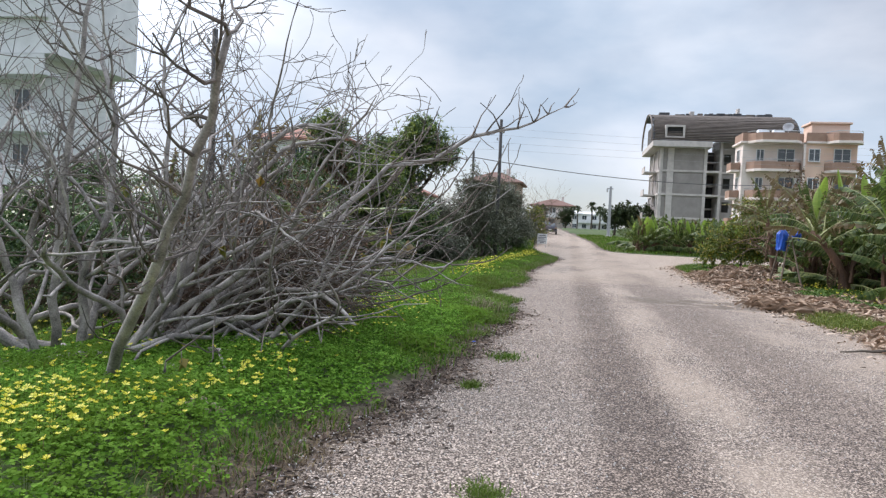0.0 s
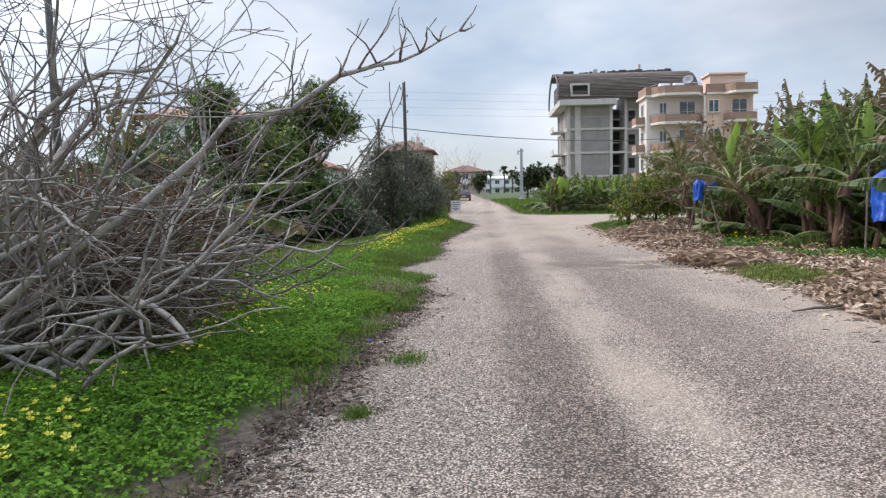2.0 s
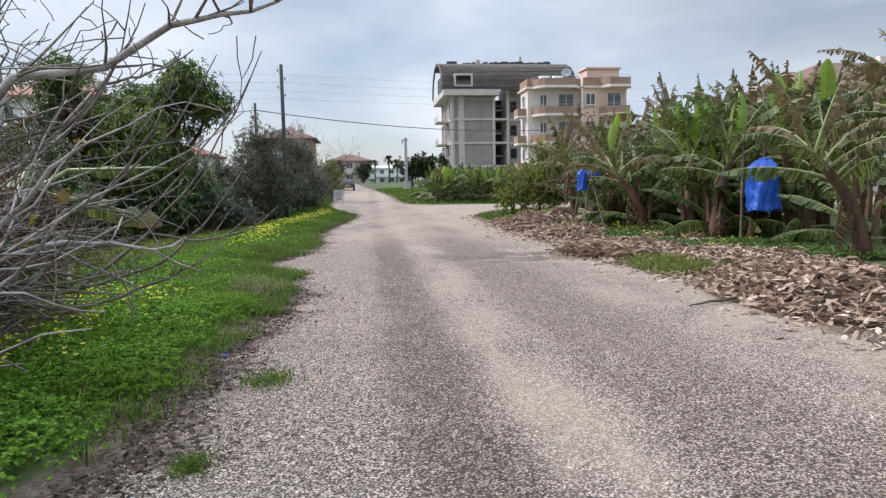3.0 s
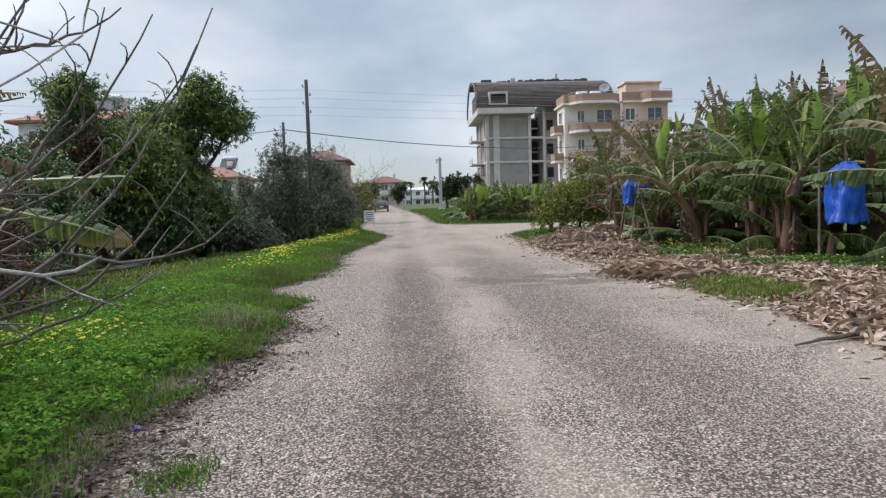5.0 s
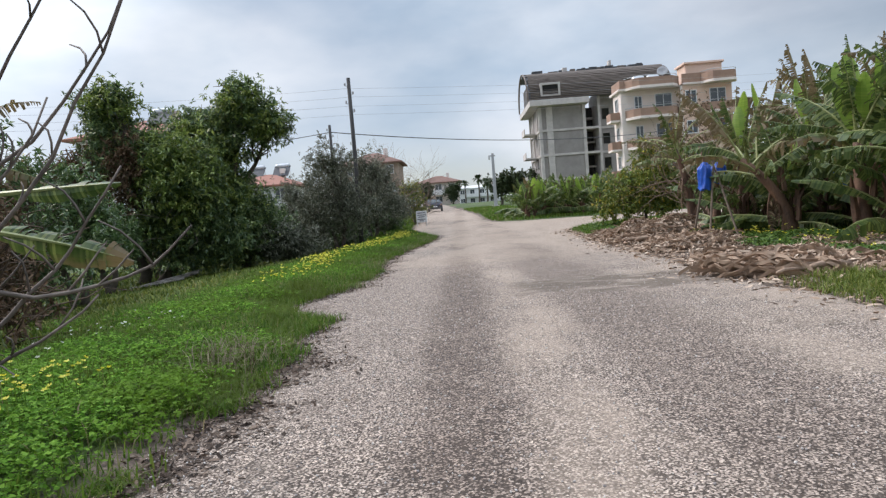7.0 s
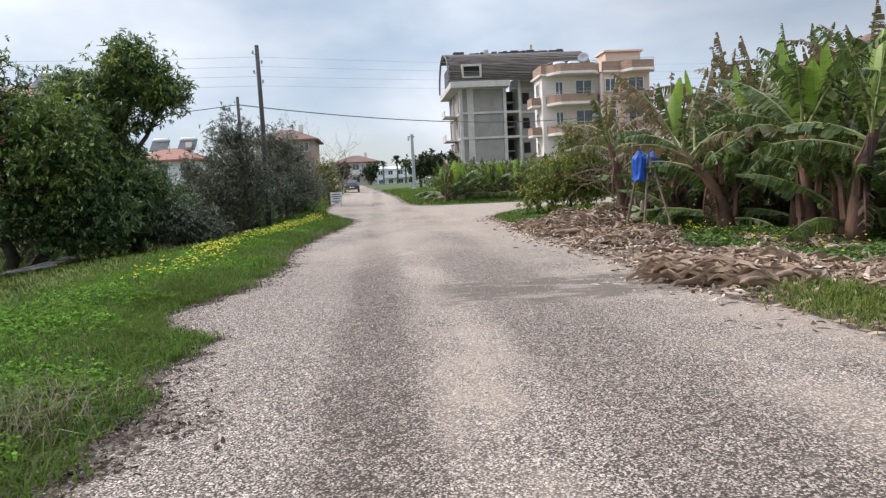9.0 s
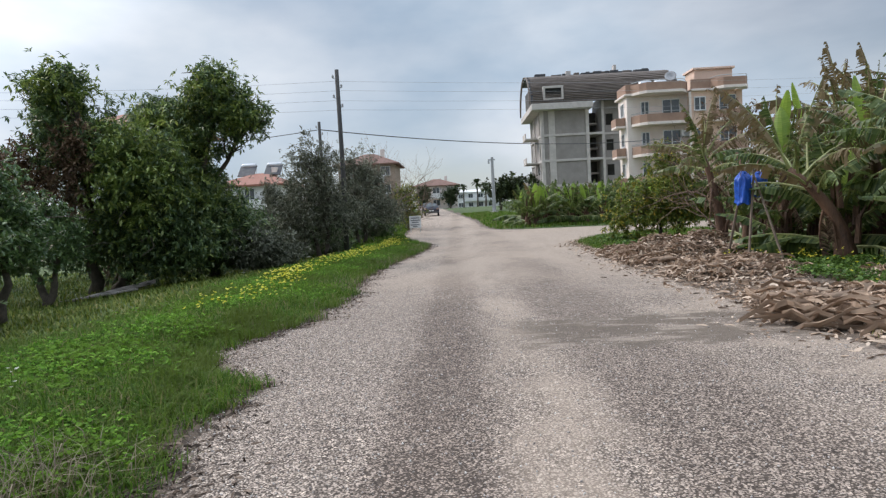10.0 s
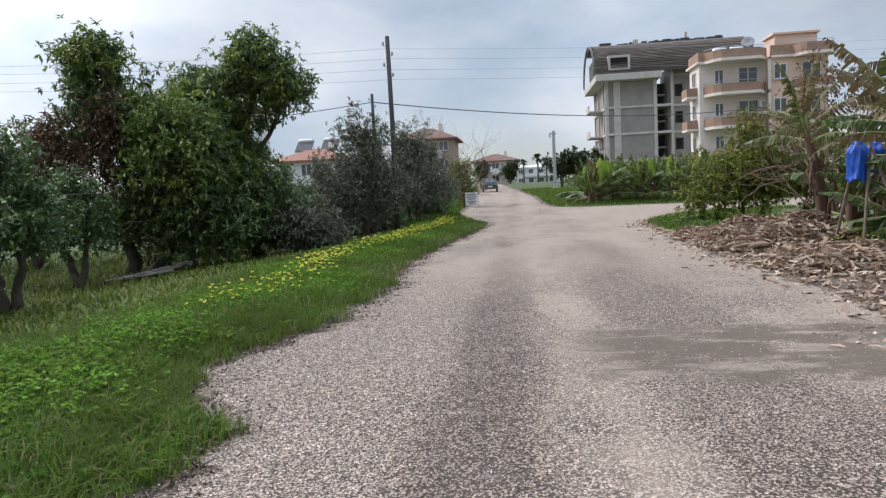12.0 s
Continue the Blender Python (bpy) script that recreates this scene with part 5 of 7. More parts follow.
for ox, oy, s, m in ((-9.6, 24.4, 1.4, M_citrus), (-8.9, 22.6, 1.0, M_brownleaf)):
    b = leafy_tree("overgrown_tree", ox, oy, [(0, 0, -0.3, 0, 1.2), (0.2, 0.1, 0.5, 0.1, 1.4)],
                   [(0, 0, 2.0 * s, 1.3 * s, 1.1 * s, 1.0 * s), (0.6 * s, -0.1, 1.1 * s, 1.1 * s, 1.0 * s, 1.0 * s), (-0.6 * s, 0, 1.1 * s, 1.1 * s, 1.0 * s, 1.0 * s)],
                   m, int(1500 * s), 8, 0.15, 0.2, "overgrown dark tree tangled with dead brown twigs", "tree", 0.3, 0.1, r0=0.1, group="overgrown trees")
    tangle = Shape()
    for k in range(220):
        a, h = rng.random() * math.tau, rng.uniform(0.4, 2.1) * s
        p = Vector((math.cos(a) * 0.8 * s, math.sin(a) * 0.7 * s, h))
        tangle.tube(bent(p, p * 1.12 + Vector((rng.normal() * 0.4, rng.normal() * 0.4, rng.uniform(-0.4, 0.5))), (0, 0, 0.1), 5, 0.06), [0.016, 0.013, 0.011, 0.008, 0.005], 4)
    tagged(part("twig_tangle", tangle, M_tangle, b, "tangle of dead brown twigs"), kind="stuff")
# grey-green olives and brush along the ditch
for k, (ox, oy, s) in enumerate(((-5.3, 40.7, 1.12), (-7.6, 43.5, 0.8), (-4.5, 46.4, 1.05), (-6.6, 46.0, 1.15), (-4.3, 50.2, 0.95))):
    leafy_tree("olive_tree", ox, oy, [(0, 0, -0.2, 0, 1.1), (0.2, 0.1, 0.4, 0.1, 1.2)],
               [(0, 0, 2.3 * s, 1.3 * s, 1.2 * s, 1.3 * s), (0.8 * s, 0, 1.5 * s, 1.1 * s, 1.0 * s, 1.1 * s), (-0.8 * s, -0.2, 1.3 * s, 1.1 * s, 1.0 * s, 1.1 * s), (-0.3 * s, 0, 3.6 * s, 0.5 * s, 0.5 * s, 0.9 * s), (0.4 * s, 0, 3.3 * s, 0.5 * s, 0.5 * s, 0.8 * s)],
               M_olive, 2600, 8, 0.14, 0.13, "bushy grey-green olive tree beside the ditch", "tree", 0.1, 0.1, r0=0.09, group="olive trees")
for k, (ox, oy, w, h) in enumerate(((-6.3, 36.0, 1.5, 1.0), (-5.6, 43.6, 1.4, 1.1), (-7.6, 39.8, 1.6, 1.0), (-8.8, 42.5, 2.0, 1.3), (-10.5, 40.0, 2.4, 1.6), (-4.4, 49.0, 1.1, 0.9), (-9.6, 45.5, 1.9, 2.3), (-8.0, 41.8, 1.5, 1.6), (-26.0, 33.0, 3.4, 2.4), (-20.5, 38.0, 3.6, 2.8), (-30.0, 29.0, 3.4, 2.2), (-14.0, 40.0, 3.0, 2.6))):
    leafy_tree("ditch_bush", ox, oy, [(0, 0, 0, 0, 0.5)], [(0, 0, h * 0.7, w * 0.8, w * 0.7, h * 0.8), (0.5, 0, h * 0.5, w * 0.6, w * 0.6, h * 0.6)],
               M_citrus if k % 2 else M_olive, 1300, 8, 0.14, 0.16, "dense dark bush in the roadside ditch", "bush", 0.2, r0=0.05, group="ditch bushes")
for ox, oy, m, h in ((-6.6, 15.4, M_brownleaf, 1.3), (-5.3, 15.2, M_brownleaf, 1.3), (-4.8, 14.3, M_citrus, 0.9), (-8.4, 14.6, M_citrus, 1.5), (-7.4, 17.2, M_brownleaf, 1.7), (-9.8, 16.8, M_citrus, 1.9), (-10.6, 14.0, M_citrus, 1.6), (-8.9, 19.0, M_citrus, 2.1), (-6.9, 19.6, M_brownleaf, 1.6), (-12.2, 17.5, M_citrus, 1.9)):
    b = leafy_tree("brush", ox, oy, [(0, 0, 0, 0, 0.4 * h)], [(0, 0, 0.6 * h, 1.25, 1.0, 0.65 * h), (0.4, 0, h, 0.8, 0.7, 0.5 * h), (-0.5, 0.2, 0.85 * h, 0.8, 0.7, 0.5 * h)], m, int(600 * h), 8, 0.12, 0.2, "tangled dark brush behind the fig tree", "bush", 0.3, r0=0.04, group="brush")
    tangle = Shape()
    for k in range(int(60 * h)):
        p = Vector((rng.uniform(-1.3, 1.3), rng.uniform(-1.1, 0.6), rng.uniform(0.0, 0.9 * h)))
        tangle.tube(bent(p, p + Vector((rng.uniform(0.2, 1.2), rng.normal() * 0.4, rng.uniform(-0.1, 0.9))), (0, 0, 0.1), 5, 0.05), [0.012, 0.011, 0.009, 0.007, 0.004], 4)
    tagged(part("twig_tangle", tangle, M_tangle, b, "tangle of dead brown twigs"), kind="stuff")
leafy_tree("shrub", -3.1, 60.0, [(0, 0, 0, 0, 0.8)], [(0, 0, 1.6, 1.1, 0.9, 1.2), (-0.1, 0, 2.6, 0.8, 0.7, 0.7)], M_hedge, 800, 8, 0.16, 0.15, "yellow-green shrub behind the notice board", "bush", 0.2, r0=0.06)
# bare trees behind the olives
for ox, oy, h in ((-4.9, 54.0, 5.2), (-3.3, 64.0, 4.6), (-11.8, 36.5, 3.3), (-6.4, 56.0, 5.0)):
    t = thing("bare_tree", (ox, oy, ground_z(ox, oy) - 0.05), "thin leafless tree with upright twigs", "tree", "bare trees")
    for k in range(4):
        s = Shape()
        bare_branches(s, (0.1 * k, 0.05 * k, 0), (rng.normal() * 0.35, rng.normal() * 0.3, 1), h, 0.05, 2, 0.45, 0.3)
        part("branch", s, M_twig, t)
    if oy < 60 and oy > 50:
        part("sparse_leaves", crown_mesh("sparse_leaves", [(0, 0, h * 0.95, 0.9, 0.9, 0.9)], 90, 5, 0.12, 0.2), M_olive, t)
# hedge bush at the corner of the banana field, with a dead tree in it
leafy_tree("hedge_bush", 7.5, 38.5, [(0, 0, 0, 0, 0.8), (0.8, 0.5, 0.9, 0.5, 0.9)], [(0, 0, 1.6, 1.5, 1.3, 1.5), (1.4, 0.3, 1.9, 1.5, 1.3, 1.6), (-1.0, 0, 1.0, 1.1, 1.0, 0.9), (2.8, 0, 1.5, 1.3, 1.2, 1.3), (0.6, 0, 3.0, 0.8, 0.8, 0.6)],
           M_hedge, 2600, 8, 0.15, 0.2, "overgrown yellow-green hedge bush at the field corner", "bush", 0.3, 0.1, r0=0.07)
t = thing("dead_tree", (8.6, 35.2, ground_z(8.6, 35.2) - 0.05), "dead leafless brown tree above the hedge", "tree")
for k in range(7):
    s = Shape()
    bare_branches(s, (0.1 * k, 0, 0), (rng.normal() * 0.3, rng.normal() * 0.3, 1), 4.0, 0.055, 2, 0.6, 0.2)
    part("branch", s, M_deadwood, t)
part("withered_leaves", crown_mesh("withered_leaves", [(0.2, 0, 3.6, 1.2, 1.1, 1.2)], 240, 4, 0.13, 0.2), M_brownleaf, t)
for px, py, ph in ((5.6, 190, 6.2), (2.5, 235, 7.0), (-0.3, 180, 4.8), (7.5, 185, 5.0)):
    palm_far(px, py, ph)
for k in range(8):
    fx, fy, fr = (6.0 + 2.0 * k, 104 + 3 * (k % 3), 2.2) if k < 5 else (-12.0 + 5.5 * (k - 5), 140 + 8 * (k - 5), 1.5)
    leafy_tree("far_tree", fx, fy, [(0, 0, 0, 0, 1.5)], [(0, 0, 2.6, fr, fr, 1.7), (0.8, 0, 3.4, fr * 0.6, fr * 0.6, 1.0)], M_far, 350, 7, 0.4, 0.3, "distant dark round tree", "tree", 0.2, r0=0.15, group="far trees")
fig_tree()
# grey cut timber lying in the meadow
tm = thing("timber_stack", (-10.0, 33.0, ground_z(-10.0, 33.0)), "weathered grey planks lying in the grass", "timber")
for k in range(5):
    part("plank", Shape().box(-1.1, -0.1, 0, 1.1, 0.1, 0.05, 0.01), M_fig, tm).matrix_basis = pose(0.1 * k, 0.2 * k - 0.4, 0.06 + 0.04 * (k % 3), 0, -6 - 2 * k, 20 + 5 * k)

# ---- banana plants ----


def banana_leaf(L, W, lift, bend, torn, dry_base, hang=0.0):
    """A torn banana leaf along +x from the origin: narrow strips either side of a midrib. Returns points, faces, dryness."""
    n = 52
    nip = 0.12 + 0.68 * torn * torn
    s = np.linspace(0, 1, n + 1)
    ang = lift - bend * s ** 1.25
    step = L / n
    mid = np.concatenate([[[0, 0, 0]], np.cumsum(np.stack([np.cos(ang[:-1]) * step, 0 * s[:-1], np.sin(ang[:-1]) * step], 1), 0)])
    V, F, D = [], [], []
    stalk = 7
    for side in (-1, 1):
        tilt = rng.uniform(0.1, 0.45) + 0.35 * torn + hang
        drift, left, width = 0.0, 0, 1.0
        for i in range(stalk, n):
            if left == 0:
                # the next torn ribbon, a few strips wide
                left = int(rng.integers(1, 3)) if rng.random() < torn * 0.95 else int(rng.integers(3, 7))
                drift = drift * 0.35 + rng.normal() * 0.6 * torn + 0.16 * torn
                width = rng.uniform(0.45, 1.15) if rng.random() < torn else 1.0
                first = True
            left -= 1
            a, b = i / n, (i + 1) / n
            u = (a - stalk / n) / (1 - stalk / n)
            w = W * math.sin(math.pi * min(1, u * 0.86 + 0.13)) ** 0.7 * width
            tl = tilt + drift
            p0, p1 = mid[i], mid[i + 1]
            t = p1 - p0
            t = t / (np.linalg.norm(t) + 1e-9)
            up = np.array([-t[2], 0, t[0]])
            y = np.array([0, side, 0.0])
            d1 = y * math.cos(tl) - up * math.sin(tl) + t * 0.25
            d2 = y * math.cos(tl + 0.3) - up * math.sin(tl + 0.3) + t * 0.35 - np.array([0, 0, 0.5 * torn])
            q0, q1 = p0 + d1 * w * 0.5, p1 + d1 * w * 0.5
            e0, e1 = q0 + d2 * w * 0.5, q1 + d2 * w * 0.5
            m = (e0 + e1) / 2
            if first:
                e0 = e0 + (m - e0) * nip
                q0 = q0 + (q1 - q0) * 0.3 * torn
            if left == 0:
                e1 = e1 + (m - e1) * nip
                q1 = q1 + (q0 - q1) * 0.3 * torn
            first = False
            k = len(V)
            V += [p0, p1, q1, q0, e1, e0]
            F += [(k, k + 1, k + 2, k + 3), (k + 3, k + 2, k + 4, k + 5)]
            base = dry_base + 0.1 * a
            D += [base, base, base + 0.1, base + 0.1, base + 0.3, base + 0.3]
    return np.array(V), F, D, mid[::3]


def banana_plant(name, height, leaves, label, dead=4, green=0.1, new_leaf=True, lean=(0.0, 0.0)):
    t = thing(name, (0, 0, 0), label, "banana plant", "banana plants")
    h = height
    lx, ly = lean
    path = [(lx * (i / 6) ** 2, ly * (i / 6) ** 2, h * i / 6) for i in range(7)]
    part("stem", Shape().tube(path, [0.17, 0.15, 0.135, 0.125, 0.11, 0.09, 0.06], 9), M_stem, t, smooth=True)
    for k in range(4):
        a = k * 1.7 + rng.random()
        z0 = 0.1 + 0.35 * k
        pts = [(0.15 * math.cos(a), 0.15 * math.sin(a), z0), (0.2 * math.cos(a), 0.2 * math.sin(a), z0 + 0.5), (0.3 * math.cos(a + 0.3), 0.3 * math.sin(a + 0.3), z0 + 0.75)]
        part("sheath", Shape().tube(pts, [0.07, 0.05, 0.012], 5), M_stem, t)
    for k in range(leaves + dead):
        is_dead = k >= leaves
        L = rng.uniform(1.6, 2.4) if not is_dead else rng.uniform(0.8, 1.4)
        lift = 1.15 - 0.9 * k / leaves + rng.normal() * 0.2 if not is_dead else rng.uniform(-1.35, -0.7)
        bend = rng.uniform(0.6, 1.4) if not is_dead else 0.75
        if not is_dead and k % 6 == 1:
            lift, bend, L = rng.uniform(1.25, 1.5), rng.uniform(0.0, 0.35), L * 0.85
        V, F, D, mid = banana_leaf(L, rng.uniform(0.2, 0.3) if not is_dead else 0.17, lift, bend, (rng.choice([0.45, 0.75, 0.95]) if green < 0 else rng.choice([0.75, 0.9, 1.0, 1.0])) if not is_dead else 1.0, green + (rng.uniform(0.25, 0.6) if rng.random() < 0.35 else rng.uniform(-0.1, 0.2)), 0.7 if is_dead else 0.45 if k >= 0.6 * leaves else 0.0)
        me = bpy.data.meshes.new("leaf")
        me.from_pydata([tuple(v) for v in V], [], F)
        point_attribute(me, "dry", np.array(D) + (0.3 if k < 5 and green > 0 else 0.0))
        az = math.degrees(k * 2.4 + rng.random() * 0.5)
        lf = part("dead_leaf" if is_dead else "leaf", me, M_hangleaf if is_dead else M_banana, t, "hanging withered leaf" if is_dead else "")
        zz = h - (min(0.8, 0.3 * h) if h > 1.2 else 0.8 * h) * min(1.2, k / leaves) - (0.1 if is_dead else 0)
        f = zz / h
        lf.matrix_basis = pose(lx * f * f, ly * f * f, zz, 0, 0, az)
        part("midrib", Shape().tube([tuple(p) for p in mid[::3]], [0.034, 0.029, 0.023, 0.017, 0.011, 0.006][:len(mid[::3])], 5), M_stem if is_dead else M_rib, lf)
    if new_leaf:
        V, F, D, mid = banana_leaf(1.5, 0.24, 1.45, 0.25, 0.0, 0.0)
        me = bpy.data.meshes.new("new_leaf")
        me.from_pydata([tuple(v) for v in V], [], F)
        part("new_leaf", me, M_banana_new, t, "fresh light green leaf").matrix_basis = pose(lx, ly, h - 0.1, 0, 0, 40)
    return t


def on_land(x, y, turn=0.0, s=1.0, sink=0.04):
    return pose(x, y, ground_z(x, y) - sink, 0, 0, turn) @ Matrix.Diagonal((s, s, s, 1))


def put(ob, m):
    """Place a thing by pose m, whose scale becomes the thing's own."""
    ob.matrix_basis = m
    return ob


protos = [banana_plant("banana_plant", 2.8, 13, "tall banana plant with wind-torn browning leaves", 6, 0.3, True, (0.3, 0.15)),
          banana_plant("banana_plant", 2.5, 13, "leafy banana plant with torn arching leaves", 4, 0.06, True, (-0.25, 0.2)),
          banana_plant("banana_plant", 3.15, 14, "tall banana plant with ragged yellowing leaves", 7, 0.38, False, (0.4, -0.3)),
          banana_plant("banana_plant", 0.9, 11, "young green banana plant", 0, -0.05),
          banana_plant("banana_plant", 2.0, 12, "leaning banana plant with drooping fronds", 4, 0.16, False, (1.05, 0.0)),
          banana_plant("banana_plant", 1.9, 11, "sturdy green banana plant with a fresh upright leaf", 2, -0.12, True, (0.35, 0.0))]
# (x, y, kind, turn, size)
rows_near = [(8.75, 18.9, 4, 175, 1.0), (10.4, 23.6, 1, 40, 1.1), (10.8, 26.4, 2, 110, 1.0), (9.17, 25.4, 5, 185, 1.05), (8.18, 24.7, 5, 70, 1.15), (8.07, 27.4, 4, 160, 1.0), (9.1, 28.1, 1, 80, 1.0), (6.5, 26.7, 3, 80, 0.8),
             (9.6, 29.8, 2, 10, 1.0), (7.9, 30.6, 0, 260, 0.95), (10.9, 28.6, 0, 300, 1.08), (9.8, 18.2, 0, 20, 1.0), (11.4, 21.2, 2, 75, 1.1), (10.9, 33.6, 1, 130, 0.95), (7.6, 29.2, 0, 30, 0.85), (9.9, 31.8, 0, 140, 1.05), (11.8, 24.4, 0, 200, 1.1)]
# suckers and young plants that close the gaps below
rows_near += [(9.9, 20.6, 3, 10, 0.9), (9.6, 24.3, 3, 100, 1.0), (9.4, 27.0, 3, 320, 1.0), (10.6, 23.4, 3, 60, 1.1), (7.8, 29.4, 3, 30, 0.85), (9.8, 26.5, 3, 250, 0.95), (10.1, 28.7, 3, 190, 1.1), (8.9, 31.4, 3, 300, 0.9), (8.6, 29.9, 3, 170, 1.1), (11.0, 19.4, 3, 280, 1.1),
              (11.4, 25.9, 5, 90, 1.1), (10.2, 31.6, 1, 200, 1.0), (-9.9, 24.0, 2, 330, 1.1), (-12.9, 29.6, 2, 30, 0.95), (-14.6, 32.4, 0, 130, 1.0), (-12.3, 26.2, 4, 230, 0.85), (-15.6, 28.8, 2, 300, 0.95), (7.0, 31.2, 2, 190, 0.85)]
rows_near += [(8.3 + 3.4 * (k % 7) / 6 + rng.uniform(-0.3, 0.3), 23.6 + 1.25 * k / 2 + rng.uniform(-0.3, 0.3), 3 if k % 3 else 5, 47 * k, rng.uniform(0.85, 1.25)) for k in range(15)]
first = set()
spots = list(rows_near)
for r in range(4):
    for k in range(9):
        spots.append((12.3 + 2.4 * r + rng.uniform(-0.6, 0.6), 14.5 + 2.7 * k + rng.uniform(-0.6, 0.6) + (0.9 if r % 2 else 0), int(rng.choice([0, 1, 1, 2, 5])), rng.uniform(0, 360), rng.uniform(1.1, 1.3)))
for x, y, k, a, s in spots:
    m = on_land(x, y, a, s)
    if k not in first:
        first.add(k)
        put(protos[k], m)
    else:
        copy_thing(protos[k], m).matrix_basis = m
far_spots = []
for r in range(5):
    for k in range(14):
        far_spots.append((4.3 + 0.85 * k + rng.uniform(-0.4, 0.4) + 0.3 * r, 55.6 + 2.2 * r + rng.uniform(-0.5, 0.5)))
for n, (x, y) in enumerate(far_spots):
    m = on_land(x, y, rng.uniform(0, 360), rng.uniform(0.95, 1.2))
    if n == 0:
        put(protos[3], m)
    else:
        copy_thing(protos[3], m).matrix_basis = m


def edge_banana():
    """Banana plant behind the fig tree: two broad leaves reach out over the meadow."""
    x, y = -5.9, 18.3
    t = thing("banana_plant", (x, y, ground_z(x, y) - 0.04), "low banana plant with broad leaves browned at the tips", "banana plant", "banana plants")
    part("stem", Shape().tube([(0, 0, 0), (0.05, 0, 0.6), (0.15, 0, 1.4)], [0.16, 0.13, 0.07], 9), M_stem, t, smooth=True)
    for base, turn, roll, L, W, lift, bend, torn, dry in (((0.75, -0.1, 1.68), -4, 58, 1.65, 0.25, -0.45, 0.4, 0.35, 0.28), ((0.9, 0.1, 2.05), -4, 62, 1.5, 0.15, 0.05, 0.05, 0.25, -0.1), ((0.1, 0, 1.35), 100, 0, 2.0, 0.3, 0.9, 0.9, 0.6, 0.2),
                                                          ((0.1, 0, 1.35), 190, 0, 2.0, 0.3, 1.0, 0.9, 0.6, 0.2), ((0.1, 0, 1.3), 250, 0, 1.8, 0.3, 0.6, 1.1, 0.8, 0.4)):
        if roll:
            part("leaf_stalk", Shape().tube([(0.12, 0, 1.3), (0.5, -0.05, 1.78), base], [0.05, 0.04, 0.03], 6), M_rib, t, smooth=True)
        V, F, D, mid = banana_leaf(L, W, lift, bend, torn, dry)
        me = bpy.data.meshes.new("leaf")
        me.from_pydata([tuple(v) for v in V], [], F)
        along = V[:, 0] / V[:, 0].max()
        point_attribute(me, "dry", np.array(D) + (0.9 * smooth01(0.75, 1.0, along) if dry == 0.28 else 0))
        lf = part("leaf", me, M_banana, t)
        lf.matrix_basis = pose(*base, 0, 0, turn) @ pose(0, 0, 0, roll, 0, 0)
        part("midrib", Shape().tube([tuple(p) for p in mid[::3]], [0.034, 0.029, 0.023, 0.017, 0.011, 0.006][:len(mid[::3])], 5), M_rib, lf)


edge_banana()


def bunch_bag(x, y, z, w, h, label, turn=0.0):
    """A crumpled blue bag tied over a hanging bunch of bananas."""
    b = thing("fruit_bag", (x, y, z), label, "bag", "fruit bags", turn)
    n, rows = 44, 16
    v, f = [], []
    for j in range(rows + 1):
        u = j / rows
        r = w / 2 * (0.45 + 0.6 * min(1, u * 6)) * (1 + 0.1 * (u > 0.9))
        for i in range(n):
            a = i * math.tau / n
            k = 1 + 0.13 * math.sin(3 * a + 3 * u) + 0.08 * math.sin(8 * a + 4 * u) + 0.04 * math.sin(17 * a + 11 * u) + 0.03 * rng.normal()
            v.append((r * k * math.cos(a), r * k * 0.8 * math.sin(a), h * (1 - u) + 0.03 * math.sin(4 * a)))
    for j in range(rows):
        f += [(j * n + i, (j + 1) * n + i, (j + 1) * n + (i + 1) % n, j * n + (i + 1) % n) for i in range(n)]
    sleeve = part("sleeve", Shape().add(v, f), M_bag, b, smooth=True)
    part("tie", Shape().lathe([(0.05, 0), (w * 0.2, 0.02), (w * 0.19, 0.07), (0.05, 0.1)], 12, (0, 0, h - 0.06)), M_bag, sleeve)
    part("stalk", Shape().tube([(0, 0, h * 0.6), (0.02, 0.03, h + 0.15), (0.15, 0.2, h + 0.45)], 0.035, 6), M_stem, b)


bunch_bag(9.05, 22.7, 0.85, 0.72, 1.22, "large crumpled blue plastic sleeve over hanging bananas", 15)
bunch_bag(6.45, 28.5, 1.35, 0.34, 0.66, "small crumpled blue plastic sleeve on a banana bunch", 40)
bunch_bag(6.95, 28.9, 1.5, 0.36, 0.5, "crumpled blue plastic sleeve on a banana bunch", 10)
bunch_bag(9.6, 28.0, 1.0, 0.6, 0.9, "blue plastic sleeve half hidden among banana leaves", 70)
# props and cut stumps
for x0, y0, x1, y1, h in ((6.3, 28.0, 6.75, 28.6, 2.3), (6.9, 27.6, 6.6, 28.7, 2.4), (6.2, 28.9, 6.5, 28.6, 1.9), (8.6, 22.9, 8.9, 23.4, 2.4)):
    z = ground_z(x0, y0)
    tagged(part("prop_pole", Shape().tube([(x0, y0, z - 0.05), ((x0 + x1) / 2, (y0 + y1) / 2, z + h / 2), (x1, y1, z + h)], [0.03, 0.028, 0.022], 6), M_twig), "thin grey wooden pole propping a banana plant", "pole", "prop poles")
for x, y, h in ((10.2, 26.0, 0.95), (8.9, 23.0, 0.55)):
    z = ground_z(x, y)
    tagged(part("banana_stump", Shape().tube([(x, y, z - 0.05), (x + 0.03, y, z + h * 0.5), (x + 0.08, y, z + h)], [0.11, 0.095, 0.085], 9), M_stem), "cut brown banana stump", "stump", "banana stumps")

# ---- heaps of dry banana leaves along the road ----


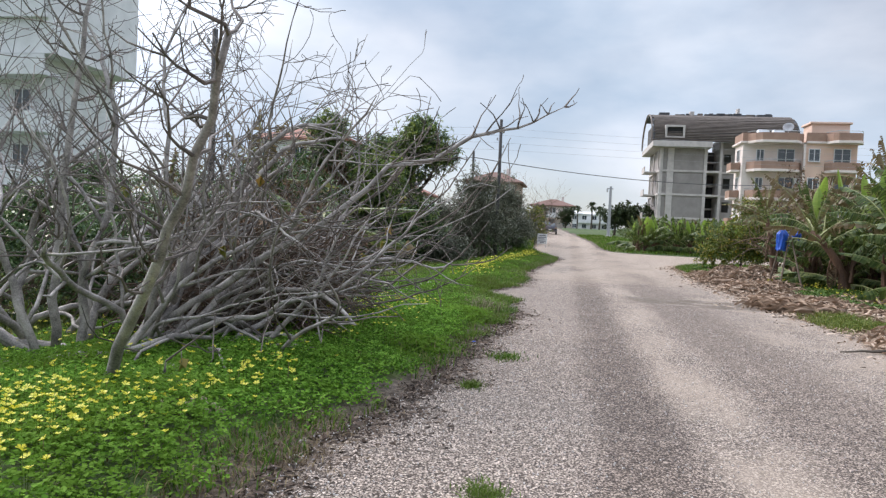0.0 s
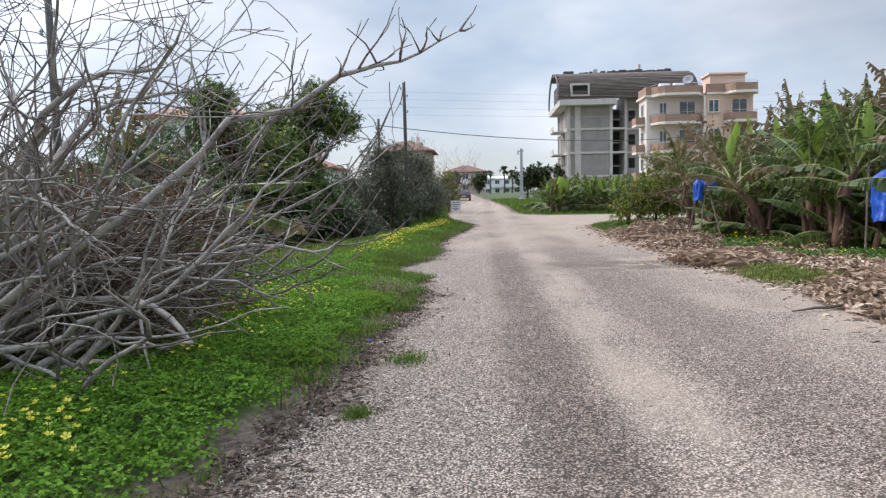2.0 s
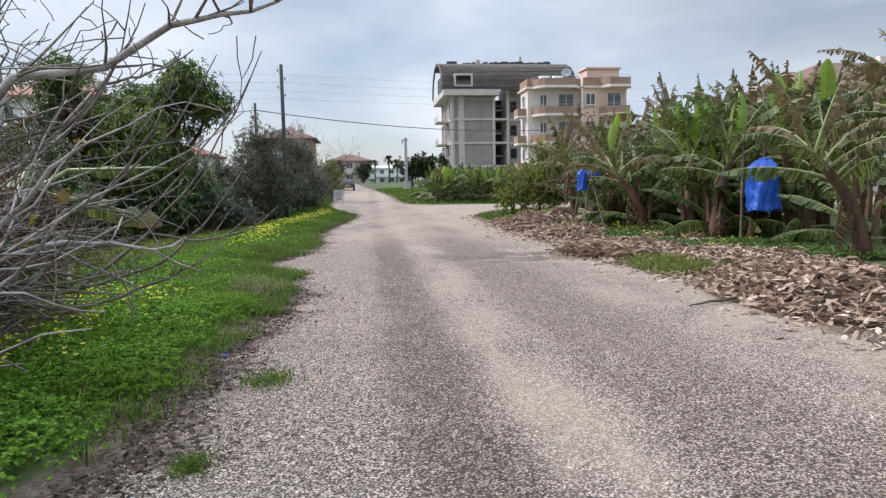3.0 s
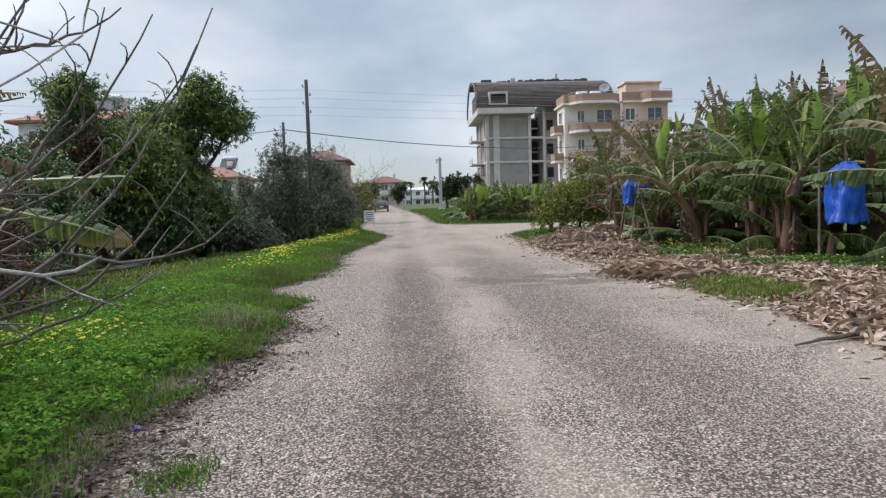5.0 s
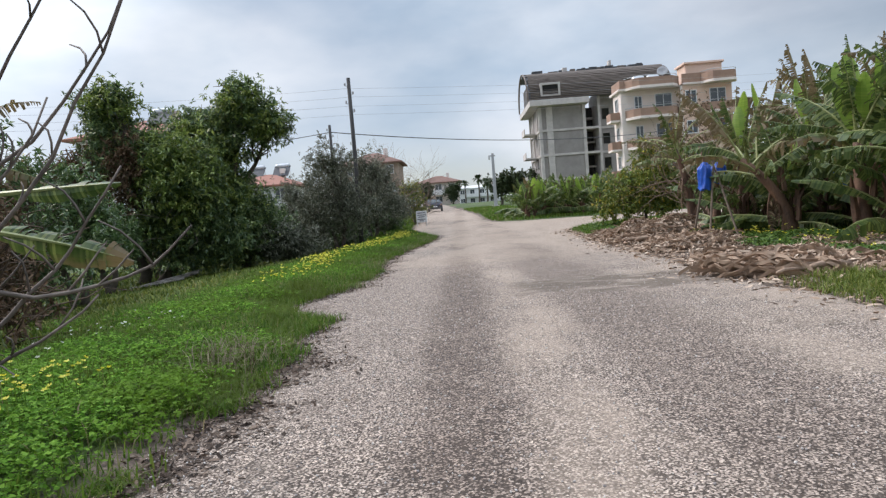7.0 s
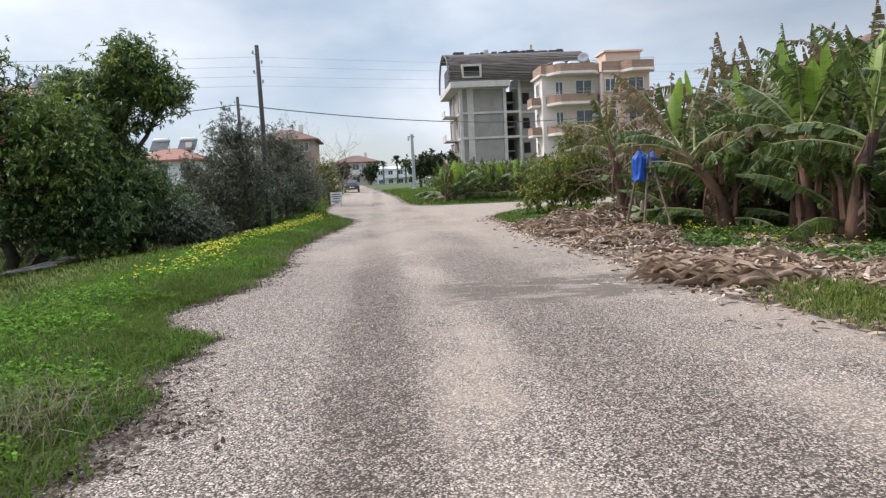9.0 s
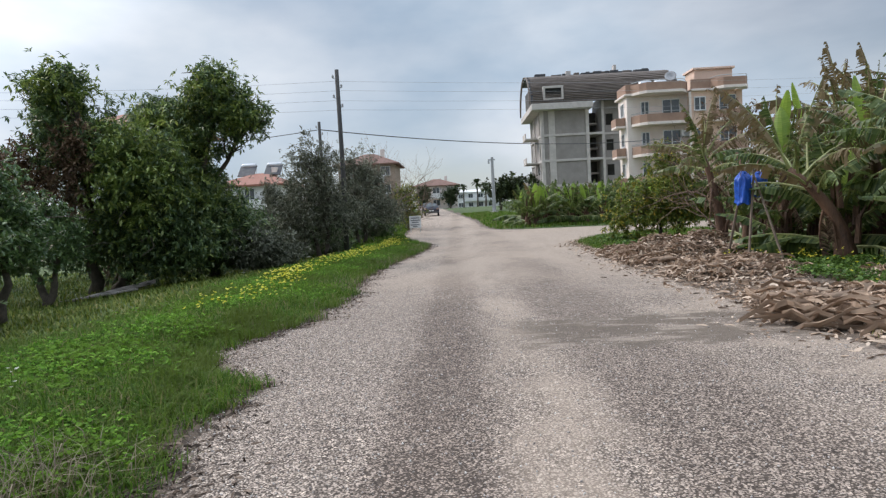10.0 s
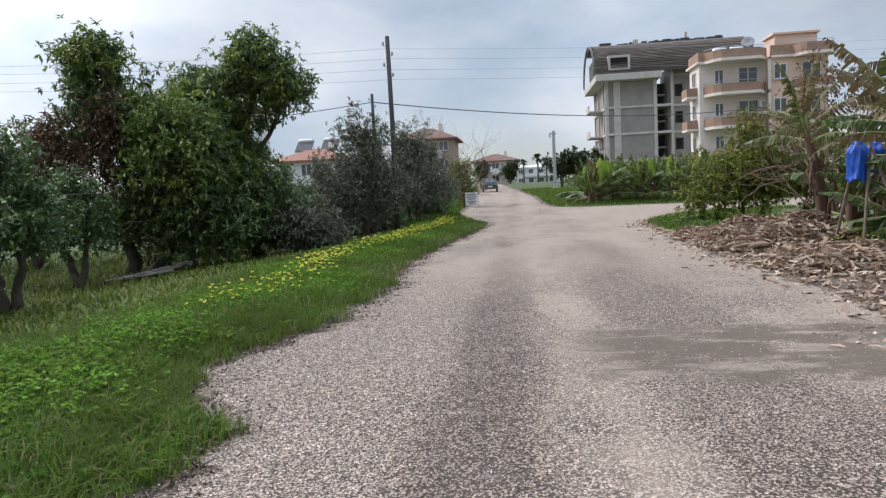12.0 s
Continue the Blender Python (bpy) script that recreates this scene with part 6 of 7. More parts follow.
def dry_pieces():
    """A few curled strips of withered leaf, shared by all heaps."""
    out = []
    for k in range(6):
        n, L, w = 7, 0.4 + 0.13 * k, 0.02 + 0.02 * (k % 3)
        v, f = [], []
        for i in range(n + 1):
            u = i / n
            c = 0.07 * math.sin(u * math.pi * (1 + k % 2)) + 0.03 * rng.normal()
            ww = w * (0.75 + 0.3 * rng.normal()) * min(1.0, 6 * u * (1 - u) + 0.35) + 0.006
            s = 0.09 * math.sin(u * (2.5 + k) + k) + 0.015 * rng.normal()
            v += [(L * (u - 0.5), s - ww, c + 0.035), (L * (u - 0.5), s, c), (L * (u - 0.5), s + ww, c + 0.03), (L * (u - 0.5), s, c - 0.012)]
        for i in range(n):
            for a in range(4):
                f.append((i * 4 + a, i * 4 + (a + 1) % 4, (i + 1) * 4 + (a + 1) % 4, (i + 1) * 4 + a))
        me = Shape().add(v, f).mesh("dry_leaf")
        me.materials.append(M_deadleaf)
        out.append(me)
    return out


PIECES = dry_pieces()
M_heap = plain("rotting_leaf_litter", (0.11, 0.08, 0.058), (0.36, 0.28, 0.205), 9, 0.95, bump=0.9, dist=0.05, fine=45)


def heap(x, y, lx, ly, h, turn, singles, loose, label, big=1.0):
    z = ground_z(x, y)
    t = thing("leaf_heap", (x, y, z - 0.02), label, "debris heap", "heaps of dry leaves", turn)

    def top(px, py):
        d = (px / lx) ** 2 + (py / ly) ** 2
        return h * max(0.0, 1 - d) ** 0.8 * (0.8 + 0.3 * math.sin(px * 3.1) * math.cos(py * 3.7))

    n = 20
    v, f = [], []
    for j in range(n + 1):
        for i in range(n + 1):
            px, py = lx * (2 * i / n - 1), ly * (2 * j / n - 1)
            v.append((px, py, top(px, py) - 0.04 + 0.02 * rng.normal() * (top(px, py) > 0)))
    for j in range(n):
        for i in range(n):
            f.append((j * (n + 1) + i, j * (n + 1) + i + 1, (j + 1) * (n + 1) + i + 1, (j + 1) * (n + 1) + i))
    part("litter", Shape().add(v, f), M_heap, t, smooth=True)
    a = math.radians(turn)
    for k in range(singles):
        r, b = math.sqrt(rng.random()) * 0.98, rng.random() * math.tau
        px, py = lx * r * math.cos(b), ly * r * math.sin(b)
        o = part("dry_leaf", PIECES[k % 6], M_deadleaf, t)
        s = rng.uniform(0.35, 0.85) * big
        o.matrix_basis = pose(px, py, top(px, py) + rng.uniform(0.0, 0.05), rng.normal() * 14, rng.normal() * 9, rng.uniform(0, 360)) @ Matrix.Diagonal((s, s, s, 1))
    # the small scraps
    tv = np.array([(-0.5, -0.1, 0.02), (0, -0.14, 0.08), (0.5, -0.05, 0), (0.5, 0.05, 0.02), (0, 0.12, 0.06), (-0.5, 0.08, 0)], float)
    tf = np.array([(0, 1, 4, 5), (1, 2, 3, 4)])
    r, b = np.sqrt(rng.random(loose)) * 1.12, rng.random(loose) * math.tau
    P = np.stack([lx * r * np.cos(b), ly * r * np.sin(b)], 1)
    Z = np.array([top(p, q) for p, q in P]) + 0.02 + rng.random(loose) * 0.04
    d = rng.normal(size=(loose, 3)) * (1, 1, 0.3)
    V, F = strewn(tv, tf, np.c_[P, Z], frames_up(d), rng.uniform(0.05, 0.24, loose))
    tagged(part("leaf_scrap", array_mesh("leaf_scrap", V, F), M_deadleaf, t), kind="stuff")


heap(5.9, 30.6, 1.5, 2.1, 0.62, 10, 230, 4200, "tall heap of dry tan banana leaves by the road")
heap(5.2, 33.2, 0.9, 1.4, 0.25, 0, 80, 1500, "low spill of dry leaves at the road edge")
heap(5.6, 27.0, 1.2, 1.6, 0.3, 0, 140, 2800, "flattened heap of withered leaves and stalks")
heap(5.3, 21.9, 1.1, 1.5, 0.22, 20, 150, 2600, "bundle of dry banana stalks beside the road", 1.2)
heap(6.6, 19.0, 1.3, 2.6, 0.2, 0, 130, 4200, "spread of shredded dry leaves under the bananas")
heap(5.6, 15.6, 1.3, 2.2, 0.34, -8, 240, 4600, "broad heap of dry brown banana leaves at the road edge")
heap(6.6, 12.2, 1.5, 2.2, 0.3, 0, 90, 2800, "low heap of dry brown leaves at the road edge")
heap(7.6, 24.2, 1.2, 2.0, 0.16, 0, 60, 2200, "litter of dry leaves under the banana plants")
# cut banana stalks at the edge
stalks = [(4.75 + 0.5 * rng.random(), 20.3 + 2.2 * rng.random(), rng.normal() * 22 + 12, rng.uniform(0.5, 1.5), rng.uniform(0.025, 0.07)) for _ in range(13)]
stalks += [(4.8 + 0.6 * rng.random(), 29.0 + 2.6 * rng.random(), rng.normal() * 25 + 20, rng.uniform(0.6, 1.2), rng.uniform(0.03, 0.06)) for _ in range(16)]
for x, y, a, L, r in stalks:
    st = part("cut_stalk", Shape().tube([(-L / 2, 0, 0), (-L / 4, 0.03, 0.02), (L / 4, -0.02, 0.01), (L / 2, 0, 0)], [r * 0.75, r, r, r * 0.9], 9), M_stalk, None, smooth=True)
    st.matrix_basis = pose(x, y, ground_z(x, y) + r + 0.06, 0, 0, a)
    tagged(st, "cut dry banana stalk lying at the road edge", "stalk", "cut stalks")
# long withered leaves drawn together at the road edge, round a cut trunk
bundle = thing("leaf_bundle", (4.5, 20.9, ground_z(4.5, 20.9)), "bundle of long withered banana leaves beside the road", "debris heap")
for k in range(64):
    o = part("dry_leaf", PIECES[k % 6], M_deadleaf, bundle)
    u = rng.uniform(-0.65, 0.75)
    o.matrix_basis = pose(0.8 * u + rng.normal() * 0.1, -0.62 * u + rng.normal() * 0.16, 0.04 + 0.11 * rng.random(), rng.normal() * 30, rng.normal() * 7, -38 + rng.normal() * 14) @ Matrix.Diagonal((1.15, 0.95, 1.0, 1))
part("cut_trunk", Shape().tube(bent((0.1, 0.0, 0.09), (0.75, -0.5, 0.1), (0, 0, 0.02), 6, 0.01), [0.05, 0.075, 0.085, 0.09, 0.09, 0.088], 10), M_stalk, bundle, "cut end of a banana trunk", smooth=True)
stick = part("stick", Shape().tube(bent((3.45, 15.0, 0.05), (4.5, 15.35, 0.06), (0, 0.05, 0.01), 7, 0.008), [0.008, 0.014, 0.018, 0.022, 0.025, 0.028, 0.026], 6), M_bark)
tagged(stick, "dark dead branch lying on the road edge", "stick")

for k in range(13):
    a, r = rng.random() * math.tau, 0.28 * math.sqrt(rng.random())
    x, y, w = -3.2 + r * math.cos(a), 8.85 + 0.8 * r * math.sin(a), rng.uniform(0.025, 0.055)
    v = [(w * (1 + 0.12 * rng.normal()) * math.cos(b) * math.cos(c), 0.8 * w * (1 + 0.12 * rng.normal()) * math.sin(b) * math.cos(c), 0.65 * w * math.sin(c)) for c in (-1.3, -0.5, 0.4, 1.2) for b in (j * math.tau / 7 for j in range(7))]
    f = [(i * 7 + j, i * 7 + (j + 1) % 7, i * 7 + 7 + (j + 1) % 7, i * 7 + 7 + j) for i in range(3) for j in range(7)] + [tuple(range(6, -1, -1)), tuple(range(21, 28))]
    st = part("stone", Shape().add(v, f), M_cobble, None, smooth=True)
    st.matrix_basis = pose(x, y, ground_z(x, y) + 0.06 + 0.5 * w, 0, 0, rng.uniform(0, 360))
    tagged(st, "rounded pinkish field stone in the clover", "stone", "field stones")
scrap = part("plastic_scrap", Shape().add([(-0.025, -0.012, 0.0), (0.02, -0.018, 0.008), (0.028, 0.012, 0.003), (-0.012, 0.018, 0.012), (0, 0, 0.018)], [(0, 1, 4), (1, 2, 4), (2, 3, 4), (3, 0, 4), (3, 2, 1, 0)]), M_bag, None, at=(-1.71, 13.37, 0.05))
tagged(scrap, "scrap of blue plastic on the road edge", "litter")

# ---- grass, clover and flowers ----


def blades(name, P, hgt, lean, mat, label, width=0.007, cat="grass"):
    """Bent two-piece blades at places P."""
    n = len(P)
    a = rng.random(n) * math.tau
    d = np.stack([np.cos(a), np.sin(a), 0 * a], 1)
    s = np.stack([-np.sin(a), np.cos(a), 0 * a], 1)
    h = hgt * rng.uniform(0.45, 1.2, n)
    ln = lean * rng.uniform(0.2, 1.5, n)
    w = width * rng.uniform(0.7, 1.4, n)
    up = np.array([0, 0, 1.0])
    m = P + d * (ln * h * 0.35)[:, None] + up * (h * 0.6)[:, None]
    t = P + d * (ln * h)[:, None] + up * (h * (1 - 0.25 * ln))[:, None]
    V = np.stack([P - s * w[:, None], P + s * w[:, None], m + s * (w * 0.8)[:, None], m - s * (w * 0.8)[:, None], t + s * (w * 0.12)[:, None], t - s * (w * 0.12)[:, None]], 1).reshape(-1, 3)
    F = (np.array([(0, 1, 2, 3), (3, 2, 4, 5)])[None] + (np.arange(n) * 6)[:, None, None]).reshape(-1, 4)
    return tagged(part(name, array_mesh(name, V, F), mat), label, cat, kind="stuff")


def scatter(n, x0, x1, y0, y1, keep):
    x, y = rng.uniform(x0, x1, n), rng.uniform(y0, y1, n)
    k = rng.random(n) < keep(x, y)
    x, y = x[k], y[k]
    return np.stack([x, y, land(x, y)], 1)


def verge(x, y):
    """How far onto the left verge a place lies, in metres."""
    return edge_left(y) - x


def clover(name, P, size, label, mat=None):
    """Three round leaflets on each stalk."""
    n = len(P)
    a0 = rng.random(n) * math.tau
    h = rng.uniform(0.03, 0.16, n) * (1 + 0.35 * wave(P[:, 0], P[:, 1], 2.5, 4))
    Vs, Fs = [], []
    tv = np.array([(0, 0, 0), (0.6, -0.42, 0.08), (1, 0, -0.06), (0.6, 0.42, 0.08)], float)
    tf = np.array([(0, 1, 2, 3)])
    for k in range(3):
        a = a0 + k * math.tau / 3
        d = np.stack([np.cos(a), np.sin(a), rng.normal(size=n) * 0.35 - 0.1], 1)
        V, F = strewn(tv, tf, P + np.stack([0 * h, 0 * h, h], 1), frames_up(d), size * rng.uniform(0.7, 1.3, n))
        Fs.append(F + k * n * 4)
        Vs.append(V)
    return tagged(part(name, array_mesh(name, np.concatenate(Vs), np.concatenate(Fs)), mat or M_clover), label, "clover", kind="stuff")


def flowers(name, P, h0, h1, size, mat, label):
    """Open cups of five petals on thin stalks."""
    n = len(P)
    h = rng.uniform(h0, h1, n)
    C = P + np.stack([0 * h, 0 * h, h], 1)
    tilt = rng.normal(size=(n, 2)) * 0.3
    tv, tf = [(0, 0, -0.25)], []
    for k in range(5):
        a = k * math.tau / 5
        i = len(tv)
        tv += [(0.75 * math.cos(a - 0.5), 0.75 * math.sin(a - 0.5), 0.22), (1.0 * math.cos(a), 1.0 * math.sin(a), 0.3), (0.75 * math.cos(a + 0.5), 0.75 * math.sin(a + 0.5), 0.22)]
        tf.append((0, i, i + 1, i + 2))
    z = np.stack([tilt[:, 0], tilt[:, 1], np.ones(n)], 1)
    z /= np.linalg.norm(z, axis=1, keepdims=True)
    x = np.cross(np.tile([0, 1.0, 0], (n, 1)), z)
    x /= np.linalg.norm(x, axis=1, keepdims=True)
    R = np.stack([x, np.cross(z, x), z], 2)
    V, F = strewn(np.array(tv), np.array(tf), C, R, size * rng.uniform(0.7, 1.25, n))
    f = tagged(part(name, array_mesh(name, V, F), mat), label, "flowers", kind="stuff")
    w = 0.0022
    SV = np.stack([P + (-w, 0, 0), P + (w, 0, 0), C + (w, 0, 0), C + (-w, 0, 0)], 1).reshape(-1, 3)
    SF = np.arange(4 * n).reshape(n, 4)
    tagged(part(name + "_stalks", array_mesh(name + "_stalks", SV, SF), M_grass), "thin green flower stalks", "flowers", kind="stuff")
    return f


def in_clover(x, y):
    v = verge(x, y)
    near = smooth01(0.15, 0.75, v + 0.25 * wave(x, y, 2.2, 1)) * (1 - smooth01(4.6, 6.5, v)) * (1 - smooth01(15.5, 19, y + wave(x, y, 1.0)))
    bare = smooth01(0.55, 0.75, wave(x, y, 1.6, 6)) * (1 - smooth01(0.8, 2.0, v))
    worn = np.exp(-((x + 2.35) / 0.45) ** 2 - ((y - 8.5) / 0.8) ** 2)
    return near * (1 - 0.9 * bare) * (1 - 0.95 * worn)


clover("clover_patch", scatter(190000, -9.2, -1.2, 3.0, 19, lambda x, y: in_clover(x, y) * smooth01(3.2, 6.0, y + 0.6 * wave(x, y, 1.3, 4))), 0.032, "dense bright green wood-sorrel clover on the verge")
blades("verge_grass", scatter(230000, -6.5, -0.8, 11, 46, lambda x, y: smooth01(-0.1, 0.25, verge(x, y) + 0.12 * wave(x, y, 3)) * (1 - smooth01(2.6, 4.2, verge(x, y))) * (0.25 + 0.75 * smooth01(14.5, 19, y))),
       0.17, 0.9, M_grass, "lush green grass on the road verge", 0.0048)
blades("low_grass", scatter(85000, -5.2, -1.2, 15.5, 25, lambda x, y: smooth01(-0.05, 0.3, verge(x, y) + 0.1 * wave(x, y, 3)) * (0.35 + 0.65 * smooth01(-0.4, 0.5, wave(x, y, 1.4, 2)))), 0.12, 1.3, M_grass, "short tangled green grass on the verge", 0.004)
blades("edge_grass", scatter(26000, -3.2, -0.9, 5, 22, lambda x, y: smooth01(-0.05, 0.12, verge(x, y)) * (1 - smooth01(0.35, 0.9, verge(x, y))) * smooth01(-0.1, 0.5, wave(x, y, 1.5, 3))),
       0.12, 0.9, M_grass, "short grass creeping to the road edge", 0.005)
blades("meadow_grass", scatter(60000, -20, -3.2, 9, 44, lambda x, y: smooth01(2.4, 4.2, verge(x, y)) * (1 - 0.6 * smooth01(9, 20, verge(x, y)))),
       0.17, 0.9, M_meadow, "rough olive-green meadow grass in the orchard", 0.014)
clover("verge_herbs", scatter(60000, -6.5, -1.2, 17, 45, lambda x, y: smooth01(0.2, 0.7, verge(x, y)) * (1 - smooth01(2.2, 4.0, verge(x, y))) * smooth01(-0.6, 0.5, wave(x, y, 1.2, 8))), 0.04, "low leafy herbs among the verge grass")
blades("far_verge_grass", scatter(26000, -7, -1.5, 44, 75, lambda x, y: smooth01(0.1, 0.5, verge(x, y))), 0.25, 0.7, M_grass, "green verge grass along the far road", 0.018)
blades("straw_tuft", scatter(9000, -3.4, -1.3, 15.0, 18.8, lambda x, y: np.exp(-(((x + 2.0) / 0.24) ** 2 + ((y - 16.9) / 0.42) ** 2))), 0.3, 1.0, M_straw, "dry grey-brown weeds at the road edge", 0.003)
blades("straw_patch", scatter(12000, -3.6, -1.6, 6.5, 10.5, lambda x, y: np.exp(-((x + 2.4) / 0.4) ** 2 - ((y - 8.5) / 0.8) ** 2)), 0.07, 1.3, M_browngrass, "trampled brown grass at the road edge", 0.004)
blades("straw_edge", scatter(11000, -3.6, -1.0, 22.5, 45, lambda x, y: (1 - smooth01(0.3, 0.95, verge(x, y))) * smooth01(-0.05, 0.1, verge(x, y)) * smooth01(-0.3, 0.5, wave(x, y, 0.9, 5))), 0.18, 1.0, M_straw, "dry grass fringe along the road", 0.005)


def right_verge(x, y):
    return x - edge_right(y)


blades("corner_grass", scatter(36000, 4.6, 13, 33, 46.2, lambda x, y: smooth01(0.05, 0.4, right_verge(x, y)) * (1 - smooth01(3, 5, right_verge(x, y)))), 0.2, 0.7, M_grass, "green grass at the junction corner", 0.009)
blades("junction_grass", scatter(15000, 1.8, 30, 53.2, 60, lambda x, y: smooth01(0.1, 0.5, np.minimum(right_verge(x, y), y - 53.2))), 0.22, 0.7, M_grass, "green grass strip beyond the junction", 0.018)
blades("far_corner_grass", scatter(16000, 0.5, 9, 59, 95, lambda x, y: smooth01(0.1, 0.6, right_verge(x, y)) * (1 - smooth01(4, 6, right_verge(x, y)))), 0.22, 0.7, M_grass, "green grass by the far road", 0.03)
blades("roadside_tuft", scatter(30000, 4.3, 6.2, 17.0, 21.0, lambda x, y: np.exp(-(((x - 5.1) / 0.5) ** 2 + ((y - 18.9) / 0.9) ** 2))), 0.14, 0.9, M_meadow, "tufts of grass between the leaf heaps", 0.005)
clover("weed_patch", scatter(28000, 6.0, 10.5, 18.5, 33, lambda x, y: smooth01(1.6, 2.4, right_verge(x, y)) * smooth01(-0.5, 0.4, wave(x, y, 0.9, 7))), 0.06, "leafy green weeds under the banana plants", M_weed)
clover("corner_weeds", scatter(16000, 5.0, 8.5, 33.5, 42, lambda x, y: np.exp(-(((x - 6.6) / 0.9) ** 2 + ((y - 37.5) / 2.6) ** 2))), 0.09, "broad-leaved green weeds at the field corner", M_weed)
flowers("yellow_flowers", scatter(10500, -9.0, -2.0, 4.5, 14, lambda x, y: smooth01(0.6, 1.4, verge(x, y)) * smooth01(4.5, 6.5, y) * (1 - smooth01(7.6, 9.0, -x + 0.5 * wave(x, y, 1.7, 2))) * (0.07 + 0.93 * (1 - smooth01(8.5, 12, y)) * smooth01(-0.3, 0.6, wave(x, y, 0.9, 3)))), 0.13, 0.25, 0.026, M_flower, "yellow wood-sorrel flowers in the clover")
flowers("crest_flowers", scatter(15000, -6, -1.2, 19, 45, lambda x, y: np.exp(-(((verge(x, y) - 1.55) / 0.34) ** 2)) * smooth01(22.5, 26.5, y) * (0.35 + 0.65 * smooth01(-0.4, 0.4, wave(x, y, 1.3, 2)))), 0.16, 0.34, 0.03, M_flower, "band of yellow flowers along the crest of the verge")
flowers("verge_flowers", scatter(1000, -6, -1.5, 12.5, 16.6, lambda x, y: smooth01(0.9, 1.6, verge(x, y)) * (1 - smooth01(3, 4, verge(x, y)))), 0.14, 0.28, 0.022, M_flower, "scattered yellow flowers in the grass")
flowers("white_flowers", scatter(90, -6, -2.5, 14, 20, lambda x, y: smooth01(1.2, 2, verge(x, y)) + 0 * x), 0.18, 0.3, 0.018, M_white, "a few pale flowers in the grass")
flowers("field_flowers", scatter(1500, 6, 10, 20, 40, lambda x, y: smooth01(1.4, 2.2, right_verge(x, y)) * (1 - smooth01(3.2, 4.5, right_verge(x, y))) * smooth01(-0.2, 0.5, wave(x, y, 1.2, 9))), 0.16, 0.34, 0.028, M_flower, "yellow flowers among the weeds under the bananas")
# weeds in the road surface
for k, (x, y, r) in enumerate(((-1.22, 12.6, 0.22), (-1.4, 10.9, 0.12), (-0.95, 8.15, 0.16), (-1.75, 14.2, 0.2))):
    P = np.c_[rng.normal(x, r * 0.45, 420), rng.normal(y, r * 0.6, 420)]
    blades("road_weed", np.c_[P, rise(P[:, 1]) + 0.012], 0.06, 1.1, M_grass, "small green weed growing in the gravel", 0.004, "weed")


def stones():
    """Loose chips lying on the road and its edges."""
    tv = np.array([(1, 0, 0), (0, 1, 0), (-1, 0, 0), (0, -1, 0), (0, 0, 0.7), (0, 0, -0.7)], float) * (1.0, 0.75, 0.8)
    tf = np.array([(0, 1, 4), (1, 2, 4), (2, 3, 4), (3, 0, 4), (1, 0, 5), (2, 1, 5), (3, 2, 5), (0, 3, 5)])
    n = 18000
    y = 5 + 22 * rng.random(n) ** 1.3
    l, r = edge_left(y), edge_right(y)
    u = rng.random(n) ** 1.5
    x = l - 0.05 + (r - l) * u
    P = np.stack([x, y, rise(y) + 0.028 + 0.012 * wave(x, y, 0.9, 3)], 1)
    V, F = strewn(tv, tf, P, frames_along(rng.normal(size=(n, 3))), 0.0045 + 0.008 * rng.random(n) ** 2)
    tagged(part("loose_gravel", array_mesh("loose_gravel", V, F), M_chip), "loose pale stone chips on the road", "gravel", kind="stuff")
    n = 20000
    y = 5 + 40 * rng.random(n) ** 1.2
    x = edge_left(y) + rng.normal(0.1, 0.3, n) * (0.6 + 0.5 * wave(0 * y, y, 1.8, 2))
    tv2 = np.array([(-0.5, -0.1, 0.02), (0, -0.16, 0.1), (0.5, -0.05, 0), (0.5, 0.05, 0.02), (0, 0.16, 0.06), (-0.5, 0.08, 0)], float)
    P = np.stack([x, y, np.maximum(land(x, y), rise(y)) + 0.025], 1)
    V, F = strewn(tv2, np.array([(0, 1, 4, 5), (1, 2, 3, 4)]), P, frames_up(rng.normal(size=(n, 3)) * (1, 1, 0.3)), 0.01 + 0.06 * rng.random(n) ** 2.2)
    tagged(part("leaf_litter", array_mesh("leaf_litter", V, F), M_litter), "brown leaf litter along the road edge", "litter", kind="stuff")


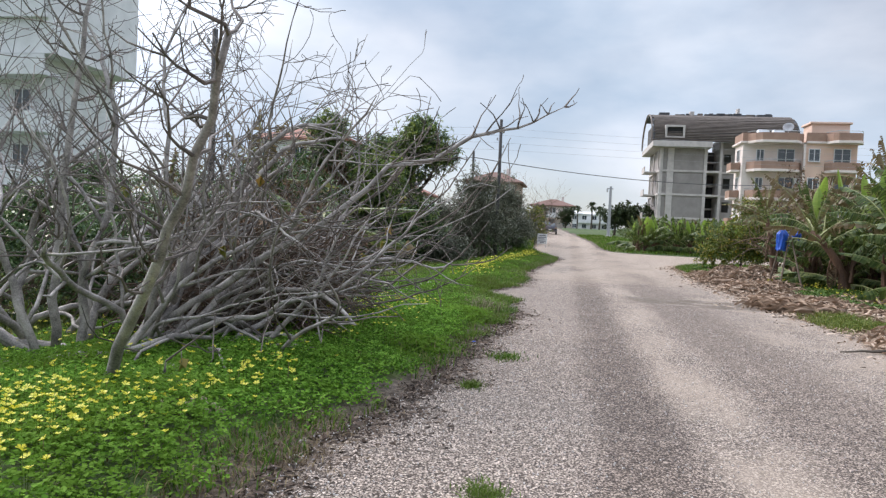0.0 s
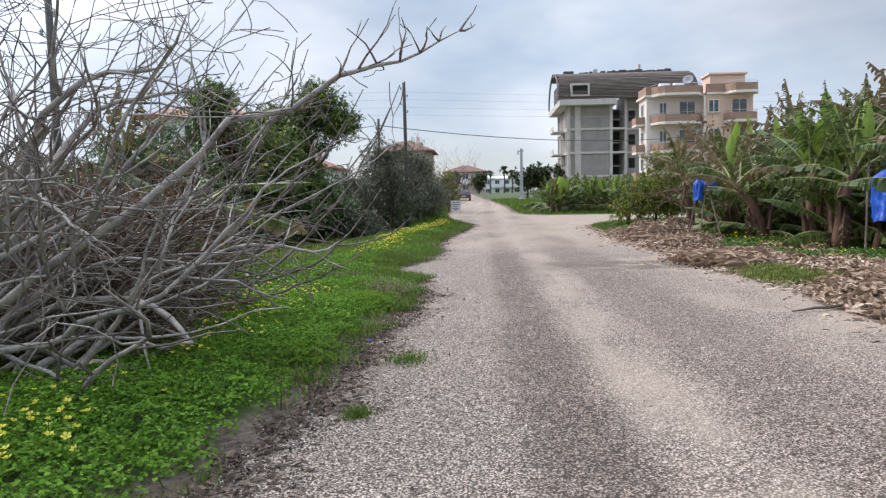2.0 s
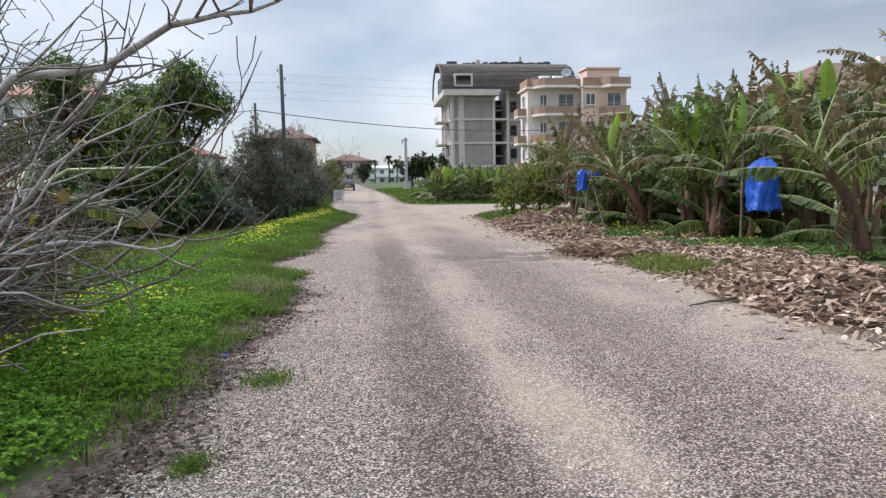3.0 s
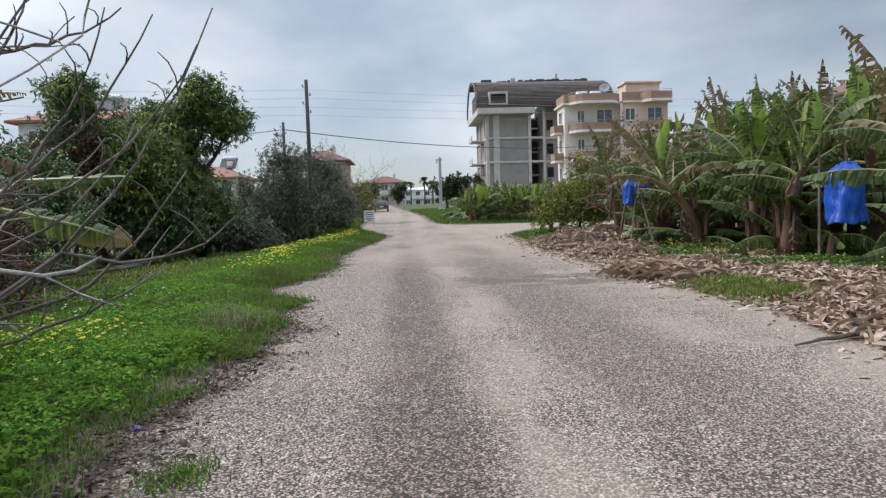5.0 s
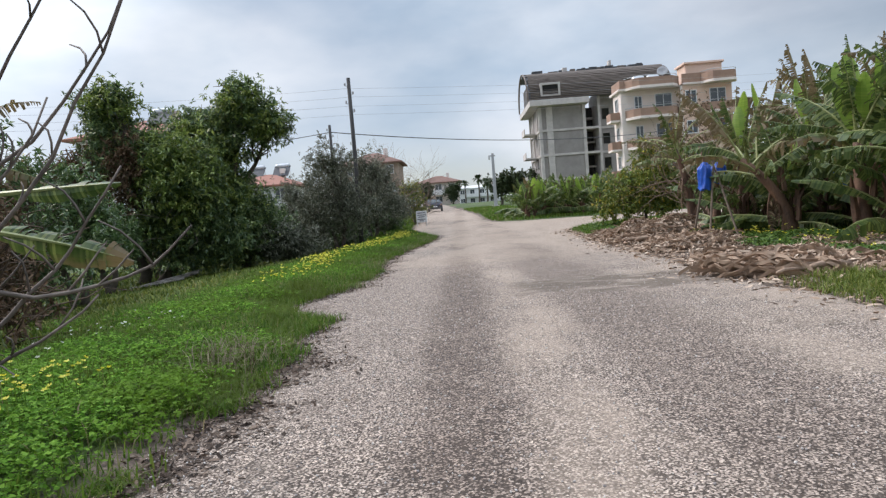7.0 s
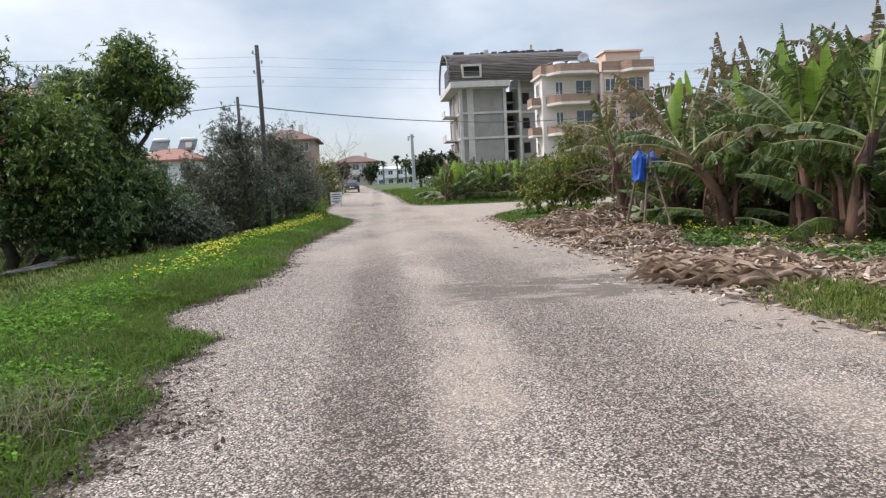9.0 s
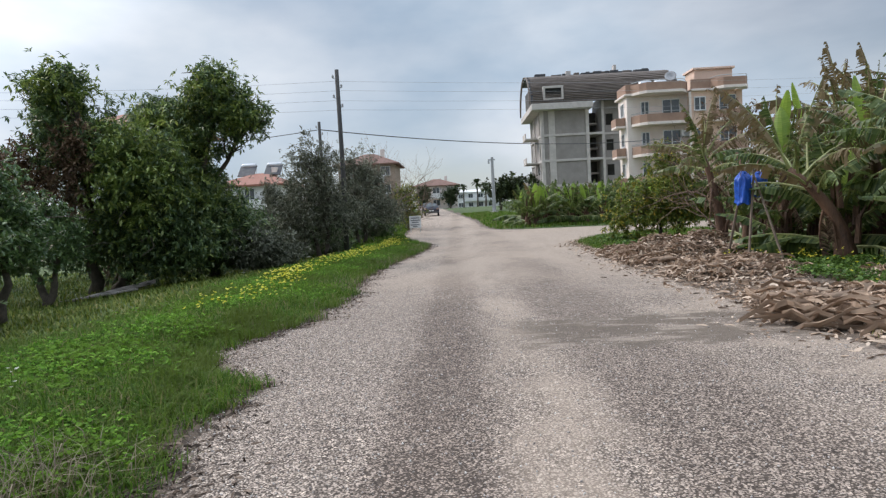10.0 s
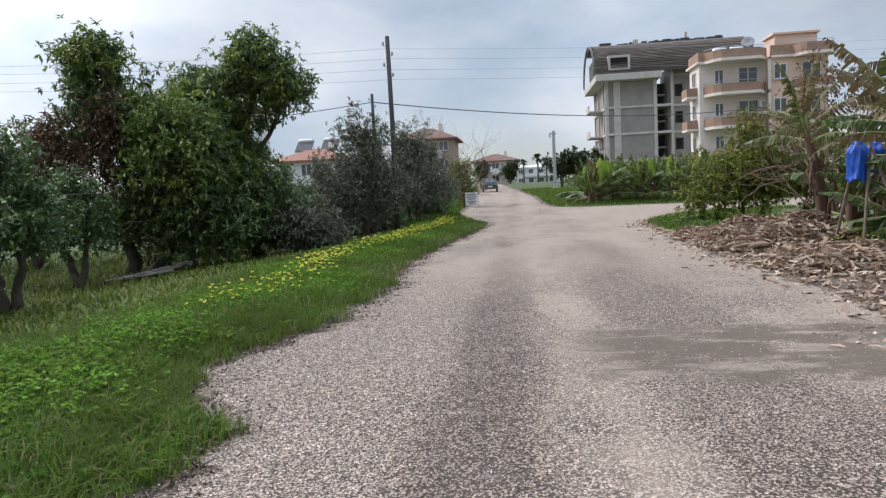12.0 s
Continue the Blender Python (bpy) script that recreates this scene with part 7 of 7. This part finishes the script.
def edge_litter():
    """Rotting leaves that lie thick on the gravel beside the verge."""
    n = 5200
    y = 7.5 + 10.5 * rng.random(n)
    x = edge_left(y) + np.abs(rng.normal(0.0, 0.38, n)) * (0.75 + 0.6 * wave(0 * y, y, 1.6, 2)) - 0.1
    k = wave(x, y, 3.2, 5) > -0.35
    x, y = x[k], y[k]
    n = len(x)
    tv = np.array([(-0.5, -0.12, 0.02), (0, -0.2, 0.1), (0.5, -0.05, 0), (0.5, 0.05, 0.02), (0, 0.2, 0.06), (-0.5, 0.1, 0)], float)
    P = np.stack([x, y, np.maximum(land(x, y), rise(y)) + 0.03], 1)
    V, F = strewn(tv, np.array([(0, 1, 4, 5), (1, 2, 3, 4)]), P, frames_up(rng.normal(size=(n, 3)) * (1, 1, 0.2)), 0.02 + 0.06 * rng.random(n) ** 2)
    tagged(part("rotting_leaf_litter", array_mesh("rotting_leaf_litter", V, F), M_litter), "dark rotting leaves on gravel beside the verge", "litter", kind="stuff")


def right_litter():
    """Scraps of dead leaf strewn over the earth between the road and the banana rows."""
    n = 15000
    y = 8 + 36 * rng.random(n)
    x = edge_right(y) + rng.normal(0.55, 0.5, n)
    tv = np.array([(-0.5, -0.1, 0.02), (0, -0.16, 0.1), (0.5, -0.05, 0), (0.5, 0.05, 0.02), (0, 0.16, 0.06), (-0.5, 0.08, 0)], float)
    P = np.stack([x, y, np.maximum(land(x, y), rise(y)) + 0.025], 1)
    V, F = strewn(tv, np.array([(0, 1, 4, 5), (1, 2, 3, 4)]), P, frames_up(rng.normal(size=(n, 3)) * (1, 1, 0.3)), 0.03 + 0.16 * rng.random(n) ** 2.2)
    tagged(part("dry_leaf_litter", array_mesh("dry_leaf_litter", V, F), M_deadleaf), "tan scraps of dead banana leaf on bare earth", "litter", kind="stuff")


def chip_material():
    m, nt, bs = material("stone_chip")
    g = nt.nodes.new("ShaderNodeNewGeometry")
    nt.links.new(ramp(nt, g.outputs["Random Per Island"], [(0.0, (0.16, 0.14, 0.13)), (0.4, (0.38, 0.34, 0.315)), (1.0, (0.66, 0.62, 0.58))]), bs.inputs["Base Color"])
    bs.inputs["Roughness"].default_value = 0.85
    return m


M_chip = chip_material()
stones()
edge_litter()
right_litter()
